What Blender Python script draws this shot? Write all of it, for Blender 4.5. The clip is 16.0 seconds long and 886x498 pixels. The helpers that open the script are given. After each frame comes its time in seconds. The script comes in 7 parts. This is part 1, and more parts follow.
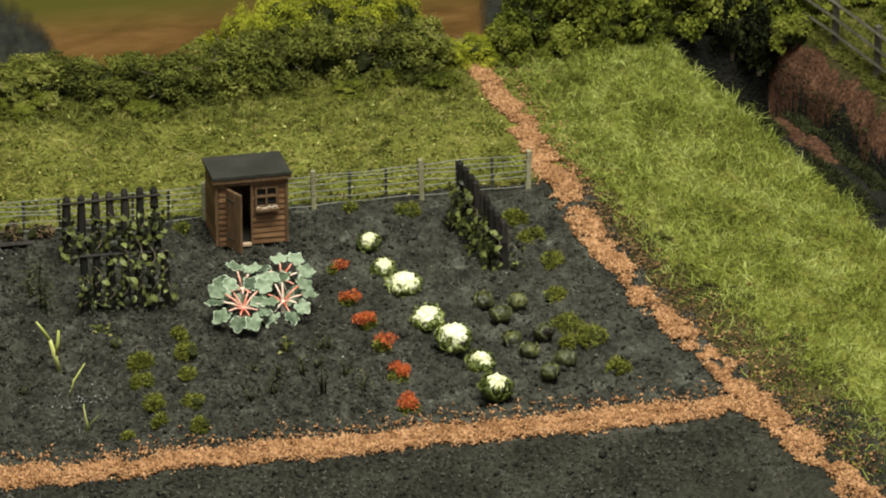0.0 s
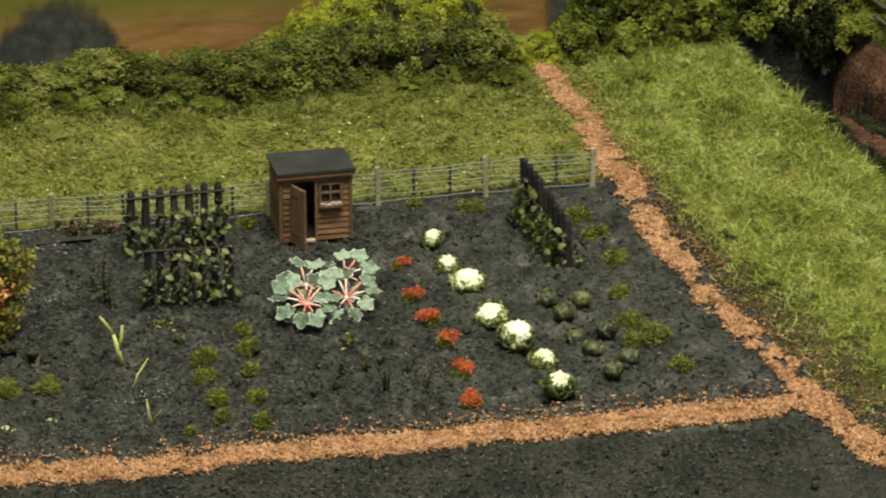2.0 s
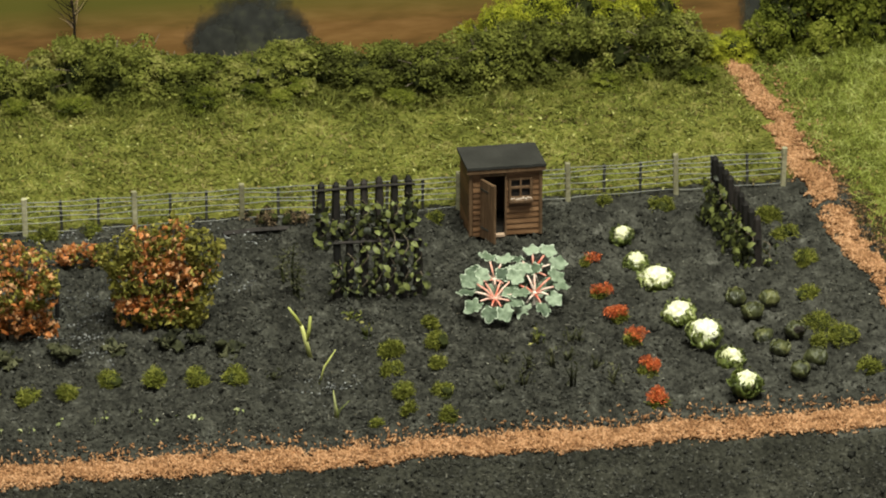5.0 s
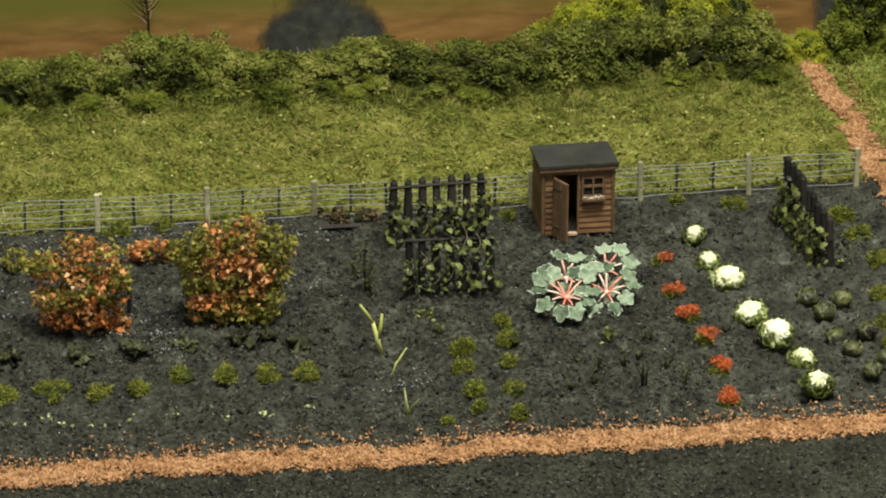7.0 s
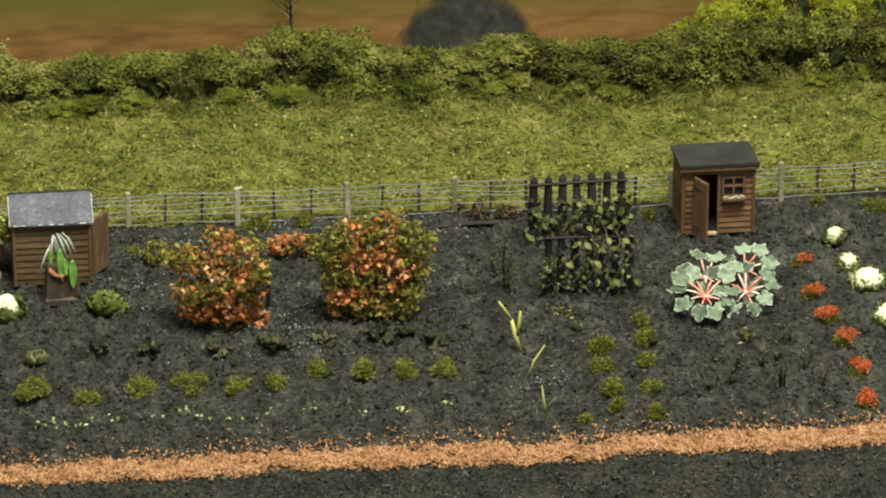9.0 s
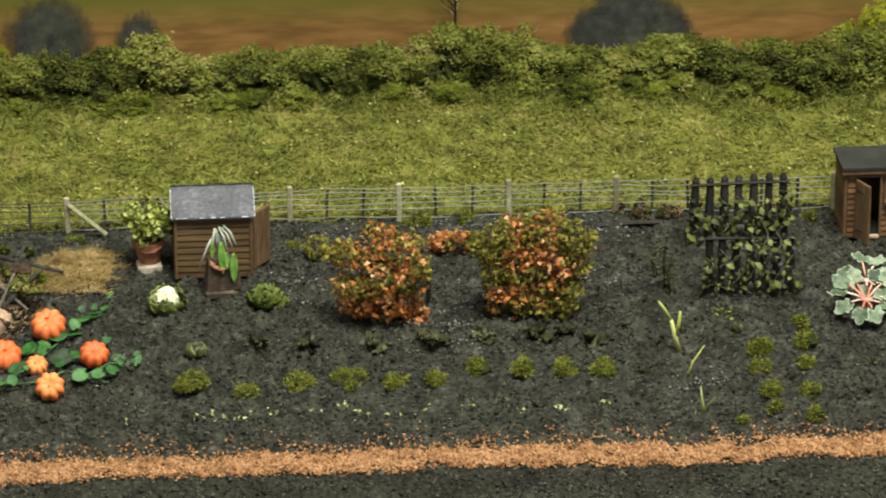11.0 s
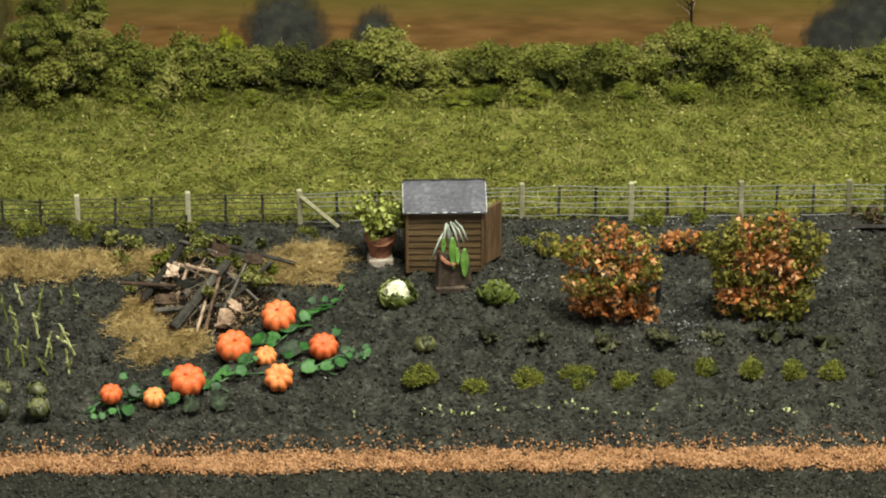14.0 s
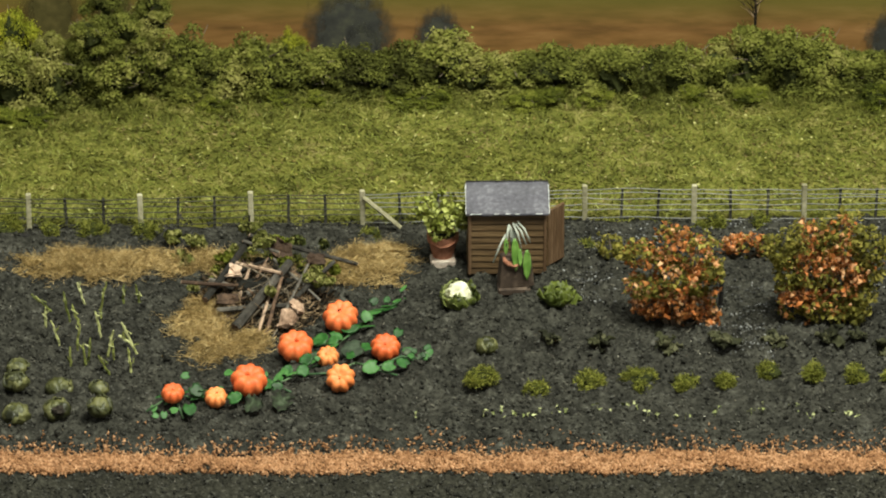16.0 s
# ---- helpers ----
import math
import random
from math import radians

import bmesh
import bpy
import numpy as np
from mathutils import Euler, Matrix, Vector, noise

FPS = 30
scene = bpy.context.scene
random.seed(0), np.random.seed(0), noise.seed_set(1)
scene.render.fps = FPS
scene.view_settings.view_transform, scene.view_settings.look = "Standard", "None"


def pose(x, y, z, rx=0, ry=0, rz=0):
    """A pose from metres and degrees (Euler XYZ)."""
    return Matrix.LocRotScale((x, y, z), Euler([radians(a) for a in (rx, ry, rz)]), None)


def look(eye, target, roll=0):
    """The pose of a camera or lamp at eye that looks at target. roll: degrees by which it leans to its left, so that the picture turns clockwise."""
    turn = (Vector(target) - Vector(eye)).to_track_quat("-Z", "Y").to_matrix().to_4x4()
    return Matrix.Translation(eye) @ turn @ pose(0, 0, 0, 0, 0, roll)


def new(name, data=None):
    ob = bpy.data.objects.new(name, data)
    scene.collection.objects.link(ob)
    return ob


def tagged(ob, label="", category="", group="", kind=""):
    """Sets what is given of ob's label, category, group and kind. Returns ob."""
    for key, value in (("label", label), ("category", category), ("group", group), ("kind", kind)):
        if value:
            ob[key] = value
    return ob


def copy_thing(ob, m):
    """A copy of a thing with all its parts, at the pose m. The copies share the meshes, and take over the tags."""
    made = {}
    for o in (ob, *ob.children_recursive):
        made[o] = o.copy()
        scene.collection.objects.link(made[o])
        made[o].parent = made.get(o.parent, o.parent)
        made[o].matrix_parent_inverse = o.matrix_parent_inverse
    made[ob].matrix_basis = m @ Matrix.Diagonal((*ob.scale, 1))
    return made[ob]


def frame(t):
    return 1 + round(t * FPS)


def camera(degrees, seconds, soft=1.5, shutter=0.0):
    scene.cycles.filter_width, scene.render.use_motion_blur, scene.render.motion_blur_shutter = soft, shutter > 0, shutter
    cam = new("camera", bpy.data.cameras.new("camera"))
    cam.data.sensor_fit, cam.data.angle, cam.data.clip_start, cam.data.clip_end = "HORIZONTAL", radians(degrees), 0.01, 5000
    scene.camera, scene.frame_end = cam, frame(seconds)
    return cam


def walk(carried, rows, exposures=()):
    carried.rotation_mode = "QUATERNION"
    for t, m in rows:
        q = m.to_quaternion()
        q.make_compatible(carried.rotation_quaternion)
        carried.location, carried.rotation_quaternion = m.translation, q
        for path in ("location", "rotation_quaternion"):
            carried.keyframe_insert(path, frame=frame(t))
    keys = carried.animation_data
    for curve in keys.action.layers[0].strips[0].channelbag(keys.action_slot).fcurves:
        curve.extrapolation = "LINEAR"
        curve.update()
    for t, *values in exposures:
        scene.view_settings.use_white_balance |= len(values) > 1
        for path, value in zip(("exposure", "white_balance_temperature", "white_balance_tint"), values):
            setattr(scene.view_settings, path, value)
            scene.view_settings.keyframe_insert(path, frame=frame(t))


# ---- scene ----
# A model-railway allotment in 1:76. Lengths in the builders are centimetres; U turns them into metres.
U = 0.01
cam = camera(10.0, 16.0, soft=2.0, shutter=0.4)
EYE = (0.0, -1.5, 0.703)
# seconds, yaw to the left of +y, pitch (degrees): a pan on a tripod
PATH = [
    (0, -10.890, -25.413), (0.5, -10.866, -25.421), (1, -10.836, -25.420), (1.5, -10.812, -25.421),
    (2, -10.091, -25.447), (2.5, -9.715, -25.448), (3, -9.286, -25.455), (3.5, -9.007, -25.467),
    (3.7, -8.610, -25.472), (5.8, -7.482, -25.503), (6, -7.355, -25.503), (6.5, -7.079, -25.503), (7, -6.818, -25.523),
    (7.5, -6.549, -25.530), (8, -6.206, -25.552), (8.5, -5.535, -25.561), (9, -5.071, -25.557),
    (9.2, -4.949, -25.559), (11.3, -2.767, -25.584), (11.5, -2.596, -25.585), (12, -2.084, -25.603),
    (12.5, -1.614, -25.609), (13, -1.115, -25.609), (13.5, -0.618, -25.609), (14, -0.157, -25.613),
    (14.5, -0.206, -25.604), (15, -0.010, -25.614), (15.5, 0.332, -25.613), (16, 0.627, -25.599),
]
walk(cam, [(t, pose(*EYE, 90 + pitch, 0, yaw)) for t, yaw, pitch in PATH],
     exposures=[(0, -0.02), (6, 0.02), (8, 0.09), (9.0, 0.17), (11.5, 0.18), (14, 0.10), (16, 0.09)])

# ---- light: one lamp over the front of the layout, and the dim room round it ----
world = bpy.data.worlds.new("room")
scene.world = world
world.use_nodes = True
world.node_tree.nodes["Background"].inputs[0].default_value = (0.97, 1.0, 0.88, 1)
world.node_tree.nodes["Background"].inputs[1].default_value = 0.40
lamp_data = bpy.data.lights.new("layout_lamp", "AREA")
lamp_data.shape, lamp_data.size, lamp_data.size_y = "RECTANGLE", 0.80, 0.40
lamp_data.energy, lamp_data.color = 45.0, (0.97, 1.0, 0.82)
lamp = new("layout_lamp", lamp_data)
lamp.matrix_world = look((0.30, -0.54, 1.36), (0.12, -0.06, 0.0))

# ---- materials ----
def lin(r, g, b):
    return (r, g, b, 1.0)


def material(name, colours, fine=6.0, coarse=0.5, rough=0.8, bump=0.0, bump_scale=None, island=0.0, each=0.0,
             stretch=(1, 1, 1), metal=0.0, spec=0.35, thin=0.0, wide=0.5, detail=4.0, lo=0.30, hi=0.70):
    """colours: dark, middle, light. fine and coarse: noise cells per centimetre. island / each: how far joined pieces / objects differ."""
    m = bpy.data.materials.new(name)
    m.use_nodes = True
    nt = m.node_tree
    n, link = nt.nodes, nt.links
    bsdf = n["Principled BSDF"]
    bsdf.inputs["Roughness"].default_value = rough
    bsdf.inputs["Metallic"].default_value = metal
    bsdf.inputs["Specular IOR Level"].default_value = spec
    geo = n.new("ShaderNodeNewGeometry")
    scale = n.new("ShaderNodeVectorMath")
    scale.operation = "MULTIPLY"
    scale.inputs[1].default_value = [100.0 * v for v in stretch]
    link.new(geo.outputs["Position"], scale.inputs[0])

    def noise_node(s, d):
        k = n.new("ShaderNodeTexNoise")
        k.inputs["Scale"].default_value, k.inputs["Detail"].default_value = s, d
        link.new(scale.outputs[0], k.inputs["Vector"])
        return k

    def maths(op, a, b):
        k = n.new("ShaderNodeMath")
        k.operation = op
        for i, v in enumerate((a, b)):
            if isinstance(v, (int, float)):
                k.inputs[i].default_value = v
            else:
                link.new(v, k.inputs[i])
        return k.outputs[0]

    a, b = noise_node(fine, detail), noise_node(coarse, 3.0)
    total = maths("ADD", maths("MULTIPLY", a.outputs["Fac"], 1 - wide), maths("MULTIPLY", b.outputs["Fac"], wide))
    if island:
        r = maths("MULTIPLY", maths("SUBTRACT", geo.outputs["Random Per Island"], 0.5), island)
        total = maths("ADD", total, r)
    if each:
        info = n.new("ShaderNodeObjectInfo")
        r = maths("MULTIPLY", maths("SUBTRACT", info.outputs["Random"], 0.5), each)
        total = maths("ADD", total, r)
    ramp = n.new("ShaderNodeValToRGB")
    e = ramp.color_ramp.elements
    e[0].position, e[1].position = lo, hi
    e[0].color, e[1].color = lin(*colours[0]), lin(*colours[-1])
    if len(colours) == 3:
        e.new(0.5 * (lo + hi)).color = lin(*colours[1])
    if len(colours) == 4:
        e.new(lo + 0.36 * (hi - lo)).color = lin(*colours[1])
        e.new(lo + 0.68 * (hi - lo)).color = lin(*colours[2])
    link.new(total, ramp.inputs[0])
    link.new(ramp.outputs[0], bsdf.inputs["Base Color"])
    if bump:
        k = noise_node(bump_scale or fine, 5.0)
        bn = n.new("ShaderNodeBump")
        bn.inputs["Strength"].default_value, bn.inputs["Distance"].default_value = 1.0, bump * U
        link.new(k.outputs["Fac"], bn.inputs["Height"])
        link.new(bn.outputs[0], bsdf.inputs["Normal"])
    if thin:
        tr = n.new("ShaderNodeBsdfTranslucent")
        mix = n.new("ShaderNodeMixShader")
        mix.inputs[0].default_value = thin
        link.new(ramp.outputs[0], tr.inputs[0])
        link.new(bsdf.outputs[0], mix.inputs[1])
        link.new(tr.outputs[0], mix.inputs[2])
        link.new(mix.outputs[0], n["Material Output"].inputs[0])
    return m


M = {}
M["soil"] = material("soil", [(0.0085, 0.0082, 0.0070), (0.0245, 0.0237, 0.0196), (0.052, 0.0500, 0.0415), (0.13, 0.125, 0.110)], 6, 1.3, 0.95, 0.16, 9, wide=0.48, lo=0.32, hi=0.72, spec=0.15, detail=6.0)
M["pale_soil"] = material("pale_soil", [(0.006, 0.0058, 0.0050), (0.030, 0.0288, 0.0242), (0.061, 0.0587, 0.0495), (0.15, 0.144, 0.129)], 6, 0.9, 0.95, 0.15, 9, wide=0.55, lo=0.32, hi=0.72, spec=0.15, detail=6.0)
M["soil_crumb"] = material("soil_crumb", [(0.014, 0.0135, 0.0115), (0.027, 0.026, 0.0225), (0.066, 0.064, 0.057)], 9, 0.6, 0.95, island=0.9, spec=0.15)
M["grit"] = material("grit", [(0.16, 0.13, 0.09), (0.36, 0.31, 0.24), (0.62, 0.58, 0.50)], 9, 0.6, 0.9, island=0.9, spec=0.2)
M["turf"] = material("turf", [(0.075, 0.072, 0.016), (0.130, 0.128, 0.026), (0.19, 0.172, 0.045)], 6, 0.5, 0.95, 0.05, wide=0.5, spec=0.1)
M["red_earth"] = material("red_earth", [(0.010, 0.0055, 0.0036), (0.052, 0.0235, 0.0140), (0.112, 0.053, 0.033), (0.19, 0.100, 0.066)], 7, 1.1, 0.95, 0.10, 11, wide=0.4, spec=0.15, detail=7.0)
M["earth_root"] = material("earth_root", [(0.030, 0.015, 0.009), (0.075, 0.036, 0.022), (0.155, 0.085, 0.055)], 6, 0.8, 0.95, island=0.9, spec=0.1)
M["scrub_floor"] = material("scrub_floor", [(0.015, 0.013, 0.006), (0.042, 0.036, 0.014), (0.088, 0.070, 0.030)], 7, 0.6, 0.95, 0.08, 9, spec=0.1)
M["litter_brown"] = material("litter_brown", [(0.012, 0.009, 0.006), (0.046, 0.033, 0.021), (0.13, 0.085, 0.050), (0.26, 0.18, 0.11)], 6, 0.8, 0.95, island=0.8, spec=0.1)
M["cork_bed"] = material("cork_bed", [(0.16, 0.075, 0.035), (0.34, 0.17, 0.085), (0.48, 0.27, 0.15)], 9, 0.8, 0.95, 0.05, spec=0.1)
M["cork"] = material("cork", [(0.185, 0.086, 0.040), (0.315, 0.158, 0.076), (0.47, 0.265, 0.148)], 4, 0.9, 0.9, island=0.40, spec=0.15)
M["grass"] = material("grass", [(0.074, 0.075, 0.016), (0.138, 0.146, 0.027), (0.200, 0.200, 0.043), (0.30, 0.268, 0.088)], 1.4, 0.42, 0.8, island=0.22, wide=0.45, lo=0.33, hi=0.67, detail=2.5, thin=0.30, spec=0.2)
M["grass_bank"] = material("grass_bank", [(0.078, 0.084, 0.013), (0.205, 0.236, 0.038), (0.295, 0.330, 0.064), (0.44, 0.46, 0.16)], 2.4, 0.5, 0.75, island=0.34, wide=0.5, lo=0.32, hi=0.68, thin=0.25, spec=0.2)
M["hedge"] = material("hedge", [(0.060, 0.063, 0.016), (0.136, 0.146, 0.030), (0.212, 0.218, 0.048), (0.30, 0.280, 0.090)], 1.3, 0.5, 0.95, island=0.14, each=0.26, wide=0.5, lo=0.34, hi=0.68, detail=2.5, thin=0.32, spec=0.1)
M["hedge_lime"] = material("hedge_lime", [(0.090, 0.102, 0.012), (0.225, 0.240, 0.024), (0.36, 0.36, 0.034), (0.48, 0.46, 0.06)], 2.2, 0.5, 0.9, island=0.14, wide=0.5, detail=2.5, thin=0.30, spec=0.1)
M["seedling"] = material("seedling", [(0.08, 0.095, 0.025), (0.19, 0.215, 0.075), (0.38, 0.39, 0.20)], 4, 0.8, 0.6, island=0.8, spec=0.3)
# core of bushes and tufts: the shade between the leaves put into its colour
M["shade_core"] = material("shade_core", [(0.009, 0.011, 0.004), (0.026, 0.030, 0.009), (0.048, 0.053, 0.015)], 5, 0.6, 0.95, 0.1, spec=0.1)
M["twig"] = material("twig", [(0.045, 0.034, 0.022), (0.115, 0.090, 0.065), (0.25, 0.21, 0.165)], 8, 1, 0.9, 0.03, spec=0.2)
M["moss"] = material("moss", [(0.055, 0.060, 0.008), (0.150, 0.160, 0.022), (0.27, 0.27, 0.055)], 4, 0.8, 0.8, island=0.7, wide=0.4, thin=0.2, spec=0.15)
M["moss_light"] = material("moss_light", [(0.065, 0.070, 0.014), (0.155, 0.158, 0.038), (0.29, 0.275, 0.10)], 4, 0.8, 0.8, island=0.7, wide=0.4, thin=0.2, spec=0.15)
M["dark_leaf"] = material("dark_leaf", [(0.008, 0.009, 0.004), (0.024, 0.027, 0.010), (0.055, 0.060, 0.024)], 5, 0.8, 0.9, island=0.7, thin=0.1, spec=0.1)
M["bean_leaf"] = material("bean_leaf", [(0.011, 0.0125, 0.004), (0.036, 0.042, 0.010), (0.15, 0.165, 0.045)], 4, 0.6, 0.55, island=0.95, wide=0.4, thin=0.2, spec=0.35)
M["stained_wood"] = material("stained_wood", [(0.004, 0.0034, 0.003), (0.010, 0.0078, 0.007), (0.030, 0.023, 0.021)], 7, 1, 0.75, 0.03, each=0.3, stretch=(1, 1, 0.25), spec=0.3)
M["fence_dark"] = material("fence_dark", [(0.015, 0.014, 0.011), (0.034, 0.032, 0.026), (0.065, 0.06, 0.05)], 8, 1, 0.7, each=0.2, spec=0.3)
M["concrete"] = material("concrete", [(0.15, 0.135, 0.082), (0.28, 0.255, 0.165), (0.42, 0.385, 0.27)], 12, 1.5, 0.85, 0.015, each=0.3, spec=0.25)
M["dull_wire"] = material("dull_wire", [(0.018, 0.018, 0.012), (0.030, 0.029, 0.020), (0.060, 0.058, 0.042)], 3, 0.45, 0.7, spec=0.2)
M["wire"] = material("wire", [(0.024, 0.023, 0.019), (0.042, 0.040, 0.031), (0.14, 0.130, 0.098)], 3, 0.45, 0.5, spec=0.5)
M["shed_board"] = material("shed_board", [(0.060, 0.028, 0.012), (0.125, 0.060, 0.026), (0.20, 0.105, 0.052)], 6, 1.2, 0.65, 0.015, stretch=(0.3, 0.3, 2.2), each=0.35, spec=0.35)
M["hut_board"] = material("hut_board", [(0.048, 0.027, 0.011), (0.096, 0.056, 0.024), (0.145, 0.090, 0.042)], 6, 1.2, 0.65, 0.015, stretch=(0.3, 0.3, 2.2), each=0.3, spec=0.35)
M["shed_trim"] = material("shed_trim", [(0.055, 0.029, 0.014), (0.108, 0.060, 0.031), (0.175, 0.108, 0.062)], 6, 1.2, 0.6, 0.01, stretch=(2, 2, 0.3), spec=0.4)
M["felt"] = material("felt", [(0.014, 0.0132, 0.012), (0.024, 0.0228, 0.021), (0.040, 0.038, 0.035)], 18, 0.9, 0.9, 0.012, 24, spec=0.25)
M["grey_sheet"] = material("grey_sheet", [(0.040, 0.038, 0.049), (0.086, 0.082, 0.104), (0.18, 0.175, 0.205)], 8, 0.9, 0.6, 0.012, 16, spec=0.4)
M["worn_edge"] = material("worn_edge", [(0.35, 0.35, 0.36), (0.55, 0.55, 0.56), (0.75, 0.75, 0.75)], 10, 2, 0.8)
M["dark_inside"] = material("dark_inside", [(0.008, 0.006, 0.005), (0.015, 0.011, 0.008), (0.025, 0.018, 0.013)], 6, 1, 0.9)
M["white_paint"] = material("white_paint", [(0.28, 0.19, 0.15), (0.44, 0.34, 0.28), (0.62, 0.54, 0.46)], 8, 1.5, 0.7, 0.02)
M["curd"] = material("curd", [(0.42, 0.41, 0.21), (0.68, 0.66, 0.46), (0.86, 0.85, 0.74)], 9, 1.2, 0.6, 0.05, 12, spec=0.4)
M["cauli_leaf"] = material("cauli_leaf", [(0.032, 0.042, 0.008), (0.095, 0.115, 0.020), (0.30, 0.33, 0.12)], 5, 2.2, 0.55, 0.05, each=0.4, thin=0.1, spec=0.35)
M["cabbage"] = material("cabbage", [(0.015, 0.016, 0.006), (0.050, 0.053, 0.017), (0.125, 0.122, 0.045)], 5, 1.8, 0.45, 0.10, each=0.35, spec=0.45)
M["fresh_wood"] = material("fresh_wood", [(0.18, 0.11, 0.075), (0.37, 0.245, 0.175), (0.60, 0.44, 0.34)], 6, 1.4, 0.85, 0.04, each=0.3, spec=0.2)
M["red_flower"] = material("red_flower", [(0.22, 0.045, 0.012), (0.56, 0.100, 0.028), (0.74, 0.20, 0.07)], 5, 1, 0.7, island=0.8, thin=0.15, spec=0.2)
M["orange_leaf"] = material("orange_leaf", [(0.17, 0.064, 0.018), (0.42, 0.165, 0.042), (0.66, 0.215, 0.058), (0.82, 0.48, 0.25)], 2.2, 0.8, 0.7, island=0.50, thin=0.42, spec=0.3)
M["olive_leaf"] = material("olive_leaf", [(0.070, 0.066, 0.012), (0.220, 0.200, 0.034), (0.40, 0.34, 0.080)], 2.2, 0.8, 0.8, island=0.45, thin=0.42, spec=0.25)
M["pumpkin"] = material("pumpkin", [(0.50, 0.080, 0.016), (0.68, 0.125, 0.030), (0.80, 0.22, 0.07)], 5, 1.0, 0.6, 0.012, each=0.15, spec=0.5)
M["pumpkin_pale"] = material("pumpkin_pale", [(0.60, 0.13, 0.028), (0.74, 0.205, 0.052), (0.84, 0.34, 0.12)], 5, 1.0, 0.6, 0.012, each=0.15, spec=0.5)
M["vine_leaf"] = material("vine_leaf", [(0.008, 0.034, 0.006), (0.019, 0.085, 0.015), (0.055, 0.16, 0.038)], 5, 1.2, 0.5, 0.01, each=0.4, thin=0.1, spec=0.3)
M["dusty_leaf"] = material("dusty_leaf", [(0.020, 0.030, 0.018), (0.058, 0.080, 0.050), (0.18, 0.21, 0.145)], 5, 1.2, 0.7, 0.02, each=0.3, spec=0.2)
M["wilted_leaf"] = material("wilted_leaf", [(0.008, 0.008, 0.007), (0.017, 0.018, 0.013), (0.032, 0.045, 0.024), (0.12, 0.14, 0.10)], 5, 1.6, 0.8, 0.05, wide=0.4, spec=0.15)
M["vine"] = material("vine", [(0.016, 0.050, 0.018), (0.040, 0.095, 0.036), (0.13, 0.19, 0.10)], 5, 1.2, 0.5)
M["rhubarb_leaf"] = material("rhubarb_leaf", [(0.045, 0.066, 0.040), (0.115, 0.152, 0.098), (0.27, 0.325, 0.235)], 4, 1.8, 0.6, 0.05, each=0.35, thin=0.1, spec=0.3)
M["rhubarb_edge"] = material("rhubarb_edge", [(0.15, 0.18, 0.13), (0.30, 0.34, 0.26), (0.52, 0.55, 0.47)], 8, 1.5, 0.7)
M["stalk_red"] = material("stalk_red", [(0.58, 0.10, 0.06), (0.70, 0.30, 0.23), (0.80, 0.66, 0.58)], 4, 2.4, 0.5, each=0.3, spec=0.4)
M["stalk_white"] = material("stalk_white", [(0.60, 0.22, 0.17), (0.72, 0.52, 0.45), (0.80, 0.75, 0.69)], 4, 2.4, 0.5, each=0.3, spec=0.4)
M["terracotta"] = material("terracotta", [(0.17, 0.062, 0.034), (0.29, 0.115, 0.066), (0.42, 0.20, 0.13)], 7, 1.4, 0.75, 0.015, spec=0.3)
M["brick_pale"] = material("brick_pale", [(0.28, 0.20, 0.16), (0.46, 0.37, 0.31), (0.64, 0.56, 0.50)], 9, 2, 0.85, 0.02)
M["pot_dark"] = material("pot_dark", [(0.022, 0.014, 0.010), (0.055, 0.036, 0.026), (0.14, 0.10, 0.075)], 6, 1.4, 0.8, 0.02)
M["fresh_leaf"] = material("fresh_leaf", [(0.055, 0.13, 0.018), (0.14, 0.28, 0.05), (0.30, 0.46, 0.13)], 3, 1, 0.45, thin=0.15, spec=0.45)
M["pale_stick"] = material("pale_stick", [(0.20, 0.22, 0.19), (0.34, 0.36, 0.32), (0.55, 0.56, 0.50)], 5, 1, 0.6)
M["lime_leaf"] = material("lime_leaf", [(0.10, 0.115, 0.014), (0.24, 0.265, 0.04), (0.48, 0.50, 0.15)], 4, 0.8, 0.5, island=0.7, thin=0.2, spec=0.4)
M["lettuce"] = material("lettuce", [(0.055, 0.072, 0.010), (0.145, 0.175, 0.026), (0.31, 0.34, 0.075)], 4, 0.8, 0.5, island=0.7, thin=0.2, spec=0.4)
M["leek"] = material("leek", [(0.17, 0.19, 0.035), (0.32, 0.33, 0.085), (0.52, 0.51, 0.20)], 4, 0.8, 0.5, each=0.4, spec=0.4)
M["onion"] = material("onion", [(0.10, 0.115, 0.022), (0.22, 0.235, 0.060), (0.46, 0.46, 0.22)], 4, 0.8, 0.55, each=0.6, spec=0.4)
M["straw"] = material("straw", [(0.19, 0.127, 0.046), (0.40, 0.270, 0.107), (0.57, 0.425, 0.21)], 4, 0.7, 0.8, island=0.45, thin=0.1, spec=0.2)
M["bark"] = material("bark", [(0.018, 0.016, 0.014), (0.052, 0.046, 0.040), (0.13, 0.115, 0.10)], 5, 1.2, 0.9, 0.05, 8, each=0.5, spec=0.2)
M["cut_wood"] = material("cut_wood", [(0.045, 0.026, 0.017), (0.145, 0.086, 0.055), (0.42, 0.29, 0.21)], 5, 1.2, 0.8, 0.04, each=0.6, spec=0.25)
M["rail_wood"] = material("rail_wood", [(0.032, 0.028, 0.021), (0.070, 0.062, 0.048), (0.125, 0.112, 0.09)], 7, 1, 0.85, 0.02, spec=0.2)
M["painted_field"] = material("painted_field", [(0.095, 0.052, 0.018), (0.19, 0.098, 0.034), (0.28, 0.150, 0.060)], 2.0, 0.3, 0.9, stretch=(0.35, 1, 1.8), wide=0.4, spec=0.1)
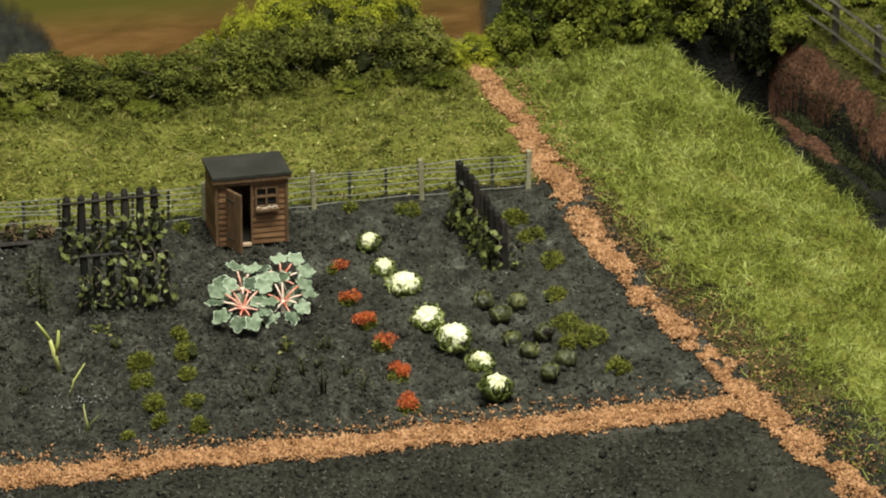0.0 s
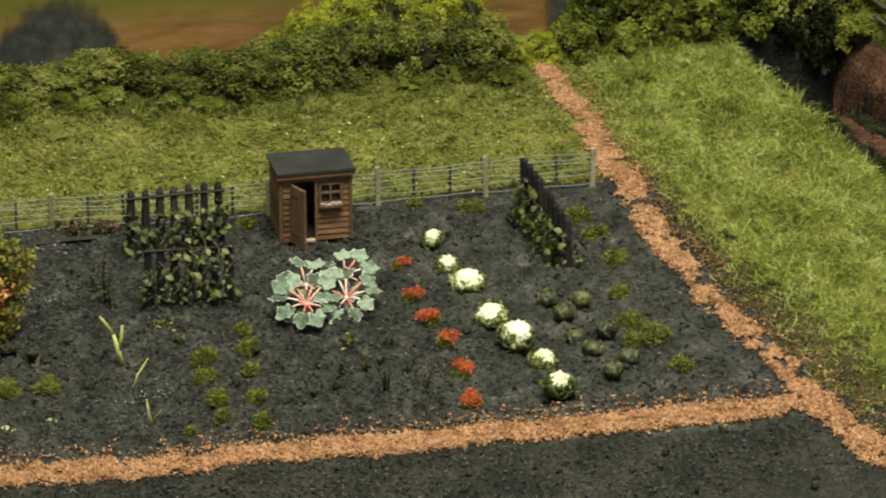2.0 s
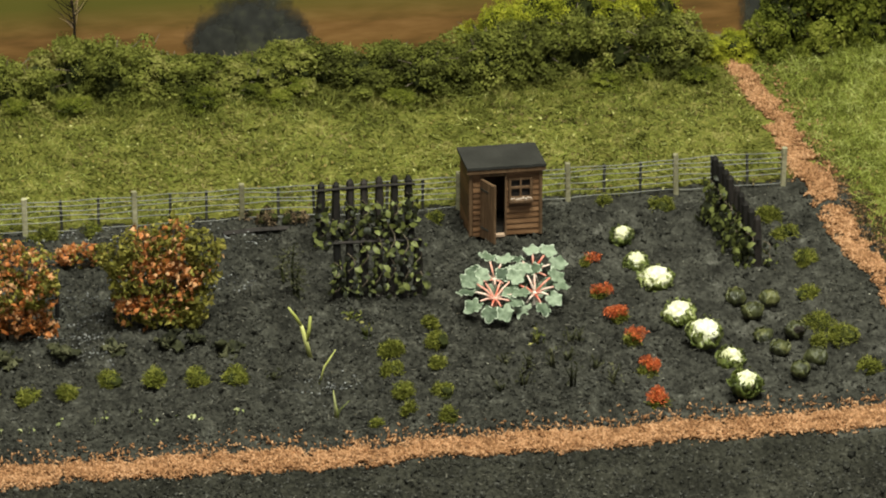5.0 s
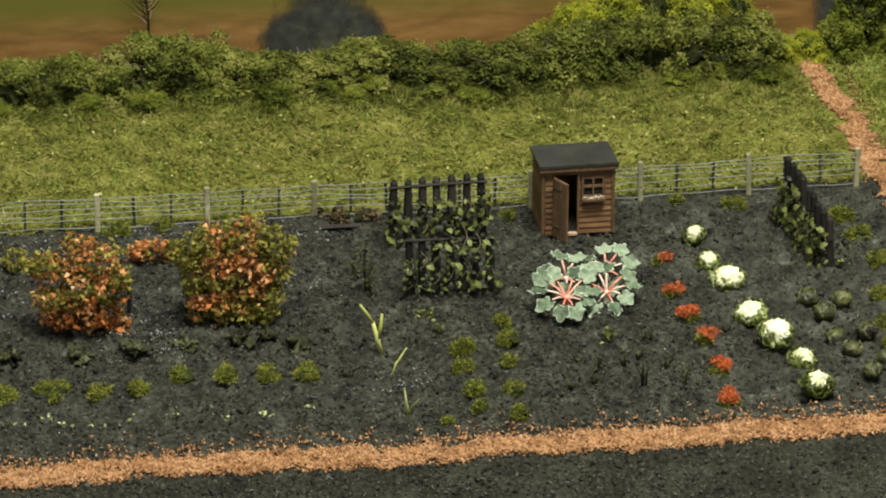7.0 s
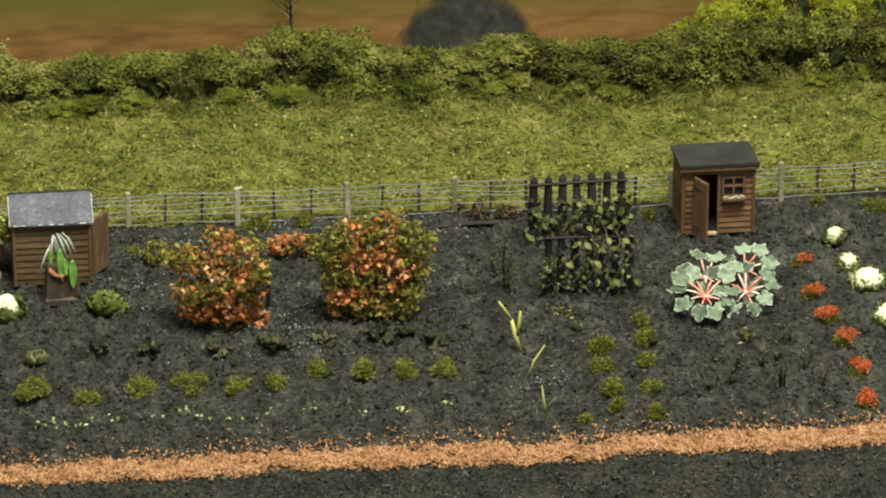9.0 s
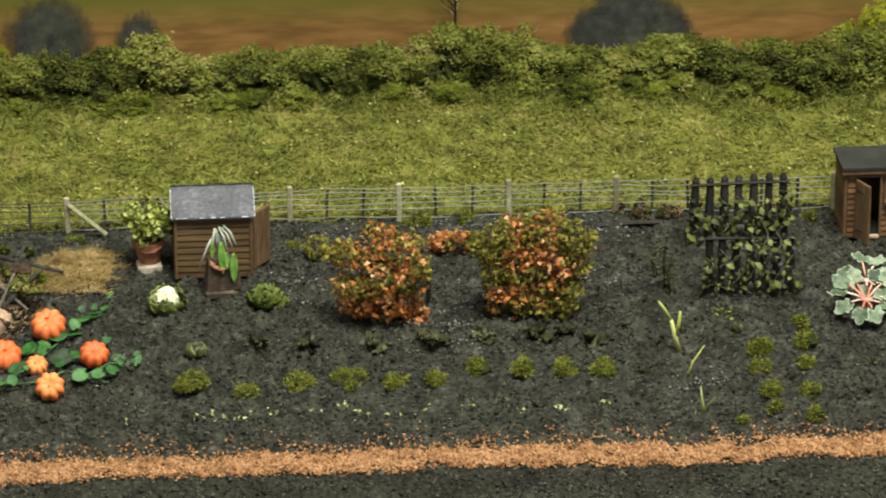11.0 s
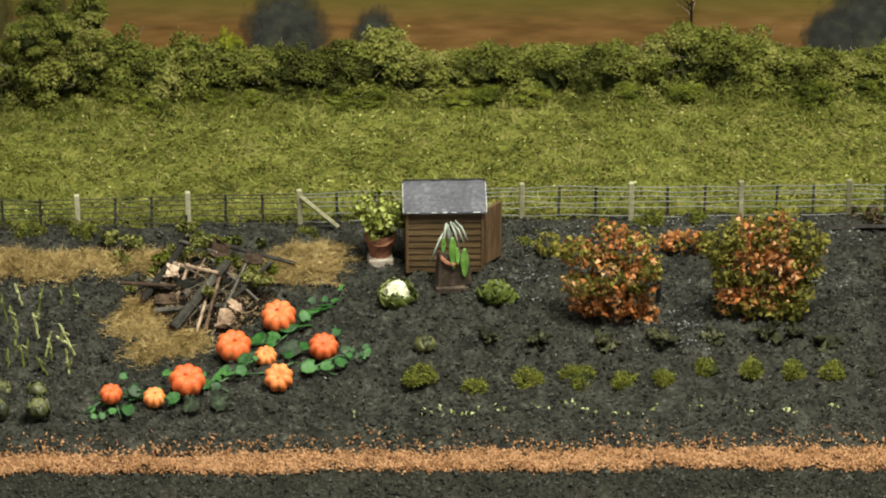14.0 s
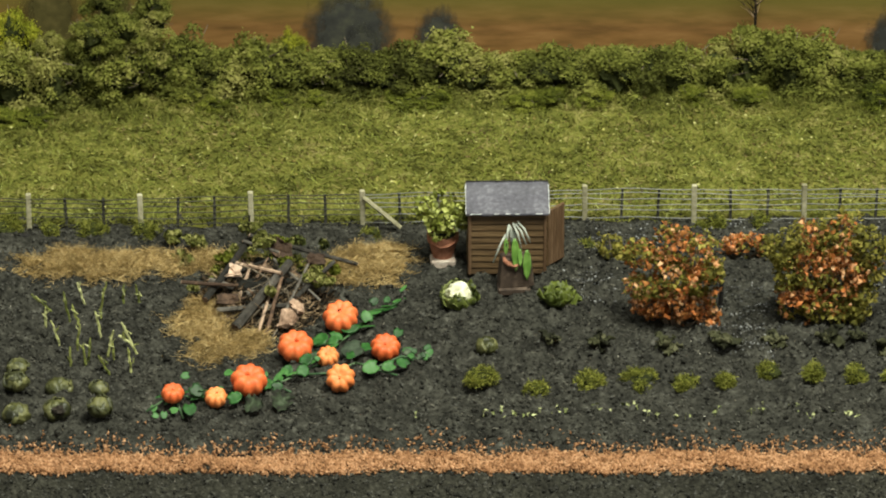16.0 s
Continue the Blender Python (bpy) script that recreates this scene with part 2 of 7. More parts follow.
M["painted_olive"] = material("painted_olive", [(0.030, 0.026, 0.009), (0.062, 0.052, 0.018), (0.11, 0.088, 0.032)], 3, 0.6, 0.9, spec=0.1)
M["dry_grass"] = material("dry_grass", [(0.075, 0.052, 0.022), (0.17, 0.125, 0.050), (0.30, 0.235, 0.11)], 3, 0.7, 0.85, island=0.4, spec=0.15)
M["painted_tree"] = material("painted_tree", [(0.022, 0.022, 0.021), (0.040, 0.040, 0.037), (0.078, 0.078, 0.054)], 3, 0.6, 0.9, spec=0.1)
def paint_bands(m, z0, z1, colour):
    """Blend the painted board to another colour with height, the way the backscene is painted."""
    nt = m.node_tree
    n, link = nt.nodes, nt.links
    bsdf = n["Principled BSDF"]
    was = bsdf.inputs["Base Color"].links[0].from_socket
    geo, sep = n.new("ShaderNodeNewGeometry"), n.new("ShaderNodeSeparateXYZ")
    link.new(geo.outputs["Position"], sep.inputs[0])
    r = n.new("ShaderNodeMapRange")
    r.inputs["From Min"].default_value, r.inputs["From Max"].default_value = z0 * U, z1 * U
    link.new(sep.outputs["Z"], r.inputs["Value"])
    mix = n.new("ShaderNodeMix")
    mix.data_type = "RGBA"
    link.new(r.outputs[0], mix.inputs[0])
    link.new(was, mix.inputs[6])
    mix.inputs[7].default_value = lin(*colour)
    link.new(mix.outputs[2], bsdf.inputs["Base Color"])


paint_bands(M["painted_field"], 1.10, 2.3, (0.108, 0.096, 0.020))
M["glass"] = material("glass", [(0.02, 0.02, 0.022), (0.03, 0.03, 0.032)], 3, 1, 0.15, spec=0.5)
M["fleck"] = material("fleck", [(0.20, 0.15, 0.045), (0.30, 0.28, 0.07), (0.42, 0.40, 0.16)], 4, 0.8, 0.8, island=0.9, spec=0.2)
# near-black earth: the shade deep in the cutting, put into the colour
M["cutting_shade"] = material("cutting_shade", [(0.003, 0.003, 0.0025), (0.008, 0.0075, 0.006), (0.020, 0.018, 0.014)], 6, 0.6, 0.9, 0.2, 7, spec=0.2)
M["bush_green"] = material("bush_green", [(0.034, 0.042, 0.007), (0.104, 0.118, 0.015), (0.185, 0.200, 0.028), (0.28, 0.28, 0.06)], 1.5, 0.6, 0.9, island=0.16, each=0.12, wide=0.5, lo=0.33, hi=0.68, detail=2.5, thin=0.32, spec=0.15)
M["limp_leaf"] = material("limp_leaf", [(0.011, 0.0115, 0.005), (0.033, 0.034, 0.0145), (0.085, 0.082, 0.044)], 5, 0.8, 0.8, 0.02, each=0.5, spec=0.2)
M["fibre"] = material("fibre", [(0.014, 0.013, 0.0105), (0.032, 0.030, 0.025), (0.095, 0.088, 0.073)], 6, 0.6, 0.9, island=0.9, spec=0.15)
M["front_bed"] = material("front_bed", [(0.006, 0.0057, 0.0043), (0.0185, 0.0177, 0.0136), (0.036, 0.0343, 0.0263), (0.072, 0.068, 0.056)], 7, 0.5, 0.95, 0.16, 9, wide=0.4, spec=0.15)
# leaves coloured almost black, as the shadow under the big bushes
M["shaded_scrub"] = material("shaded_scrub", [(0.002, 0.0024, 0.001), (0.007, 0.009, 0.0035), (0.022, 0.026, 0.010)], 4, 0.8, 0.95, island=0.5, spec=0.05)
M["brown_crumb"] = material("brown_crumb", [(0.022, 0.014, 0.008), (0.075, 0.047, 0.026), (0.23, 0.13, 0.065)], 9, 0.8, 0.95, island=0.9, spec=0.1)
M["scrub_grass"] = material("scrub_grass", [(0.016, 0.020, 0.006), (0.050, 0.060, 0.013), (0.115, 0.120, 0.027), (0.24, 0.22, 0.08)], 3, 0.7, 0.85, island=0.5, wide=0.6, spec=0.15)
M["ash"] = material("ash", [(0.045, 0.045, 0.046), (0.095, 0.095, 0.097), (0.25, 0.25, 0.255)], 9, 0.8, 0.9, island=0.9, spec=0.2)


# ---- builders ----


def link_mesh(name, me, mat, parent=None, label="", at=None):
    ob = new(name, me)
    if mat is not None and not me.materials:
        for k in (mat if isinstance(mat, (list, tuple)) else [mat]):
            me.materials.append(k)
    if parent is not None:
        ob.parent = parent
    if at is not None:
        ob.matrix_basis = at
    if label:
        tagged(ob, label)
    return ob


def mesh_of(bm, smooth=False):
    bmesh.ops.scale(bm, vec=(U, U, U), verts=bm.verts)
    me = bpy.data.meshes.new("mesh")
    bm.to_mesh(me)
    bm.free()
    if smooth:
        me.polygons.foreach_set("use_smooth", [True] * len(me.polygons))
    return me


def part(name, bm, mat, parent=None, label="", smooth=False, at=None):
    """One bmesh (in cm) as ONE mesh object under a thing or a part."""
    return link_mesh(name, mesh_of(bm, smooth), mat, parent, label, at)


def cloud(name, verts, faces, mat, parent=None, label="", smooth=False, at=None):
    """A mesh from arrays in cm."""
    me = bpy.data.meshes.new("mesh")
    verts = np.asarray(verts, np.float32) * U
    faces = np.asarray(faces, np.int32)
    k = faces.shape[1]
    me.vertices.add(len(verts))
    me.vertices.foreach_set("co", verts.ravel())
    me.loops.add(faces.size)
    me.loops.foreach_set("vertex_index", faces.ravel())
    me.polygons.add(len(faces))
    me.polygons.foreach_set("loop_start", np.arange(0, faces.size, k, dtype=np.int32))
    if smooth:
        me.polygons.foreach_set("use_smooth", np.ones(len(faces), bool))
    me.update(calc_edges=True)
    me.validate()
    return link_mesh(name, me, mat, parent, label, at)


def thing(name, x, y, z=0.0, rz=0.0, label="", category="", group="", kind=""):
    ob = new(name)
    ob.empty_display_size = 0.005
    ob.matrix_basis = pose(x * U, y * U, z * U, 0, 0, rz)
    return tagged(ob, label, category, group, kind)


def box(bm, x0, x1, y0, y1, z0, z1, bevel=0.0):
    r = bmesh.ops.create_cube(bm, size=1.0)
    for v in r["verts"]:
        v.co = Vector((x0 + (v.co.x + 0.5) * (x1 - x0), y0 + (v.co.y + 0.5) * (y1 - y0), z0 + (v.co.z + 0.5) * (z1 - z0)))
    if bevel:
        edges = list({e for v in r["verts"] for e in v.link_edges})
        bmesh.ops.bevel(bm, geom=edges, offset=bevel, segments=1, affect="EDGES")
    return bm


def boxed(x0, x1, y0, y1, z0, z1, bevel=0.0):
    return box(bmesh.new(), x0, x1, y0, y1, z0, z1, bevel)


def tube(bm, points, radii, sides=6, cap=True):
    """A tapered tube along points."""
    points = [Vector(p) for p in points]
    if isinstance(radii, (int, float)):
        radii = [radii] * len(points)
    rings = []
    for i, p in enumerate(points):
        way = (points[min(i + 1, len(points) - 1)] - points[max(i - 1, 0)]).normalized()
        side = way.cross(Vector((0, 0, 1)) if abs(way.z) < 0.9 else Vector((1, 0, 0))).normalized()
        over = side.cross(way)
        rings.append([bm.verts.new(p + float(radii[i]) * (math.cos(a) * side + math.sin(a) * over))
                      for a in (2 * math.pi * k / sides for k in range(sides))])
    for a, b in zip(rings, rings[1:]):
        for k in range(sides):
            bm.faces.new((a[k], a[(k + 1) % sides], b[(k + 1) % sides], b[k]))
    if cap:
        bm.faces.new(rings[0][::-1])
        bm.faces.new(rings[-1])
    return bm


def lump(bm, r, sub=2, rough=0.15, freq=2.0, seed=0.0):
    """A displaced ball of radii r."""
    made = bmesh.ops.create_icosphere(bm, subdivisions=sub, radius=1.0)
    for v in made["verts"]:
        k = 1 + rough * noise.noise(v.co * freq + Vector((seed, 3.1 * seed, 0)))
        v.co = Vector((v.co.x * r[0], v.co.y * r[1], v.co.z * r[2])) * k
    return bm


def unit(v):
    return v / np.maximum(np.linalg.norm(v, axis=-1, keepdims=True), 1e-9)


def flakes(pos, normal, size, rng, aspect=0.7, fold=0.25):
    """Small folded leaves: rounded five-corner blades about pos."""
    n = len(pos)
    normal = unit(normal)
    a = unit(np.cross(normal, rng.normal(size=(n, 3))))
    b = np.cross(normal, a)
    s = np.asarray(size).reshape(-1, 1) * np.ones((n, 1))
    w = s * aspect
    v = np.stack([pos - a * s * 0.5, pos - a * s * 0.1 + b * w * 0.5 + normal * s * fold, pos + a * s * 0.5,
                  pos - a * s * 0.1 - b * w * 0.5 + normal * s * fold], 1).reshape(-1, 3)
    i = np.arange(n)[:, None] * 4
    f = np.concatenate([i + [0, 1, 2], i + [0, 2, 3]], 0)
    return v, f


def ovals(pos, normal, size, rng, aspect=0.62, fold=0.10):
    """Pointed oval leaves, folded along the middle, four triangles each."""
    n = len(pos)
    normal = unit(normal)
    a = unit(np.cross(normal, rng.normal(size=(n, 3))))
    b = np.cross(normal, a)
    s = np.asarray(size).reshape(-1, 1) * np.ones((n, 1))
    w, up = s * aspect * 0.5, normal * s * fold
    v = np.stack([pos - a * s * 0.5, pos - a * s * 0.22 + b * w * 0.85 + up, pos + a * s * 0.12 + b * w + up, pos + a * s * 0.5 - up,
                  pos + a * s * 0.12 - b * w + up, pos - a * s * 0.22 - b * w * 0.85 + up], 1).reshape(-1, 3)
    i = np.arange(n)[:, None] * 6
    return v, np.concatenate([i + t for t in ((0, 1, 5), (1, 2, 5), (2, 4, 5), (2, 3, 4))], 0)


def blades(base, way, length, width, rng, bend=0.35, flat=0.0):
    """Thin grass blades, bent, three triangles each; flat: how far their broad side is turned up."""
    n = len(base)
    way = unit(way)
    side = unit(np.cross(way, rng.normal(size=(n, 3)) + [0, -0.4 * flat, flat])) * np.asarray(width).reshape(-1, 1) * 0.5
    lean = rng.normal(size=(n, 3)) * [1, 1, 0.3] * bend
    length = np.asarray(length).reshape(-1, 1)
    mid = base + way * length * 0.55
    tip = base + unit(way + lean) * length
    v = np.stack([base - side, base + side, mid + side * 0.9, mid - side * 0.9, tip], 1).reshape(-1, 3)
    i = np.arange(n)[:, None] * 5
    f = np.concatenate([i + [0, 1, 2], i + [0, 2, 3], i + [3, 2, 4]], 0)
    return v, f


def merged(*pairs):
    vs, fs, k = [], [], 0
    for v, f in pairs:
        vs.append(v)
        fs.append(f + k)
        k += len(v)
    return np.concatenate(vs), np.concatenate(fs)


def ball_points(n, rng, r=(1, 1, 1), shell=0.55, lumps=9, low=-0.2):
    """Points in lobes over an uneven rounded crown, and their outward ways."""
    c = unit(rng.normal(size=(lumps, 3))) * rng.uniform(0.30, 0.85, (lumps, 1))
    c[:, 2] = np.abs(c[:, 2]) * 0.9 + low * rng.random(lumps)
    k = rng.integers(0, lumps, n)
    d = unit(rng.normal(size=(n, 3)))
    rad = rng.uniform(0.18, 0.46, lumps)[k][:, None] * (shell + (1 - shell) * rng.random((n, 1)) ** 0.5)
    p = c[k] + d * rad
    out = unit(d + 0.6 * p)
    return p * np.array(r), out


def ground_height(x, y):
    """The bare baseboard: flat beds, a slightly raised bank and the cutting beyond it."""
    edge = 41.2 - 0.19 * y
    e = x - edge
    bank = 0.30 * np.clip((x - 34.8) / 2.0, 0, 1)
    e2 = e - np.clip(0.035 * (10 - y), 0, 0.6) * np.clip(e, 0, 1)
    far = np.interp(e2, [-0.6, -0.3, 0.3, 0.8, 1.7, 2.3, 2.5, 2.9, 3.15, 3.75, 4.6, 7.0, 12.0], [0.0, -0.65, -0.95, -1.0, -1.05, -1.3, -2.2, -2.2, -1.0, 0.05, 0.5, 0.9, 1.2])
    low = np.clip((3.2 - e2) / 0.3, 0, 1)
    # far end sunk deeper, to come out as black as the shaded gap
    far = far * (1 + 2.1 * np.clip((y - 5.2) / 1.4, 0, 1) * low) * (1 - low * np.clip((y - 9.5) / 0.5, 0, 1))
    return np.where(e > -0.6, bank + far, bank)


def noise_at(x, y, scale, seed):
    """Cheap smooth value noise on arrays."""
    gx, gy = x * scale + 57.3 * seed, y * scale + 13.7 * seed
    ix, iy = np.floor(gx), np.floor(gy)
    fx, fy = gx - ix, gy - iy
    fx, fy = fx * fx * (3 - 2 * fx), fy * fy * (3 - 2 * fy)

    def h(a, b):
        s = np.sin(a * 127.1 + b * 311.7 + seed * 74.7) * 43758.5453
        return s - np.floor(s)

    return (h(ix, iy) * (1 - fx) + h(ix + 1, iy) * fx) * (1 - fy) + (h(ix, iy + 1) * (1 - fx) + h(ix + 1, iy + 1) * fx) * fy


FENCE_X = [-18.6, -15.04, -11.41, -7.84, -4.23, -0.6, 2.98, 6.53, 10.1, 13.6, 17.15, 20.72, 24.38, 28.02, 31.62]
FENCE_Y = [-1.8, -1.76, -1.72, -1.55, -1.38, -1.15, -1.0, -0.95, -0.88, -0.95, -0.98, -0.95, -0.78, -0.60, -0.58]


def fence_line(x):
    """Where the soil ends and the meadow begins."""
    return np.interp(x, FENCE_X, FENCE_Y) + np.interp(x, [8, 16], [0.16, 0.45])


def trodden(x, y):
    """How far the paths are trodden flat: 1 away from them."""
    front = np.where(x < 35.5, np.abs(y - front_mid(x)), 9.0)
    side = np.abs(x - side_mid(y))
    return 0.35 + 0.65 * np.clip((np.minimum(front, side * 1.4) - 0.65) / 0.5, 0, 1)


def rough_height(x, y):
    """Tilled soil: rounded clods with creases between them."""
    crease = lambda scale, seed: np.abs(2 * noise_at(x + 0.3 * noise_at(x, y, 2.1, 50), y, scale, seed) - 1) - 0.35
    soil = 0.18 * (noise_at(x, y, 0.9, 1) - 0.5) + 0.19 * crease(1.35, 2) + 0.25 * crease(2.5, 6) + 0.24 * (noise_at(x, y, 4.3, 3) - 0.5)
    return soil * np.where(y > fence_line(x), 0.22, 0.30 + 0.70 * np.clip((fence_line(x) - y) / 1.3, 0, 1)) * trodden(x, y)


def height(x, y):
    return ground_height(np.asarray(x, float), np.asarray(y, float)) + rough_height(np.asarray(x, float), np.asarray(y, float)) - 0.03


def zat(x, y):
    return float(height(np.array([x]), np.array([y]))[0])


def front_mid(x):
    return np.interp(x, [-16, -14.5, -6, 2, 10.5, 12, 17, 22, 28, 34.5], [-18.2, -18.15, -18.02, -17.84, -17.84, -17.84, -17.7, -17.66, -17.6, -17.25])


def side_mid(y):
    return np.interp(y, [-26, -23, -20, -16.5, -13, -9.5, -5, -0.6, 2.4, 6, 10], [37.1, 36.45, 35.75, 34.95, 34.35, 33.5, 32.98, 32.70, 32.5, 32.3, 31.75])


# ---- the baseboard ----
def build_ground():
    xs = np.unique(np.concatenate([np.linspace(-90, -17, 20), np.arange(-17, 40, 0.13), np.arange(40, 47, 0.075), np.arange(47, 50, 0.12), np.linspace(50, 110, 14)]))
    ys = np.unique(np.concatenate([np.linspace(-70, -22, 12), np.arange(-22, 0, 0.14), np.arange(0, 14.5, 0.22), [16.0, 22.0]]))
    gx, gy = np.meshgrid(xs, ys)
    gz = height(gx, gy)
    w = len(xs)
    v = np.stack([gx, gy, gz], -1).reshape(-1, 3)
    j, i = np.meshgrid(np.arange(len(ys) - 1), np.arange(w - 1), indexing="ij")
    a = (j * w + i).ravel()
    f = np.stack([a, a + 1, a + 1 + w, a + w], 1)
    ob = cloud("ground", v, f, [M["soil"], M["turf"], M["red_earth"], M["cutting_shade"], M["front_bed"], M["scrub_floor"], M["pale_soil"]], smooth=True)
    c = v[f].mean(1)
    side = np.interp(c[:, 1], [-26, -16, -9, 0], [41.0, 38.2, 35.9, 33.9]) + 1.6 * (noise_at(c[:, 0], c[:, 1], 1.1, 8) - 0.5)
    grass = (c[:, 1] > fence_line(c[:, 0]) + 0.5 * (noise_at(c[:, 0], c[:, 1], 1.5, 9) - 0.5)) | (c[:, 0] > side)
    slot = np.where(grass, 1, 0)
    e = c[:, 0] - (41.2 - 0.19 * c[:, 1]) + 0.35 * (noise_at(c[:, 0], c[:, 1], 1.3, 10) - 0.5)
    slot = np.where((slot == 0) & (c[:, 1] < -18.2 + 0.8 * (noise_at(c[:, 0], c[:, 1], 1.2, 14) - 0.5)), 4, slot)
    # paler soil tone over the right-hand beds, with a ragged border
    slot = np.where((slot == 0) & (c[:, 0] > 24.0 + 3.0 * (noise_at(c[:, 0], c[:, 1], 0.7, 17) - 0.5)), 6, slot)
    slot = np.where(((slot == 6) | (slot == 0)) & (c[:, 0] > side_mid(c[:, 1]) + 0.75 + 0.8 * (noise_at(c[:, 0], c[:, 1], 1.3, 18) - 0.5)), 5, slot)
    slot = np.where(e > -0.55, 2, slot)
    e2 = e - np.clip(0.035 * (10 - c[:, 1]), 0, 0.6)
    # slot 3 paints the shade on the cutting's floor, lower bank and near slope
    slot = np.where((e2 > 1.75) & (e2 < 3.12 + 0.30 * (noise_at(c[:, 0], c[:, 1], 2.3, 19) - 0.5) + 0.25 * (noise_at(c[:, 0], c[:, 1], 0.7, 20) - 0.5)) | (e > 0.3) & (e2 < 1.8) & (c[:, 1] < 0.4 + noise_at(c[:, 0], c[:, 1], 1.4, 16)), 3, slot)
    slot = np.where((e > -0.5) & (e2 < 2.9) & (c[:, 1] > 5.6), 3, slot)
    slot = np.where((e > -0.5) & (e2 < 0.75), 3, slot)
    slot = np.where(e2 > 3.85 + 0.5 * (noise_at(c[:, 0], c[:, 1], 2.4, 15) - 0.5), 5, slot)
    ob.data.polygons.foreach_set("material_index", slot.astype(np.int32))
    tagged(ob, "dark tilled soil beds, green turf and a red earth cutting with its shade painted in", "ground", kind="structure")


build_ground()
part("baseboard", boxed(-90, 110, -70, 22, -14, -7), M["rail_wood"], None)
tagged(bpy.data.objects["baseboard"], "plain wooden board carrying the whole layout", "board", kind="structure")
part("floor", boxed(-900, 900, -900, 900, -112, -106), M["rail_wood"], None)
tagged(bpy.data.objects["floor"], "plain floor of the room under the layout", "floor", kind="structure")


def scatter(n, x0, x1, y0, y1, rng, keep=None):
    p = np.stack([rng.uniform(x0, x1, n), rng.uniform(y0, y1, n)], 1)
    if keep is not None:
        p = p[keep(p[:, 0], p[:, 1])]
    return np.column_stack([p, height(p[:, 0], p[:, 1])])


def chips(p, size, rng, flat=0.6):
    """Angular crumbs: six-corner grains."""
    n = len(p)
    a = unit(rng.normal(size=(n, 3)))
    b = unit(np.cross(a, rng.normal(size=(n, 3))))
    c = np.cross(a, b)
    s = np.asarray(size).reshape(-1, 1)
    k = rng.uniform(0.55, 1.1, (n, 6, 1))
    v = np.stack([p + a * s * k[:, 0], p + b * s * flat * k[:, 1], p - a * s * k[:, 2], p - b * s * flat * k[:, 3],
                  p + c * s * flat * k[:, 4], p - c * s * flat * k[:, 5]], 1).reshape(-1, 3)
    i = np.arange(n)[:, None] * 6
    tri = [(0, 1, 4), (1, 2, 4), (2, 3, 4), (3, 0, 4), (1, 0, 5), (2, 1, 5), (3, 2, 5), (0, 3, 5)]
    return v, np.concatenate([i + t for t in tri], 0)


def shards(p, size, rng, long=1.0):
    """Crumbs of four faces."""
    n = len(p)
    s = np.asarray(size).reshape(-1, 1)
    a = unit(rng.normal(size=(n, 3)))
    b = unit(np.cross(a, rng.normal(size=(n, 3))))
    c = np.cross(a, b)
    k = rng.uniform(0.6, 1.2, (n, 4, 1))
    v = np.stack([p + a * s * k[:, 0] * long, p - 0.33 * a * s + b * s * k[:, 1], p - 0.33 * a * s + (-0.5 * b + 0.87 * c) * s * k[:, 2], p - 0.33 * a * s + (-0.5 * b - 0.87 * c) * s * k[:, 3]], 1).reshape(-1, 3)
    i = np.arange(n)[:, None] * 4
    return v, np.concatenate([i + t for t in ((0, 1, 2), (0, 2, 3), (0, 3, 1), (3, 2, 1))], 0)


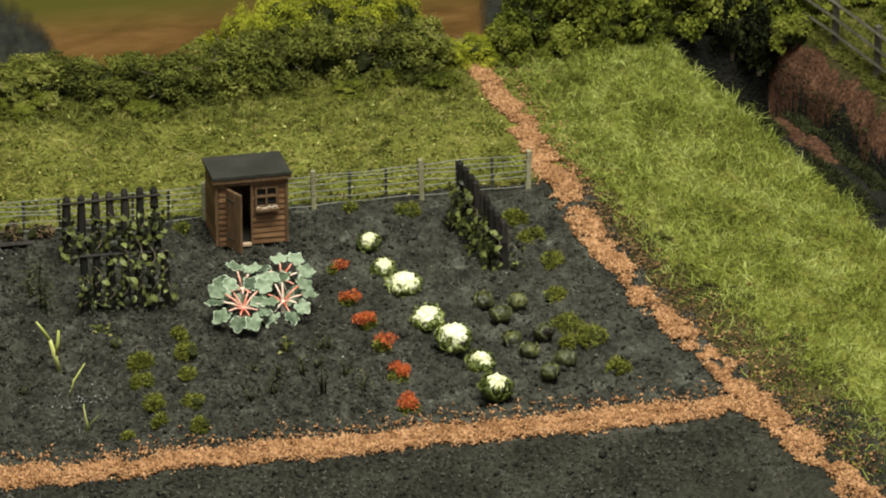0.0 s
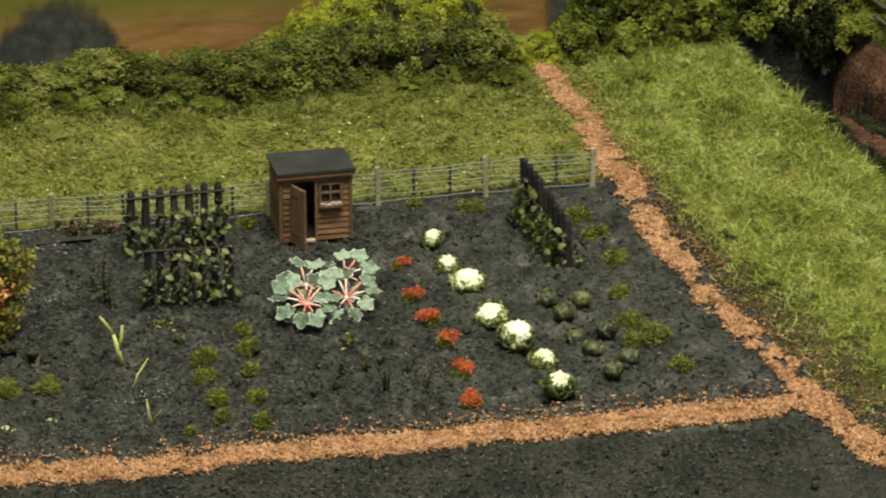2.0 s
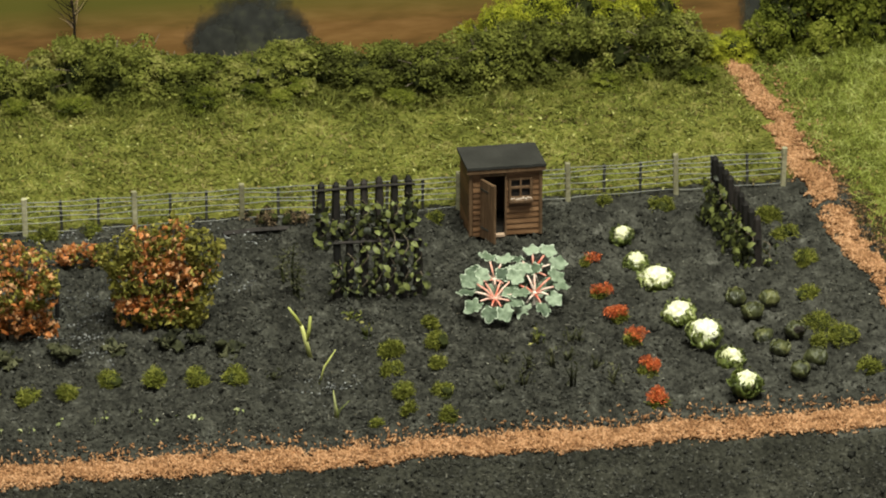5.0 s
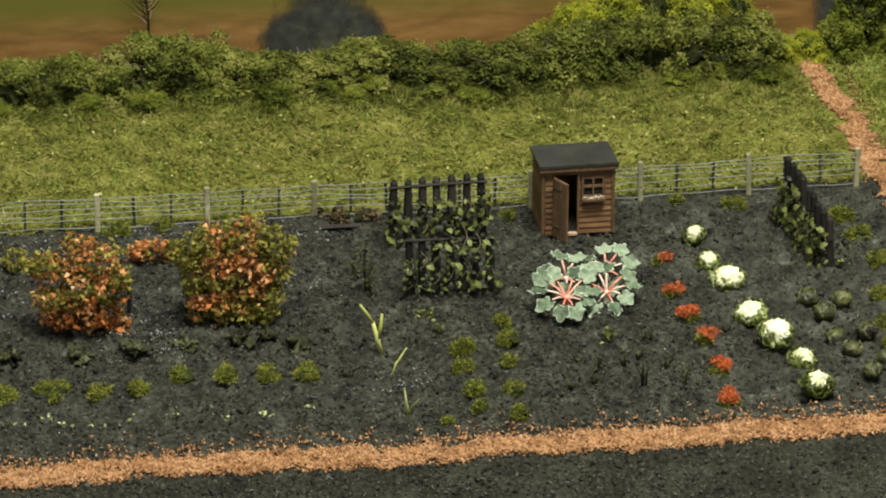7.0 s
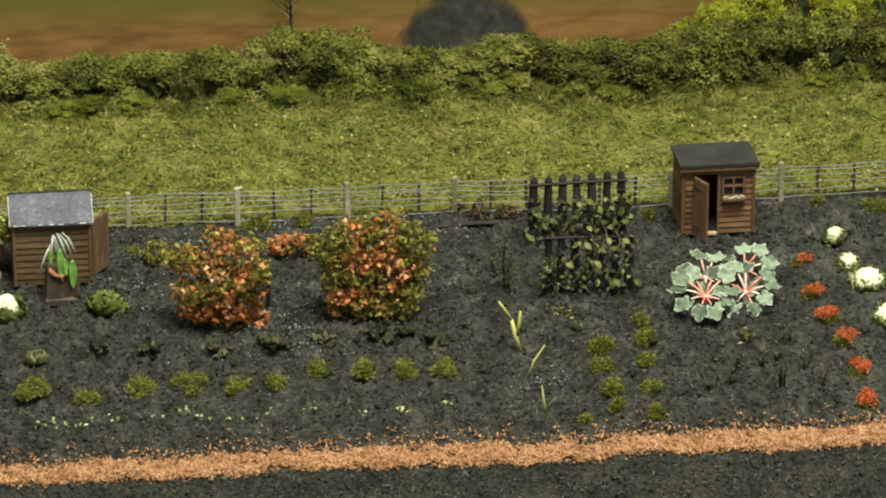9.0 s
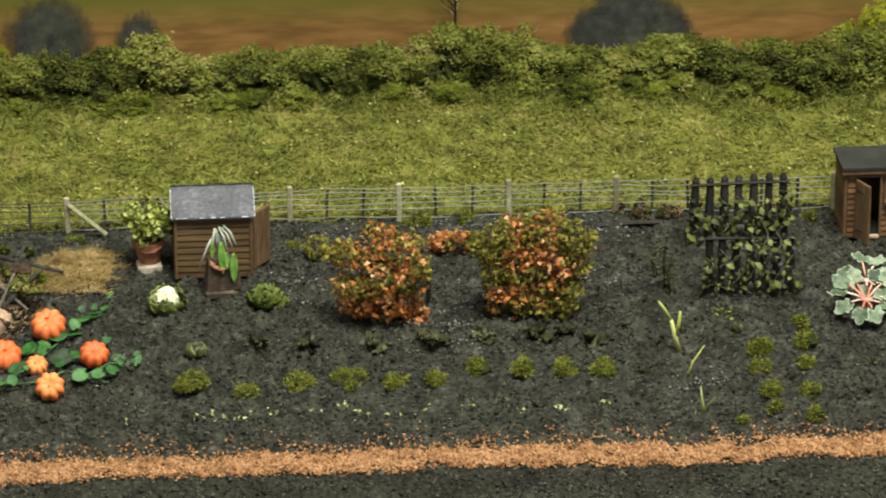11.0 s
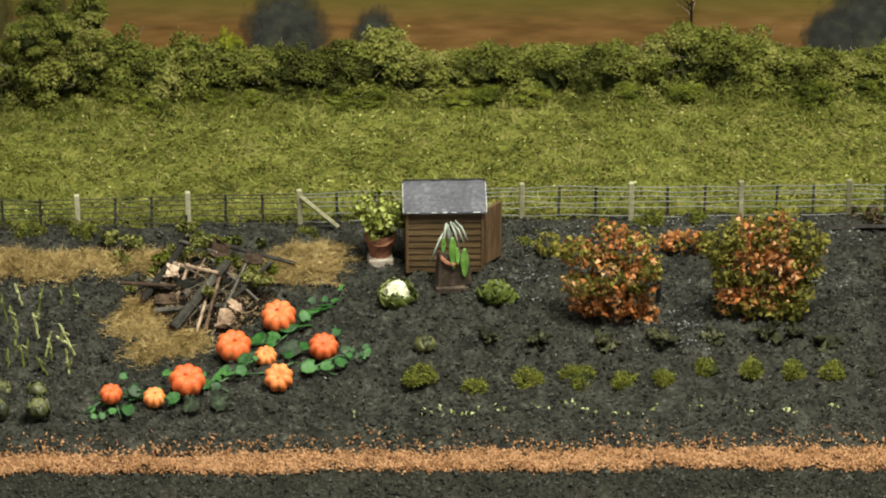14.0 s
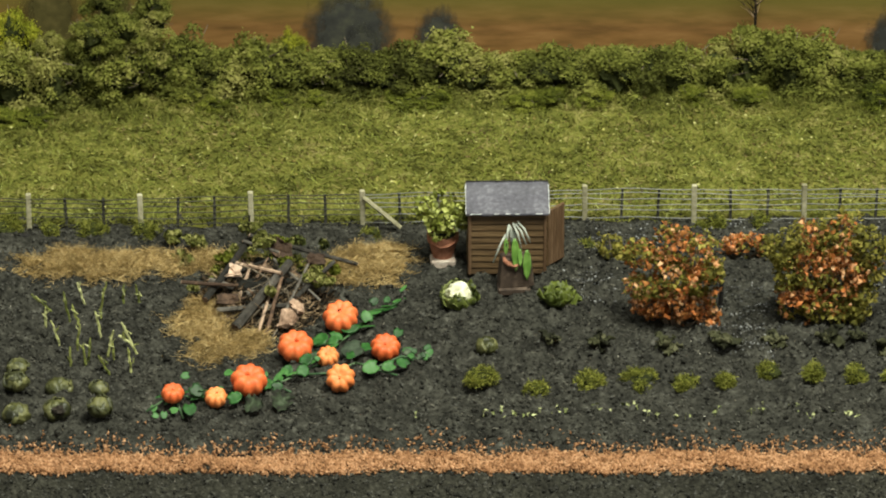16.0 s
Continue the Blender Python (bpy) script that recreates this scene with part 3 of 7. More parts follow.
# ---- cork paths: front path along x, side path running back ----
def build_paths():
    rng = np.random.default_rng(11)
    n = 84000
    x = rng.uniform(-17, 34.6, n)
    spread = rng.normal(0, 0.40, n)
    half = np.interp(x, [-16, -9, -3, 14, 34], [0.30, 0.36, 0.44, 0.46, 0.47]) + 0.26 * (noise_at(x, x * 0, 0.8, 4) - 0.5)
    off = np.where(rng.random(n) < 0.95, rng.uniform(-1, 1, n) * half + 0.12 * rng.normal(size=n), 0.35 + np.abs(spread) * 1.5) + 0.34 * (noise_at(x, x * 0, 0.9, 45) - 0.5) + 0.16 * (noise_at(x, x * 0, 2.6, 49) - 0.5)
    y = front_mid(x) + off
    p = np.column_stack([x, y, height(x, y) + 0.02 + 0.09 * rng.random(n)])
    p = p[noise_at(x, y, 2.6, 46) * 0.6 + 0.4 * noise_at(x, y, 1.1, 47) < 0.56 + 0.34 * rng.random(n)]
    v, f = shards(p, 0.022 + 0.045 * rng.random(len(p)) ** 1.4, rng, 2.7)
    front = cloud("front_path", v, f, M["cork"])
    tagged(front, "path of loose orange-brown cork granules along the garden", "path", kind="stuff")
    n = 56500
    y = rng.uniform(-26, 9.8, n)
    half = np.interp(y, [-26, -23, -17, -12, -8, -1, 4, 9.6], [0.60, 0.56, 0.44, 0.32, 0.36, 0.56, 0.54, 0.32]) + 0.30 * (noise_at(y, y * 0, 0.6, 5) - 0.5)
    stray = rng.random(n) > 0.94
    off = np.where(stray, np.abs(rng.normal(0, 0.95, n)), rng.uniform(-1, 1, n) * half + 0.09 * rng.normal(size=n)) + 0.34 * (noise_at(y, y * 0, 0.75, 48) - 0.5)
    off = np.where((off < -0.60) & (y < -1), -0.5 * off, off)
    x = side_mid(y) + off
    keep = noise_at(x, y, 2.4, 52) * 0.6 + 0.4 * noise_at(x, y, 1.0, 53) < np.interp(y, [-15, -6, 0], [0.46, 0.44, 0.52]) + 0.30 * rng.random(n) - 0.20 * np.clip((np.abs(off) - 0.25) / 0.3, 0, 1)
    x, y = x[keep], y[keep]
    n = len(x)
    p = np.column_stack([x, y, height(x, y) + 0.02 + 0.10 * rng.random(n)])
    v, f = shards(p, 0.025 + 0.055 * rng.random(n) ** 1.5, rng, 1.7)
    back = cloud("side_path", v, f, M["cork"])
    tagged(back, "footpath of loose orange-brown cork granules beside the grass bank", "path", kind="stuff")


build_paths()


def build_crumbs():
    rng = np.random.default_rng(12)
    keep = lambda x, y: ((x < 33.6 - 0.06 * y) | (y < -19)) & ((x < 25) | (y < -18.5) | (rng.random(len(x)) < 0.55))
    p = scatter(44000, -17, 37, -22.5, -0.8, rng, keep)
    v, f = shards(p + [0, 0, 0.01], rng.uniform(0.03, 0.10, len(p)) * rng.uniform(0.4, 1.2, len(p)), rng)
    tagged(cloud("soil_crumbs", v, f, M["soil_crumb"]), "dark crumbs of dry soil", "soil", kind="stuff")
    p = scatter(520, -17, 34, -17, -0.8, rng, lambda x, y: (x < 33.0 - 0.06 * y) & (noise_at(x, y, 0.35, 21) > 0.35))
    v, f = chips(p + [0, 0, 0.03], rng.uniform(0.012, 0.034, len(p)), rng, 0.8)
    tagged(cloud("grit", v, f, M["grit"]), "pale grit scattered on the soil", "grit", kind="stuff")
    # pale ash and rubble by the fence
    n = 1450
    k = rng.integers(0, 13, n)
    q = np.array([(4.6, -1.9), (7.6, -1.6), (9.6, -1.5), (12.9, -1.9), (3.9, -2.6), (3.0, -5.4), (2.6, -7.0), (8.2, -7.4), (15.0, -13.3), (8.0, -9.9), (7.9, -6.2), (7.8, -8.6), (12.6, -5.6)])[k] + rng.normal(size=(n, 2)) * np.where(k < 5, 1.0, 0.7)[:, None] * [1.0, 0.5]
    v, f = chips(np.column_stack([q, height(q[:, 0], q[:, 1]) + 0.03]), 0.02 + 0.07 * rng.random(n) ** 2, rng, 0.7)
    tagged(cloud("ash_rubble", v, f, M["ash"]), "pale grey ash and rubble by the fence and between the crops", "rubble", kind="stuff")
    n = 7000
    y = rng.uniform(-25, 3, n)
    x = side_mid(y) + 0.45 + np.abs(rng.normal(0, 1.0, n)) * np.interp(y, [-20, -8, 3], [1.1, 0.8, 0.5])
    v, f = chips(np.column_stack([x, y, height(x, y) + 0.02]), rng.uniform(0.02, 0.075, n), rng, 0.7)
    tagged(cloud("brown_crumbs", v, f, M["brown_crumb"]), "brown earth crumbs along the edge of the footpath", "soil", kind="stuff")
    p = scatter(4200, -17, 34, -22.5, -0.9, rng, lambda x, y: (x < 33.0 - 0.06 * y) & (np.abs(y + 17.6) > 0.9))
    v, f = chips(p + [0, 0, 0.0], 0.07 + 0.17 * rng.random(len(p)) ** 2, rng, 0.75)
    tagged(cloud("soil_clods", v, f, M["soil"]), "dark clods of tilled earth", "soil", kind="stuff")
    p = scatter(44000, -17, 34, -22.5, -0.9, rng, lambda x, y: (noise_at(x, y, 0.8, 22) > 0.36) & (np.abs(y + 17.6) > 0.7) & ((x < 25) | (rng.random(len(x)) < 0.5)))
    v, f = blades(p, rng.normal(size=(len(p), 3)) * [1, 1, 0.25] + [0, 0, 0.25], rng.uniform(0.06, 0.24, len(p)), rng.uniform(0.02, 0.05, len(p)), rng, 0.8)
    tagged(cloud("soil_fibres", v, f, M["fibre"]), "dry rootlets on the tilled soil", "soil", kind="stuff")


build_crumbs()


def build_grass():
    rng = np.random.default_rng(13)
    # meadow behind the fence
    path_free = lambda x, y: np.abs(x - side_mid(y)) > 0.55
    p = scatter(92000, -19, 35.2, -1.9, 10.5, rng, lambda x, y: path_free(x, y) & (y > fence_line(x) + 0.7 * noise_at(x, y, 1.4, 31) - 0.35))
    # matted fibres that lean together in swirls
    swirl = 12.6 * noise_at(p[:, 0], p[:, 1], 0.55, 33) + 3.0 * noise_at(p[:, 0], p[:, 1], 1.9, 34)
    d = np.column_stack([np.cos(swirl), np.sin(swirl), np.full(len(p), 0.30)]) + rng.normal(size=(len(p), 3)) * [0.75, 0.75, 0.16]
    clump = 0.70 + 0.7 * noise_at(p[:, 0], p[:, 1], 1.3, 35) * noise_at(p[:, 0], p[:, 1], 2.8, 36) * 2
    v, f = blades(p, d, rng.uniform(0.15, 0.38, len(p)) * clump, rng.uniform(0.035, 0.075, len(p)), rng, 0.7, 2.6)
    tagged(cloud("meadow_grass", v, f, M["grass"]), "short yellow-green static grass of the meadow", "grass", kind="stuff")
    # loose pale fibres over the mat
    q = p[rng.random(len(p)) < 0.10]
    v, f = blades(q + [0, 0, 0.06], rng.normal(size=q.shape) * [0.8, 0.8, 0.3] + [0, 0, 0.6], rng.uniform(0.2, 0.5, len(q)), rng.uniform(0.014, 0.026, len(q)), rng, 0.9, 0.8)
    tagged(cloud("loose_fibres", v, f, M["grass_bank"]), "pale dry fibres standing out of the meadow grass", "grass", kind="stuff")
    # dry bits and pale flecks lying in the meadow
    q = scatter(1500, -19, 41, -0.6, 10.0, rng, lambda x, y: path_free(x, y) & (noise_at(x, y, 0.7, 37) > 0.3) & (x < 39.9 - 0.19 * y))
    v, f = flakes(q + [0, 0, 0.12], rng.normal(size=q.shape) * 0.6 + [0, -0.3, 1], rng.uniform(0.05, 0.15, len(q)), rng, 0.7)
    tagged(cloud("dry_bits", v, f, M["fleck"]), "pale dry bits lying in the meadow grass", "litter", kind="stuff")
    # withered brown patches
    p = scatter(30000, -19, 41, -12, 9.5, rng, lambda x, y: ((y > -0.6) | (x > side_mid(y) + 1.2)) & path_free(x, y) & (x < 40.4 - 0.19 * y) & (noise_at(x, y, 0.55, 41) * 0.6 + noise_at(x, y, 1.6, 42) * 0.4 > 0.60))
    d = rng.normal(size=(len(p), 3)) * [0.9, 0.9, 0.2] + [0, 0, 0.55]
    v, f = blades(p, d, rng.uniform(0.10, 0.30, len(p)), rng.uniform(0.025, 0.05, len(p)), rng, 0.9)
    tagged(cloud("dry_grass", v, f, M["dry_grass"]), "withered brownish patches in the meadow grass", "grass", kind="stuff")
    # bank beside the footpath
    keep = lambda x, y: (x > side_mid(y) + 0.55 + 0.9 * noise_at(x, y, 0.9, 32) * (y > -14)) & (x < 40.72 - 0.19 * y) & (rng.random(len(x)) < np.clip(0.35 + (x - np.interp(y, [-26, -16, -9, 0], [39.4, 36.9, 35.0, 33.3])) / 1.6, 0.12, 1))
    p = scatter(84000, 32.4, 46, -25, 11.0, rng, keep)
    d = rng.normal(size=(len(p), 3)) * [0.8, 0.8, 0.2] + [0, 0, 0.9]
    clump = 0.6 + 0.9 * noise_at(p[:, 0], p[:, 1], 1.3, 35) * noise_at(p[:, 0], p[:, 1], 3.1, 36) * 2
    v, f = blades(p, d, rng.uniform(0.22, 0.60, len(p)) * clump, rng.uniform(0.015, 0.036, len(p)), rng, 0.9, 0.8)
    tagged(cloud("bank_grass", v, f, M["grass_bank"]), "longer bright green static grass on the bank", "grass", kind="stuff")
    # scrub in and beyond the cutting
    rise = lambda x, y: x - (41.2 - 0.19 * y) - np.clip(0.035 * (10 - y), 0, 0.6)
    p = scatter(46000, 42, 49, -3, 12.3, rng, lambda x, y: rise(x, y) > 3.72 + 0.55 * noise_at(x, y, 1.2, 33))
    d = rng.normal(size=(len(p), 3)) * [0.9, 0.9, 0.2] + [-0.15, -0.1, 0.7]
    v, f = blades(p, d, rng.uniform(0.18, 0.52, len(p)), rng.uniform(0.02, 0.045, len(p)), rng, 0.8)
    tagged(cloud("cutting_grass", v, f, M["grass"]), "rough dark tufts of grass above the cutting", "grass", kind="stuff")
    # weeds in the bottom of the cutting, coloured dark to carry its shade up the bank
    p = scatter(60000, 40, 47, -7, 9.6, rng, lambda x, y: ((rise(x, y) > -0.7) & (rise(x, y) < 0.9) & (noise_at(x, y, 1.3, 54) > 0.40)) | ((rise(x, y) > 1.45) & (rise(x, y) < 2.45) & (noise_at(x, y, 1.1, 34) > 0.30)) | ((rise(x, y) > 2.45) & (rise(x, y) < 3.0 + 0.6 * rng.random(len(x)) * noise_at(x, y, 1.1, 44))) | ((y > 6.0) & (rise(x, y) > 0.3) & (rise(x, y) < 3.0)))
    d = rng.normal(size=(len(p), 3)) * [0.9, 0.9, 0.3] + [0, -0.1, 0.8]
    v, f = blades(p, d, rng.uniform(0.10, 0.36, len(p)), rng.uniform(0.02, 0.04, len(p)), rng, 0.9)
    tagged(cloud("cutting_weeds", v, f, M["dark_leaf"]), "weeds in the bottom of the cutting, dark green for its shade", "weeds", kind="stuff")
    # rootlets and crumbs on the red earth
    p = scatter(16000, 40, 48, -9, 11, rng, lambda x, y: (rise(x, y) > 0.9) & (rise(x, y) < 4.0) & ((rise(x, y) > 3.1) | ((rise(x, y) < 1.6) & (y > 0.8))) & (y < 8))
    d = rng.normal(size=(len(p), 3)) * [0.7, 1.0, 0.5] + [-0.35, 0, 0.25]
    v, f = blades(p, d, rng.uniform(0.05, 0.18, len(p)), rng.uniform(0.010, 0.022, len(p)), rng, 0.8)
    q = p[::4]
    v2, f2 = chips(q, rng.uniform(0.02, 0.07, len(q)), rng, 0.7)
    tagged(cloud("earth_rootlets", v, f, M["earth_root"]), "rootlets matted on the red earth bank", "roots", kind="stuff")
    tagged(cloud("earth_crumbs", v2, f2, M["red_earth"]), "crumbs of red earth on the cutting's bank", "soil", kind="stuff")
    # rank grass running up into the hedge
    foot = lambda x: np.interp(x, [-19, -15.8, -11, -5.3, 0.5, 8.2, 11.5, 17.4, 21, 25.2, 30], [6.6, 6.6, 7.8, 8.3, 8.2, 8.5, 8.6, 8.4, 7.5, 8.5, 8.3])
    p = scatter(60000, -19, 31.5, 3.5, 10.2, rng, lambda x, y: (y > foot(x) - 3.2 * noise_at(x, y, 0.5, 38) ** 1.3 * rng.random(len(x)) - 0.2) & (y < foot(x) + 1.2))
    d = rng.normal(size=(len(p), 3)) * [0.9, 0.9, 0.3] + [0, -0.1, 0.9]
    v, f = blades(p, d, rng.uniform(0.18, 0.58, len(p)) * (0.45 + noise_at(p[:, 0], p[:, 1], 1.7, 39)) * np.clip(1 + 0.3 * (p[:, 1] - foot(p[:, 0])), 0.5, 1.5), rng.uniform(0.025, 0.05, len(p)), rng, 0.8, 1.5)
    tagged(cloud("rank_grass", v, f, M["grass"]), "rank green grass at the foot of the hedge", "grass", kind="stuff")


build_grass()


# ---- painted backscene board ----
def soft_paint(m, edge=0.42):
    """Let a painted patch fade out raggedly towards the rim of its unit disc."""
    nt = m.node_tree
    n, link = nt.nodes, nt.links
    co, size, grain = n.new("ShaderNodeTexCoord"), n.new("ShaderNodeVectorMath"), n.new("ShaderNodeTexNoise")
    size.operation = "LENGTH"
    link.new(co.outputs["Object"], size.inputs[0])
    link.new(co.outputs["Object"], grain.inputs["Vector"])
    grain.inputs["Scale"].default_value, grain.inputs["Detail"].default_value = 520.0, 5.0
    total = n.new("ShaderNodeMath")
    total.operation = "MULTIPLY_ADD"
    link.new(grain.outputs["Fac"], total.inputs[0])
    total.inputs[1].default_value = 0.007
    link.new(size.outputs["Value"], total.inputs[2])
    fade = n.new("ShaderNodeMapRange")
    fade.inputs["From Min"].default_value, fade.inputs["From Max"].default_value = 0.0132, 0.0132 - 0.01 * edge
    link.new(total.outputs[0], fade.inputs["Value"])
    clear, mix = n.new("ShaderNodeBsdfTransparent"), n.new("ShaderNodeMixShader")
    link.new(fade.outputs[0], mix.inputs[0])
    link.new(clear.outputs[0], mix.inputs[1])
    link.new(n["Principled BSDF"].outputs[0], mix.inputs[2])
    link.new(mix.outputs[0], n["Material Output"].inputs[0])


for key in ("painted_tree", "painted_olive"):
    soft_paint(M[key])


def build_backscene():
    y = 12.3
    board = thing("backdrop", 15, y, -4, 0, "painted backscene board with a brown field, meadow and dark trees", "backdrop", kind="structure")
    part("board", boxed(-95, 110, 0, 0.6, 0, 30), M["painted_field"], board)
    disc = bmesh.new()
    bmesh.ops.create_circle(disc, cap_ends=True, segments=40, radius=1.35)
    bmesh.ops.rotate(disc, matrix=Matrix.Rotation(radians(90), 3, "X"), verts=disc.verts)
    disc = mesh_of(disc)
    # x centre, half width, middle and half height over the board's foot
    patches = [(15.3, 2.15, 4.9, 2.0), (14.0, 1.2, 4.6, 1.3), (16.6, 1.0, 4.6, 1.2), (-5.0, 1.75, 4.9, 1.9), (-1.9, 0.95, 4.6, 1.5), (33.4, 0.95, 4.9, 1.8), (-4.6, 0.8, 4.2, 1.2)]
    patches += [(-15.4, 1.2, 5.2, 2.4), (-13.2, 0.9, 5.0, 2.2)]
    for k, (x, w, z, h) in enumerate(patches):
        mat = M["painted_tree"] if k < 7 else M["painted_olive"]
        me = disc.copy()
        me.materials.append(mat)
        link_mesh("painted_tree", me, None, board, at=Matrix.Translation(((x - 15) * U, (-0.06 - 0.012 * k) * U, z * U)) @ Matrix.Diagonal((w, 1, h, 1)))


build_backscene()


# ---- hedges and trees ----
def bush_model(seed, leaf_mat, n=6400, leaf=0.092, leafy=0.60):
    """A bush about 1 cm in radius and 2 cm high: twigs, a core coloured dark for the shade inside, and a crown of small
    leaves.
    """
    rng = np.random.default_rng(seed)
    ob = thing("hedge_bush", 0, 0)
    bm = bmesh.new()
    for k in range(7):
        a = rng.uniform(0, 6.28)
        r = rng.uniform(0.3, 0.75)
        tube(bm, [(0.06 * math.cos(a), 0.06 * math.sin(a), -0.1), (0.4 * r * math.cos(a), 0.4 * r * math.sin(a), 0.6), (r * math.cos(a), r * math.sin(a), rng.uniform(1.1, 1.75))], [0.06, 0.035, 0.012], 5)
    for k in range(7):
        a, q = rng.uniform(0, 6.28), rng.uniform(0.6, 0.9)
        z0 = rng.uniform(0.5, 1.5)
        tube(bm, [(0.6 * q * math.cos(a), 0.6 * q * math.sin(a), z0), (1.12 * q * math.cos(a), 1.12 * q * math.sin(a), z0 + rng.uniform(-0.1, 0.45))], [0.020, 0.009], 4)
    part("twig_frame", bm, M["twig"], ob)
    part("inner_foliage", lump(bmesh.new(), (0.56, 0.52, 0.62), 3, 0.5, 2.2, seed * 1.7), M["shade_core"], ob, at=Matrix.Translation((0, 0, 0.85 * U)))
    # foliage in rounded puffs over an uneven mass, thinner on their undersides, with a few stiff fibres
    puffs = 40
    d = unit(rng.normal(size=(puffs, 3)))
    d[:, 2] = np.abs(d[:, 2]) * 1.1 - 0.30 * (rng.random(puffs) < 0.4)
    centre = d * rng.uniform(0.45, 0.95, (puffs, 1)) * [1.0, 0.92, 0.88]
    skirt = 12
    turn = rng.uniform(0, 6.28, skirt)
    centre[:skirt] = np.column_stack([np.cos(turn), np.sin(turn), np.zeros(skirt)]) * rng.uniform(0.7, 1.0, (skirt, 1)) + np.column_stack([np.zeros(skirt), np.zeros(skirt), rng.uniform(-0.85, -0.25, skirt)])
    spread = rng.uniform(0.15, 0.34, puffs)
    k = rng.choice(puffs, n, p=spread ** 2 / (spread ** 2).sum())
    way = unit(rng.normal(size=(n, 3)) + [0, 0, 0.35])
    p = centre[k] + way * spread[k][:, None] * (0.72 + 0.36 * rng.random((n, 1))) * (0.8 + 0.4 * noise_at(way[:, 0] + k, way[:, 2] + 2 * way[:, 1], 2.2, 4))[:, None]
    stray = rng.random(n) < 0.08
    p[stray] += 0.09 * rng.normal(size=(int(stray.sum()), 3))
    p[:, 2] = p[:, 2] + 0.92
    ok = (p[:, 2] > 0.0) & ((way[:, 2] > -0.35) | (rng.random(n) < 0.3))
    p, way = p[ok], way[ok]
    m = int(len(p) * leafy)
    v, f = flakes(p[:m], 1.5 * way[:m] + 0.5 * rng.normal(size=(m, 3)) + [0, -0.2, 0.3], rng.uniform(0.6, 1.4, m) * leaf, rng, 0.8, 0.10)
    w = len(p) - m
    v2, f2 = blades(p[m:], way[m:] + 0.8 * rng.normal(size=(w, 3)) + [0, 0, 0.15], rng.uniform(0.8, 1.8, w) * leaf, rng.uniform(0.25, 0.5, w) * leaf, rng, 0.7, 1.0)
    cloud("crown", *merged((v, f), (v2, f2)), leaf_mat, ob)
    return ob


def build_hedges():
    rng = np.random.default_rng(3)
    greens = [bush_model(40 + k, M["hedge"]) for k in range(5)]
    limes = [bush_model(60 + k, M["hedge_lime"], 9500, 0.060, 0.70) for k in range(2)]
    leafy = [bush_model(70 + k, M["bush_green"], 5600, 0.105, 0.78) for k in range(3)]
    dim = [bush_model(80, M["shaded_scrub"], 3000, 0.14)]
    tops_x = [-19, -14.6, -13, -11.4, -10, -8.2, -6.6, -5.3, -3.6, -1.8, 0.5, 3.4, 6, 9.2, 11, 12.1, 14.4, 16.4, 18, 19, 20.1, 22.3, 24.2, 26, 29, 30.4]
    tops_z = [2.6, 3.2, 4.9, 4.4, 2.3, 2.6, 2.0, 2.4, 2.2, 2.8, 2.0, 2.3, 2.2, 3.0, 2.6, 2.0, 1.8, 2.2, 2.6, 2.0, 2.5, 2.5, 2.8, 2.9, 3.0, 2.6]
    base_x = [-19, -15.8, -11, -5.3, 0.5, 8.2, 11.5, 17.4, 21, 25.2, 30]
    base_y = [6.6, 6.6, 7.8, 8.3, 8.2, 8.5, 8.6, 8.4, 7.5, 8.5, 8.3]
    count = 0

    def place(models, x, y, w, h, label, group="bushes of the hedge", lift=0.0):
        nonlocal count
        src = models[count % len(models)]
        count += 1
        m = pose(x * U, y * U, (zat(x, y) - 0.05 + lift) * U, 0, 0, rng.uniform(0, 360))
        ob = copy_thing(src, m)
        ob.scale = (w, w, h / 1.95)
        tagged(ob, label, "bush", group)

    x = -18.6
    while x < 30.2:
        h = float(np.interp(x, tops_x, tops_z)) - 0.5
        y = float(np.interp(x, base_x, base_y)) + 1.15
        place(greens, x, y + rng.uniform(-0.15, 0.3), rng.uniform(1.05, 1.35), min(h, 2.4) * rng.uniform(0.86, 1.06), "dense dark olive-green hedge bush at the meadow's edge")
        if h > 2.5:
            for up in np.arange(1.3, h - 0.7, 0.8):
                place(greens, x + rng.uniform(-0.55, 0.55), y + rng.uniform(-0.2, 0.5), rng.uniform(0.60, 0.85), rng.uniform(1.1, 1.5), "upper boughs of a tall green tree in the hedge", lift=up)
        for _ in range(rng.integers(0, 2)):
            place(leafy, x + rng.uniform(-0.7, 0.7), y - rng.uniform(0.7, 1.5), rng.uniform(0.45, 0.8), rng.uniform(0.5, 0.85), "low straggling green bush at the hedge foot")
        x += rng.uniform(0.95, 1.3)
    for x, y, w, h in [(22.9, 10.9, 0.6, 1.9), (23.8, 10.9, 0.9, 2.6), (25.0, 10.9, 1.2, 3.1), (26.6, 10.9, 1.3, 3.2), (28.2, 10.9, 1.2, 3.1), (29.5, 10.9, 0.9, 2.9), (31.0, 9.9, 0.8, 1.1), (32.0, 10.3, 0.9, 1.15), (-16.6, 10.4, 1.1, 2.8), (-7.0, 10.2, 0.6, 2.1)]:
        place(limes, x, y, w, h, "bright yellow-green bush in the hedge")
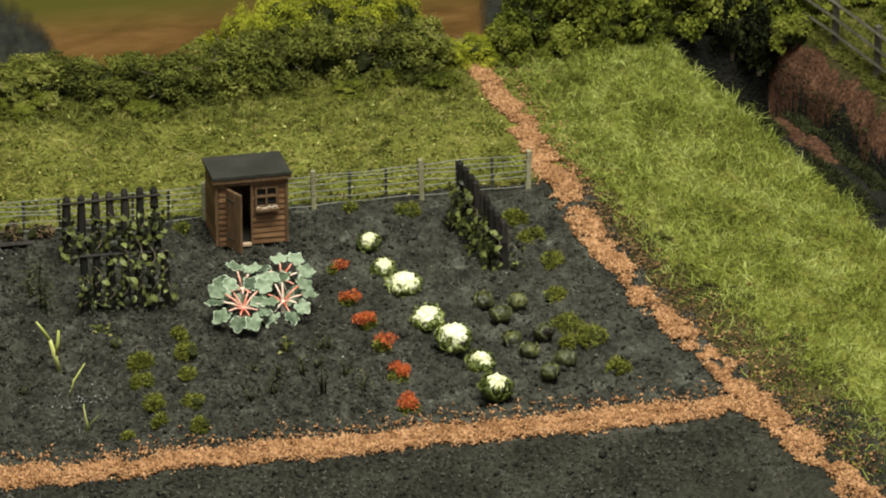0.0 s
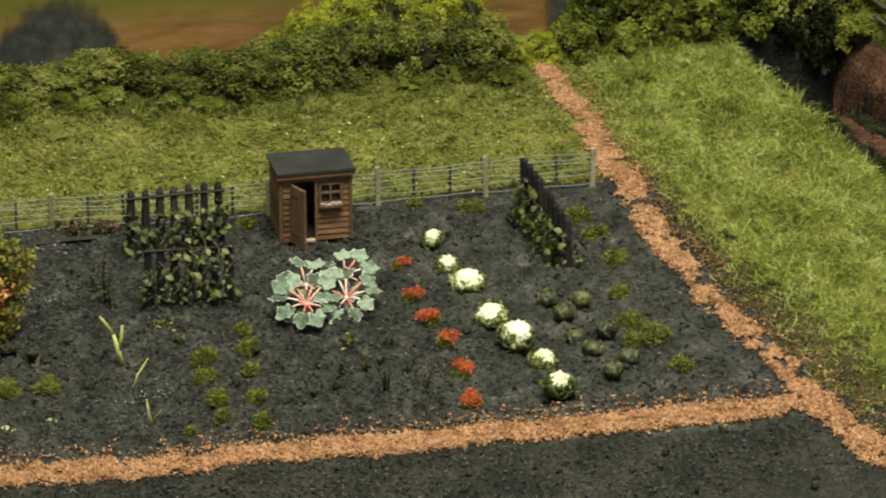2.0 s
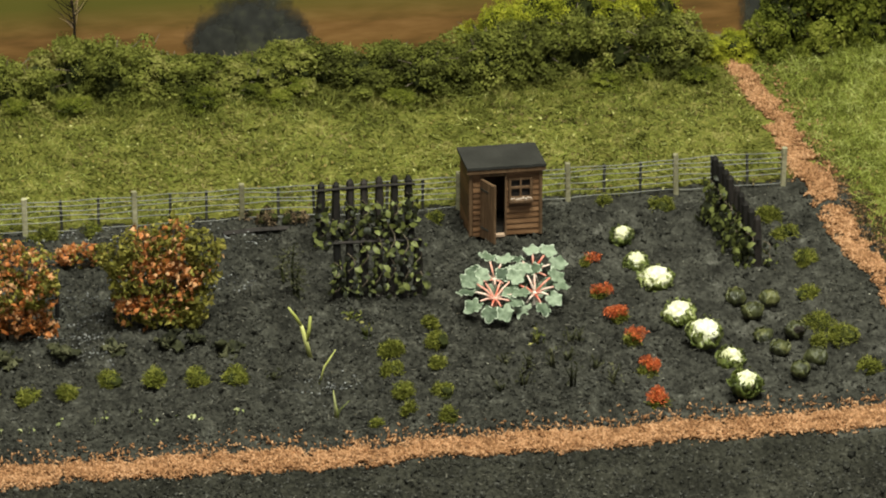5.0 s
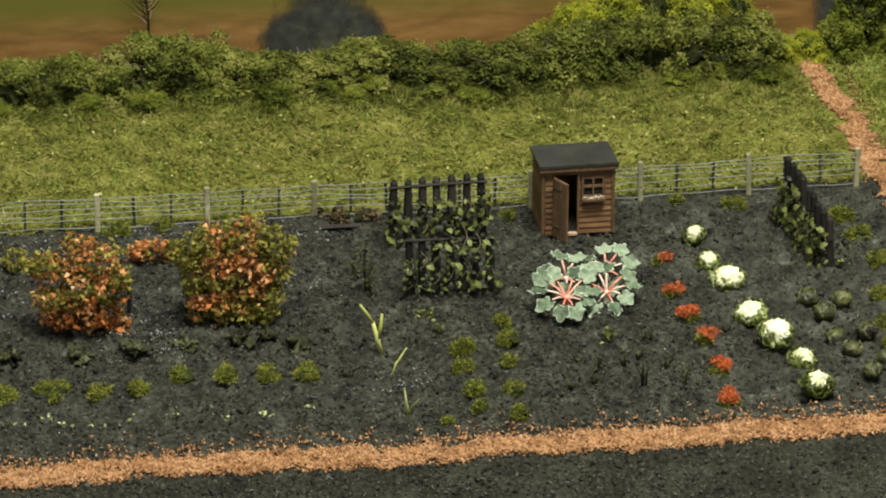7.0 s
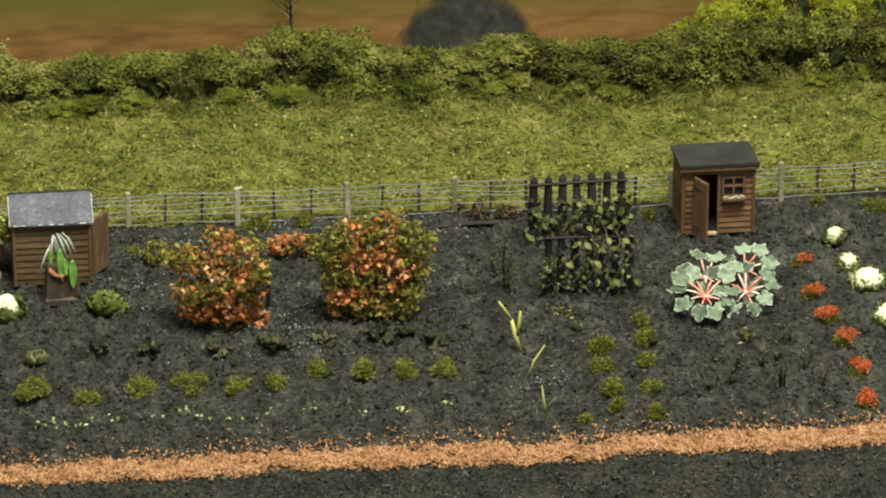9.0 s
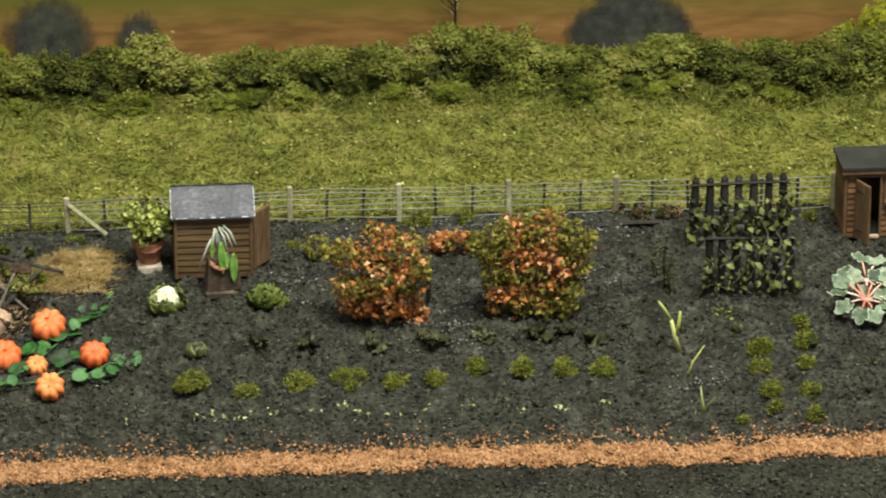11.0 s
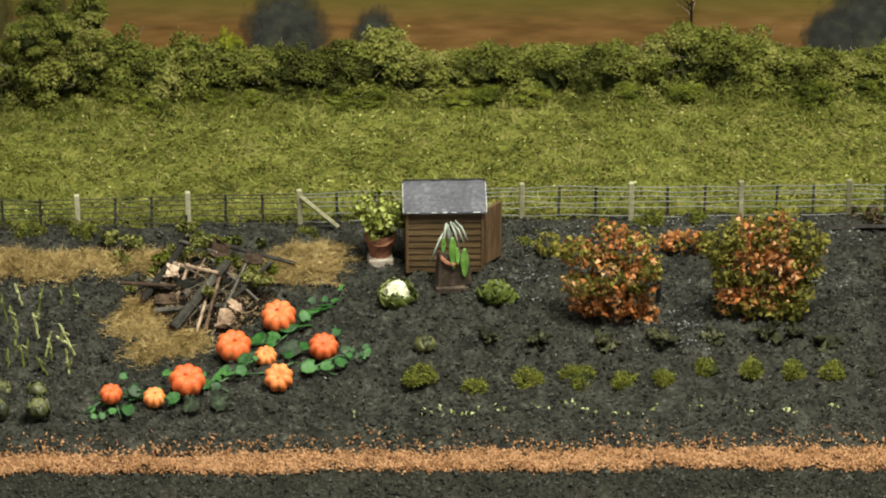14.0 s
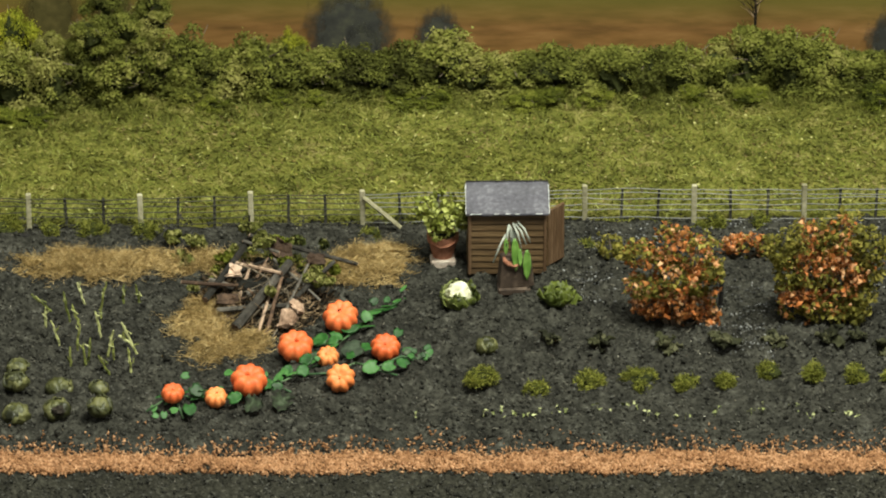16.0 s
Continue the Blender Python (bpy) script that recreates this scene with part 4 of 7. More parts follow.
    for x, y, w, h in [(33.9, 10.9, 1.2, 2.8), (35.6, 11.0, 1.4, 3.4), (37.2, 10.8, 1.4, 3.2), (38.8, 10.8, 1.4, 3.2), (40.2, 10.6, 1.3, 3.0), (36.4, 11.3, 1.4, 4.0), (38.2, 11.3, 1.4, 3.9), (33.2, 10.1, 0.9, 1.7), (35.0, 9.9, 0.8, 1.3), (40.0, 9.6, 0.7, 1.3), (41.3, 10.6, 1.0, 3.2), (38.4, 10.0, 0.8, 1.5), (36.8, 10.2, 0.7, 1.4),
                       (43.2, 9.0, 0.85, 1.35), (44.3, 9.6, 0.8, 1.2), (43.2, 10.4, 1.0, 2.6), (44.3, 10.9, 1.2, 2.6), (46.6, 8.4, 0.6, 0.8), (46.6, 6.2, 0.5, 0.6), (47.4, 4.4, 0.6, 0.7), (42.6, 11.2, 1.1, 3.6), (47.0, 11.0, 1.2, 2.6), (46.0, 9.8, 0.9, 1.3), (49, 11, 1.2, 2.6)]:
        place(leafy, x, y, w, h, "leafy mid-green bush by the cutting", "bushes by the cutting")
    # added scrub whose black colour stands for the shadow filling the gap
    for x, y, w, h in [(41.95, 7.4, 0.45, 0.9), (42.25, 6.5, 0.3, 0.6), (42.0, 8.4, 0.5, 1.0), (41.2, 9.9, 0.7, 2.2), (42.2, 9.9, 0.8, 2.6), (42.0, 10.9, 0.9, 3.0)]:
        place(dim, x, y, w, h, "overgrown scrub in the bottom of the cutting, coloured near-black for the shade", "scrub in the cutting")
    for src in greens + limes + leafy + dim:
        for o in (src, *src.children_recursive):
            bpy.data.objects.remove(o)


build_hedges()


def build_bare_tree():
    x, y = 9.0, 11.5
    ob = thing("bare_tree", x, y, zat(x, y), 0, "small bare leafless tree behind the hedge", "tree")
    rng = np.random.default_rng(8)
    bm = bmesh.new()
    tube(bm, [(0, 0, -0.1), (0.05, 0, 2.2), (-0.05, 0, 3.3), (0.1, 0, 4.4)], [0.07, 0.05, 0.035, 0.012], 6)
    part("trunk", bm, M["litter_brown"], ob)
    bm = bmesh.new()
    for k in range(26):
        z = rng.uniform(1.7, 3.8)
        a, r = rng.uniform(0, 6.28), rng.uniform(0.4, 1.0)
        tube(bm, [(0, 0, z), (0.5 * r * math.cos(a), 0.4 * r * math.sin(a), z + 0.35), (r * math.cos(a), r * math.sin(a), z + rng.uniform(0.5, 1.2))], [0.022, 0.013, 0.006], 4)
    part("branches", bm, M["litter_brown"], ob)


build_bare_tree()


# ---- post and rail fence above the cutting ----
def build_rail_fence():
    pts = [(43.5, 10.4), (44.25, 7.45), (44.95, 4.5), (45.65, 1.5), (46.35, -1.5)]
    ob = thing("rail_fence", pts[0][0], pts[0][1], 0, 0, "weathered wooden post and rail fence above the cutting", "fence")
    o = Vector((*pts[0], 0))
    tops = []
    for x, y in pts:
        z = zat(x, y)
        part("post", box(bmesh.new(), x - o.x - 0.11, x - o.x + 0.11, y - o.y - 0.11, y - o.y + 0.11, z - 0.2, z + 2.0, 0.02), M["rail_wood"], ob)
        tops.append(Vector((x - o.x, y - o.y, z)))
    for a, b in zip(tops, tops[1:]):
        for h in (0.62, 1.20, 1.78):
            part("rail", tube(bmesh.new(), [a + Vector((-0.1, -0.1, h)), b + Vector((-0.1, -0.1, h))], 0.075, 4), M["rail_wood"], ob)


build_rail_fence()


# ---- post and wire fence between garden and meadow ----
def build_fence():
    ob = thing("wire_fence", FENCE_X[0], FENCE_Y[0], 0, 0, "post and wire fence with pale concrete posts and dark droppers", "fence")
    o = np.array([FENCE_X[0], FENCE_Y[0], 0.0])
    rng = np.random.default_rng(21)
    tall = lambda x: float(np.interp(x, [-16, 31], [0.93, 1.10]))
    post_mesh = mesh_of(box(bmesh.new(), -0.085, 0.085, -0.085, 0.085, -0.15, 1.26, 0.02))
    post_mesh.materials.append(M["concrete"])
    drop_mesh = mesh_of(box(bmesh.new(), -0.045, 0.045, -0.04, 0.04, -0.08, 1.12, 0.01))
    drop_mesh.materials.append(M["fence_dark"])
    lug_mesh = mesh_of(box(bmesh.new(), -0.12, 0.12, -0.03, 0.03, -0.03, 0.03))
    lug_mesh.materials.append(M["concrete"])
    pts = []
    for x, y in zip(FENCE_X, FENCE_Y):
        z = zat(x, y) * 0.5
        pts.append(np.array([x, y, z]))
        p = pts[-1] - o
        link_mesh("post", post_mesh, None, ob, at=pose(*(p * U), rng.uniform(-1.5, 1.5), rng.uniform(-1.5, 1.5), rng.uniform(-6, 6)) @ Matrix.Diagonal((1, 1, tall(x), 1)))
    rails = (0.10, 0.38, 0.60, 0.80, 0.97, 1.10)
    for a, b in zip(pts, pts[1:]):
        for k in (1, 2):
            q = a + (b - a) * k / 3 - o
            link_mesh("dropper", drop_mesh, None, ob, at=pose(*(q * U), 0, rng.uniform(-2, 2), 0) @ Matrix.Diagonal((1, 1, tall(a[0]), 1)))
        for h in rails:
            sag = rng.uniform(-0.05, 0.05)
            pp = [(a + (b - a) * s - o + [0, -0.05, h * tall(a[0]) + sag * 4 * s * (1 - s) + (0.020 * math.sin(9 * s + h * 7 + a[0]))]) for s in np.linspace(0, 1, 9)]
            part("wire", tube(bmesh.new(), pp, 0.018, 4), M["dull_wire"] if b[0] < -4 else M["wire"], ob)
    brace = [np.array(p) - o for p in [(-4.2, -1.5, 1.0), (-2.98, -1.95, 0.12)]]
    part("brace", tube(bmesh.new(), brace, 0.085, 4), M["concrete"], ob, "pale concrete brace leaning on a post")


build_fence()


# ---- sheds ----
def boards(parent, mat, x0, x1, z0, z1, n, at, name="board", gaps=()):
    """Overlapping weatherboards in the plane y = 0 of at, facing -y, each an object; gaps: (xa, xb, za, zb) openings."""
    step = (z1 - z0) / n
    cache = {}
    for k in range(n):
        za, zb = z0 + k * step, z0 + (k + 1) * step
        spans = [(x0, x1)]
        for ga, gb, gza, gzb in gaps:
            if za + 0.5 * step > gza and za + 0.5 * step < gzb:
                spans = [s for a, b in spans for s in ((a, min(b, ga)), (max(a, gb), b)) if s[1] - s[0] > 0.03]
        for a, b in spans:
            key = (round(a, 3), round(b, 3))
            if key not in cache:
                bm = bmesh.new()
                prof = [(0.0, 0.0), (-0.055, 0.0), (-0.052, 0.03), (-0.022, step - 0.012), (0.0, step - 0.012)]
                ends = [[bm.verts.new((x, y, z)) for y, z in prof] for x in (a, b)]
                for i in range(5):
                    j = (i + 1) % 5
                    bm.faces.new((ends[0][i], ends[0][j], ends[1][j], ends[1][i]))
                bm.faces.new(ends[0][::-1])
                bm.faces.new(ends[1])
                bmesh.ops.recalc_face_normals(bm, faces=bm.faces)
                cache[key] = mesh_of(bm)
                cache[key].materials.append(mat)
            link_mesh(name, cache[key], None, parent, at=at @ Matrix.Translation((0, 0, za * U)))


def turn_at(x, y, z, rz):
    return pose(x * U, y * U, z * U, 0, 0, rz)


def build_open_shed():
    w, d, hf, hb = 2.34, 1.75, 2.45, 2.30
    cx, cy = 21.92, -2.30
    ob = thing("garden_shed", cx, cy, 0.0, 1.5, "small brown weatherboarded shed with felt roof and open door", "shed")
    hw, hd = w / 2, d / 2
    da, db = -hw + 0.40, -hw + 1.14   # door opening
    wa, wb, wz0, wz1 = -hw + 1.30, -hw + 2.02, 1.32, 2.0
    front = part("front_wall", box(box(box(box(bmesh.new(), -hw, da, -hd, -hd + 0.08, 0, hf), db, wa, -hd, -hd + 0.08, 0, hf), wb, hw, -hd, -hd + 0.08, 0, hf), wa, wb, -hd, -hd + 0.08, 0, wz0), M["shed_trim"], ob)
    part("lintel", box(boxed(da, db, -hd, -hd + 0.08, 2.12, hf), wa, wb, -hd, -hd + 0.08, wz1, hf), M["shed_trim"], ob)
    boards(front, M["shed_board"], -hw + 0.1, hw - 0.06, 0.03, hf - 0.06, 12, Matrix.Translation((0, -hd * U, 0)),
           gaps=[(da - 0.05, db + 0.05, 0, 2.15), (wa - 0.04, wb + 0.04, wz0 - 0.1, wz1 + 0.03)])
    bm = bmesh.new()
    for sx in (-1, 1):
        a = [bm.verts.new((sx * hw, y, z)) for y, z in ((-hd, 0), (hd, 0), (hd, hb), (-hd, hf))]
        b = [bm.verts.new((sx * (hw - 0.08), y, z)) for y, z in ((-hd, 0), (hd, 0), (hd, hb), (-hd, hf))]
        bm.faces.new(a), bm.faces.new(b[::-1])
        for i in range(4):
            bm.faces.new((a[i], b[i], b[(i + 1) % 4], a[(i + 1) % 4]))
    bmesh.ops.recalc_face_normals(bm, faces=bm.faces)
    side = part("side_walls", bm, M["shed_trim"], ob)
    boards(side, M["shed_board"], -hd + 0.08, hd - 0.02, 0.03, hb - 0.02, 12, turn_at(-hw, 0, 0, -90))
    boards(side, M["shed_board"], -hd + 0.02, hd - 0.08, 0.03, hb - 0.02, 12, turn_at(hw, 0, 0, 90))
    part("back_wall", boxed(-hw + 0.08, hw - 0.08, hd - 0.08, hd, 0, hb), M["shed_trim"], ob)
    part("floor", boxed(-hw + 0.08, hw - 0.08, -hd + 0.08, hd - 0.08, 0.0, 0.08), M["dark_inside"], ob)
    for x in (-hw - 0.03, hw - 0.07):
        part("corner_post", boxed(x, x + 0.10, -hd - 0.10, -hd + 0.02, 0, hf - 0.02, 0.01), M["shed_trim"], ob)
    # roof, falling to the back
    bm = bmesh.new()
    ya, yb = -hd - 0.24, hd + 0.10
    slope = (hb - hf) / d
    za, zb = hf + slope * (ya + hd), hf + slope * (yb + hd)
    n = 12
    low, top = [], []
    for i in range(n + 1):
        x = -hw - 0.12 + (w + 0.24) * i / n
        lift = 0.009 * math.sin(i * 1.9) + 0.006 * math.sin(i * 4.1)
        for y, z in ((ya, za), (yb, zb)):
            low.append(bm.verts.new((x, y, z + lift)))
            top.append(bm.verts.new((x, y, z + 0.09 + lift)))
    for i in range(n):
        a, b, c, e = 2 * i, 2 * i + 1, 2 * i + 3, 2 * i + 2
        bm.faces.new((top[a], top[e], top[c], top[b]))
        bm.faces.new((low[a], low[b], low[c], low[e]))
        bm.faces.new((low[a], low[e], top[e], top[a]))
        bm.faces.new((low[b], top[b], top[c], low[c]))
    bm.faces.new((low[0], top[0], top[1], low[1]))
    bm.faces.new((low[-2], low[-1], top[-1], top[-2]))
    part("roof", bm, M["felt"], ob, "dark grey felt roof")
    part("fascia", boxed(-hw - 0.12, hw + 0.12, -hd - 0.21, -hd - 0.14, hf - 0.13, hf + 0.0), M["shed_trim"], ob)
    # door frame, door swung outwards
    for x in (da - 0.06, db):
        part("door_frame", boxed(x, x + 0.06, -hd - 0.10, -hd + 0.09, 0.02, 2.16), M["shed_trim"], ob)
    part("door_frame", boxed(da - 0.06, db + 0.06, -hd - 0.10, -hd + 0.09, 2.16, 2.22), M["shed_trim"], ob)
    door = part("door", boxed(0, 0.72, -0.03, 0.03, 0.04, 2.12, 0.01), M["shed_trim"], ob, "open plank door", at=turn_at(da - 0.02, -hd - 0.12, 0, -62))
    for k in range(5):
        part("plank", boxed(0.02 + 0.138 * k, 0.145 + 0.138 * k, -0.05, -0.02, 0.06, 2.10, 0.01), M["shed_trim"], door)
    for z in (0.4, 1.75):
        part("hinge", boxed(0.0, 0.42, -0.065, -0.045, z, z + 0.06), M["fence_dark"], door)
    part("threshold", boxed(da, db, -hd - 0.14, -hd + 0.02, 0.0, 0.09, 0.01), M["cut_wood"], ob)
    part("floor_scrap", lump(bmesh.new(), (0.14, 0.11, 0.14), 2, 0.4, 3, 4), M["white_paint"], ob, "crumpled pale scrap inside the doorway", at=Matrix.Translation(((da + 0.22) * U, (-hd + 0.16) * U, 0.19 * U)))
    # window
    win = part("window", boxed(wa, wb, -hd + 0.03, -hd + 0.05, wz0, wz1), M["glass"], ob, "small four-pane window")
    for x in (wa - 0.02, (wa + wb) / 2 - 0.025, wb - 0.05):
        part("window_bar", boxed(x, x + (0.07 if x != (wa + wb) / 2 - 0.025 else 0.05), -hd - 0.09, -hd + 0.06, wz0, wz1), M["shed_trim"], win)
    for z in (wz0 - 0.02, (wz0 + wz1) / 2, wz1 - 0.03):
        part("window_bar", boxed(wa - 0.02, wb + 0.02, -hd - 0.085, -hd + 0.06, z, z + 0.055), M["shed_trim"], win)
    part("window_box", boxed(wa - 0.02, wb + 0.02, -hd - 0.26, -hd - 0.09, wz0 - 0.10, wz0 + 0.0, 0.01), M["shed_trim"], win)
    rng = np.random.default_rng(2)
    bm = bmesh.new()
    for k in range(9):
        r = rng.uniform(0.035, 0.055)
        t = bmesh.ops.create_icosphere(bm, subdivisions=1, radius=r)
        bmesh.ops.translate(bm, vec=(wa + 0.05 + 0.078 * k, -hd - 0.18 + rng.uniform(-0.03, 0.03), wz0 + rng.uniform(0.0, 0.05)), verts=t["verts"])
    part("window_flowers", bm, M["white_paint"], win, "row of pale pinkish-white blooms")


build_open_shed()


def build_hut():
    w, d, he, hr = 2.42, 1.9, 2.22, 2.70
    ang = 1.5
    ob = thing("garden_hut", 0.43, -4.08, 0.0, ang, "brown weatherboarded hut with a grey sheet-covered pitched roof", "shed")
    hw, hd = w / 2, d / 2
    part("core_wall", boxed(-hw, hw, -hd, hd, 0, he), M["hut_board"], ob)
    for sx in (-1, 1):
        bm = bmesh.new()
        tri = [(sx * hw, -hd, he), (sx * hw, hd, he), (sx * hw, 0, hr - 0.06)]
        a = [bm.verts.new(p) for p in tri]
        b = [bm.verts.new((p[0] - sx * 0.08, p[1], p[2])) for p in tri]
        bm.faces.new(a), bm.faces.new(b[::-1])
        for i in range(3):
            bm.faces.new((a[i], b[i], b[(i + 1) % 3], a[(i + 1) % 3]))
        bmesh.ops.recalc_face_normals(bm, faces=bm.faces)
        part("gable", bm, M["hut_board"], ob)
    front = part("front_wall", boxed(-hw, hw, -hd - 0.02, -hd - 0.004, 0, he), M["hut_board"], ob)
    boards(front, M["hut_board"], -hw + 0.06, hw - 0.06, 0.02, he - 0.02, 10, Matrix.Translation((0, (-hd - 0.02) * U, 0)))
    boards(front, M["hut_board"], -hd + 0.06, hd - 0.06, 0.02, he - 0.02, 10, turn_at(hw, 0, 0, 90))
    boards(front, M["hut_board"], -hd + 0.06, hd - 0.06, 0.02, he - 0.02, 10, turn_at(-hw, 0, 0, -90))
    for x in (-hw - 0.03, hw - 0.06):
        part("corner_post", boxed(x, x + 0.09, -hd - 0.10, -hd + 0.0, 0, he, 0.01), M["shed_trim"], ob)
    # bent roof sheet
    bm = bmesh.new()
    prof = [(-hd - 0.20, he - 0.10), (-hd - 0.12, he + 0.02), (-hd * 0.5, he + 0.26), (-0.12, hr - 0.03), (0, hr), (0.12, hr - 0.03), (hd + 0.15, he - 0.08)]
    cols = []
    for i in range(9):
        x = -hw - 0.10 + (w + 0.20) * i / 8
        cols.append([(bm.verts.new((x, y, z + 0.012 * math.sin(2.3 * i + j))), bm.verts.new((x, y, z + 0.06 + 0.012 * math.sin(2.3 * i + j)))) for j, (y, z) in enumerate(prof)])
    for a, b in zip(cols, cols[1:]):
        for j in range(len(prof) - 1):
            bm.faces.new((a[j][1], b[j][1], b[j + 1][1], a[j + 1][1]))
            bm.faces.new((a[j][0], a[j + 1][0], b[j + 1][0], b[j][0]))
        bm.faces.new((a[0][0], b[0][0], b[0][1], a[0][1]))
        bm.faces.new((a[-1][0], a[-1][1], b[-1][1], b[-1][0]))
    for c in (cols[0], cols[-1]):
        for j in range(len(prof) - 1):
            bm.faces.new((c[j][0], c[j][1], c[j + 1][1], c[j + 1][0]))
    bmesh.ops.recalc_face_normals(bm, faces=bm.faces)
    roof = part("roof", bm, M["grey_sheet"], ob, "grey sheet roof with worn pale edges")
    part("ridge", tube(bmesh.new(), [(-hw - 0.10, 0.02, hr + 0.065), (hw + 0.10, 0.02, hr + 0.065)], 0.035, 6), M["felt"], roof)
    for x in (-hw - 0.115, hw + 0.09):
        part("worn_edge", tube(bmesh.new(), [(x + 0.012, y, z + 0.045 + 0.012 * math.sin(37 * y)) for y, z in prof[:4]], 0.018, 4), M["worn_edge"], roof)
    rng = np.random.default_rng(6)
    for k in range(7):
        x = rng.uniform(-hw, hw - 0.3)
        part("worn_edge", tube(bmesh.new(), [(x, -hd - 0.205, he - 0.05), (x + rng.uniform(0.08, 0.3), -hd - 0.205, he - 0.05)], 0.014, 4), M["worn_edge"], roof)
    door = part("door", boxed(0, 0.85, -0.035, 0.035, 0.05, 2.0, 0.01), M["hut_board"], ob, "plank door standing open", at=turn_at(hw + 0.06, -0.55, 0, 50))
    for k in range(6):
        part("plank", boxed(0.02 + 0.138 * k, 0.148 + 0.138 * k, -0.052, -0.02, 0.07, 1.98, 0.01), M["shed_trim"], door)


build_hut()


# ---- bean frames ----
def build_bean_frame(p0, p1, n, height_, lean, rails, label, seed, tops):
    """A row of dark stakes from p0 to p1 tied to rails; the climbing beans are plants of their own."""
    rng = np.random.default_rng(seed)
    a, b = Vector((*p0, 0)), Vector((*p1, 0))
    ob = thing("bean_trellis", p0[0], p0[1], 0, 0, label, "trellis", "bean frames")
    way = (b - a).normalized()
    back = Vector((-way.y, way.x, 0)) * lean
    for k in range(n):
        q = (b - a) * k / (n - 1)
        h = height_ * tops(k / (n - 1)) * rng.uniform(0.97, 1.04)
        bm = bmesh.new()
        tip = q + back * h + Vector((rng.uniform(-0.04, 0.04), 0, h))
        pts = [q + Vector((0, 0, -0.15)), q + (tip - q) * 0.5 + Vector((rng.uniform(-0.03, 0.03), 0, 0)), tip - Vector((0, 0, 0.12)), tip]
        tube(bm, pts, [0.17, 0.155 * rng.uniform(0.85, 1.1), 0.125, rng.uniform(0.03, 0.08)], 5)
        part("stake", bm, M["stained_wood"], ob)
    for h in rails:
        e = way * 0.16
        part("rail", tube(bmesh.new(), [back * h - e + Vector((0, -0.11, h * tops(0))), (b - a) * 0.5 + back * h + Vector((0, -0.12, h * tops(0.5) + 0.02)), (b - a) + back * h + e + Vector((0, -0.11, h * tops(1)))], 0.05, 5), M["stained_wood"], ob)
    return ob


def build_bean_plant(x, y, h, seed, n=34, side=(0, -1), low=0.0, spread=0.17, big=1.02):
    rng = np.random.default_rng(seed)
    ob = thing("bean_plant", x, y, 0, 0, "climbing bean plant with glossy green leaves", "bean plant", "climbing beans")
    bm = bmesh.new()
    pts = [(0.12 * math.cos(2.5 * s * 6.28) + side[0] * 0.05, 0.1 * math.sin(2.5 * s * 6.28) + side[1] * 0.08, s * h - 0.05) for s in np.linspace(0, 1, 14)]
    tube(bm, pts, 0.02, 4)
    part("vine", bm, M["twig"], ob)
    z = rng.beta(1.0, 1.5, n) * h * (1 - low) + low * h + 0.06
    a = rng.uniform(0, 6.28, n)
    r = rng.uniform(0.08, 1, n) * spread * (1.3 - 0.4 * z / h) + 0.06
    p = np.column_stack([side[0] * 0.14 + r * np.cos(a), side[1] * 0.14 + r * np.sin(a), z])
    nrm = np.column_stack([np.cos(a) * 0.5 + side[0] * 0.6, np.sin(a) * 0.5 + side[1] * 0.6, np.full(n, 0.5)]) + 0.35 * rng.normal(size=(n, 3))
    v, f = ovals(p, nrm, big * rng.uniform(0.13, 0.27, n), rng, 0.56, 0.12)
    cloud("foliage", v, f, M["bean_leaf"], ob)


def build_beans():
    flat = lambda s: 1.0
    build_bean_frame((15.95, -3.15), (18.85, -3.0), 7, 2.18, 0.04, (1.96,), "dark-stained bean frame of seven stakes and a rail, overgrown", 1, flat)
    build_bean_frame((16.05, -6.95), (18.58, -7.05), 7, 1.92, 0.06, (1.86,), "dark-stained bean frame with a top rail, half hidden by bean leaves", 2, flat)
    for k in range(7):
        s = k / 6
        build_bean_plant(15.95 + 2.9 * s, -3.2 + 0.15 * s, (1.5, 1.0, 1.5, 1.6, 1.5, 1.5, 1.75)[k], 100 + k, (38, 18, 28, 34, 32, 36, 44)[k], big=1.28, low=0.0 if k < 1 else 0.12)
        build_bean_plant(16.05 + 2.53 * s, -7.0 - 0.1 * s, (1.3, 1.6, 1.9, 2.3, 2.6, 2.3, 1.9)[k], 120 + k, (28, 28, 30, 32, 32, 32, 32)[k], spread=0.20, big=1.28)
    # the frame by the side path runs away from the camera
    fall = lambda s: 1.0 - 0.22 * s
    build_bean_frame((29.0, -2.5), (29.62, -6.4), 9, 2.15, -0.02, (1.2,), "dark-stained bean frame of nine stakes in a row", 3, fall)
    for k in range(8):
        s = k / 7
        build_bean_plant(28.9 + 0.55 * s, -2.9 - 3.5 * s, 1.5 - 0.3 * s, 140 + k, 46, side=(-1.6, -0.3), spread=0.30, big=1.45)
    build_bean_plant(29.85, -6.5, 0.9, 160, 26, side=(1.2, -0.3), spread=0.28)


build_beans()


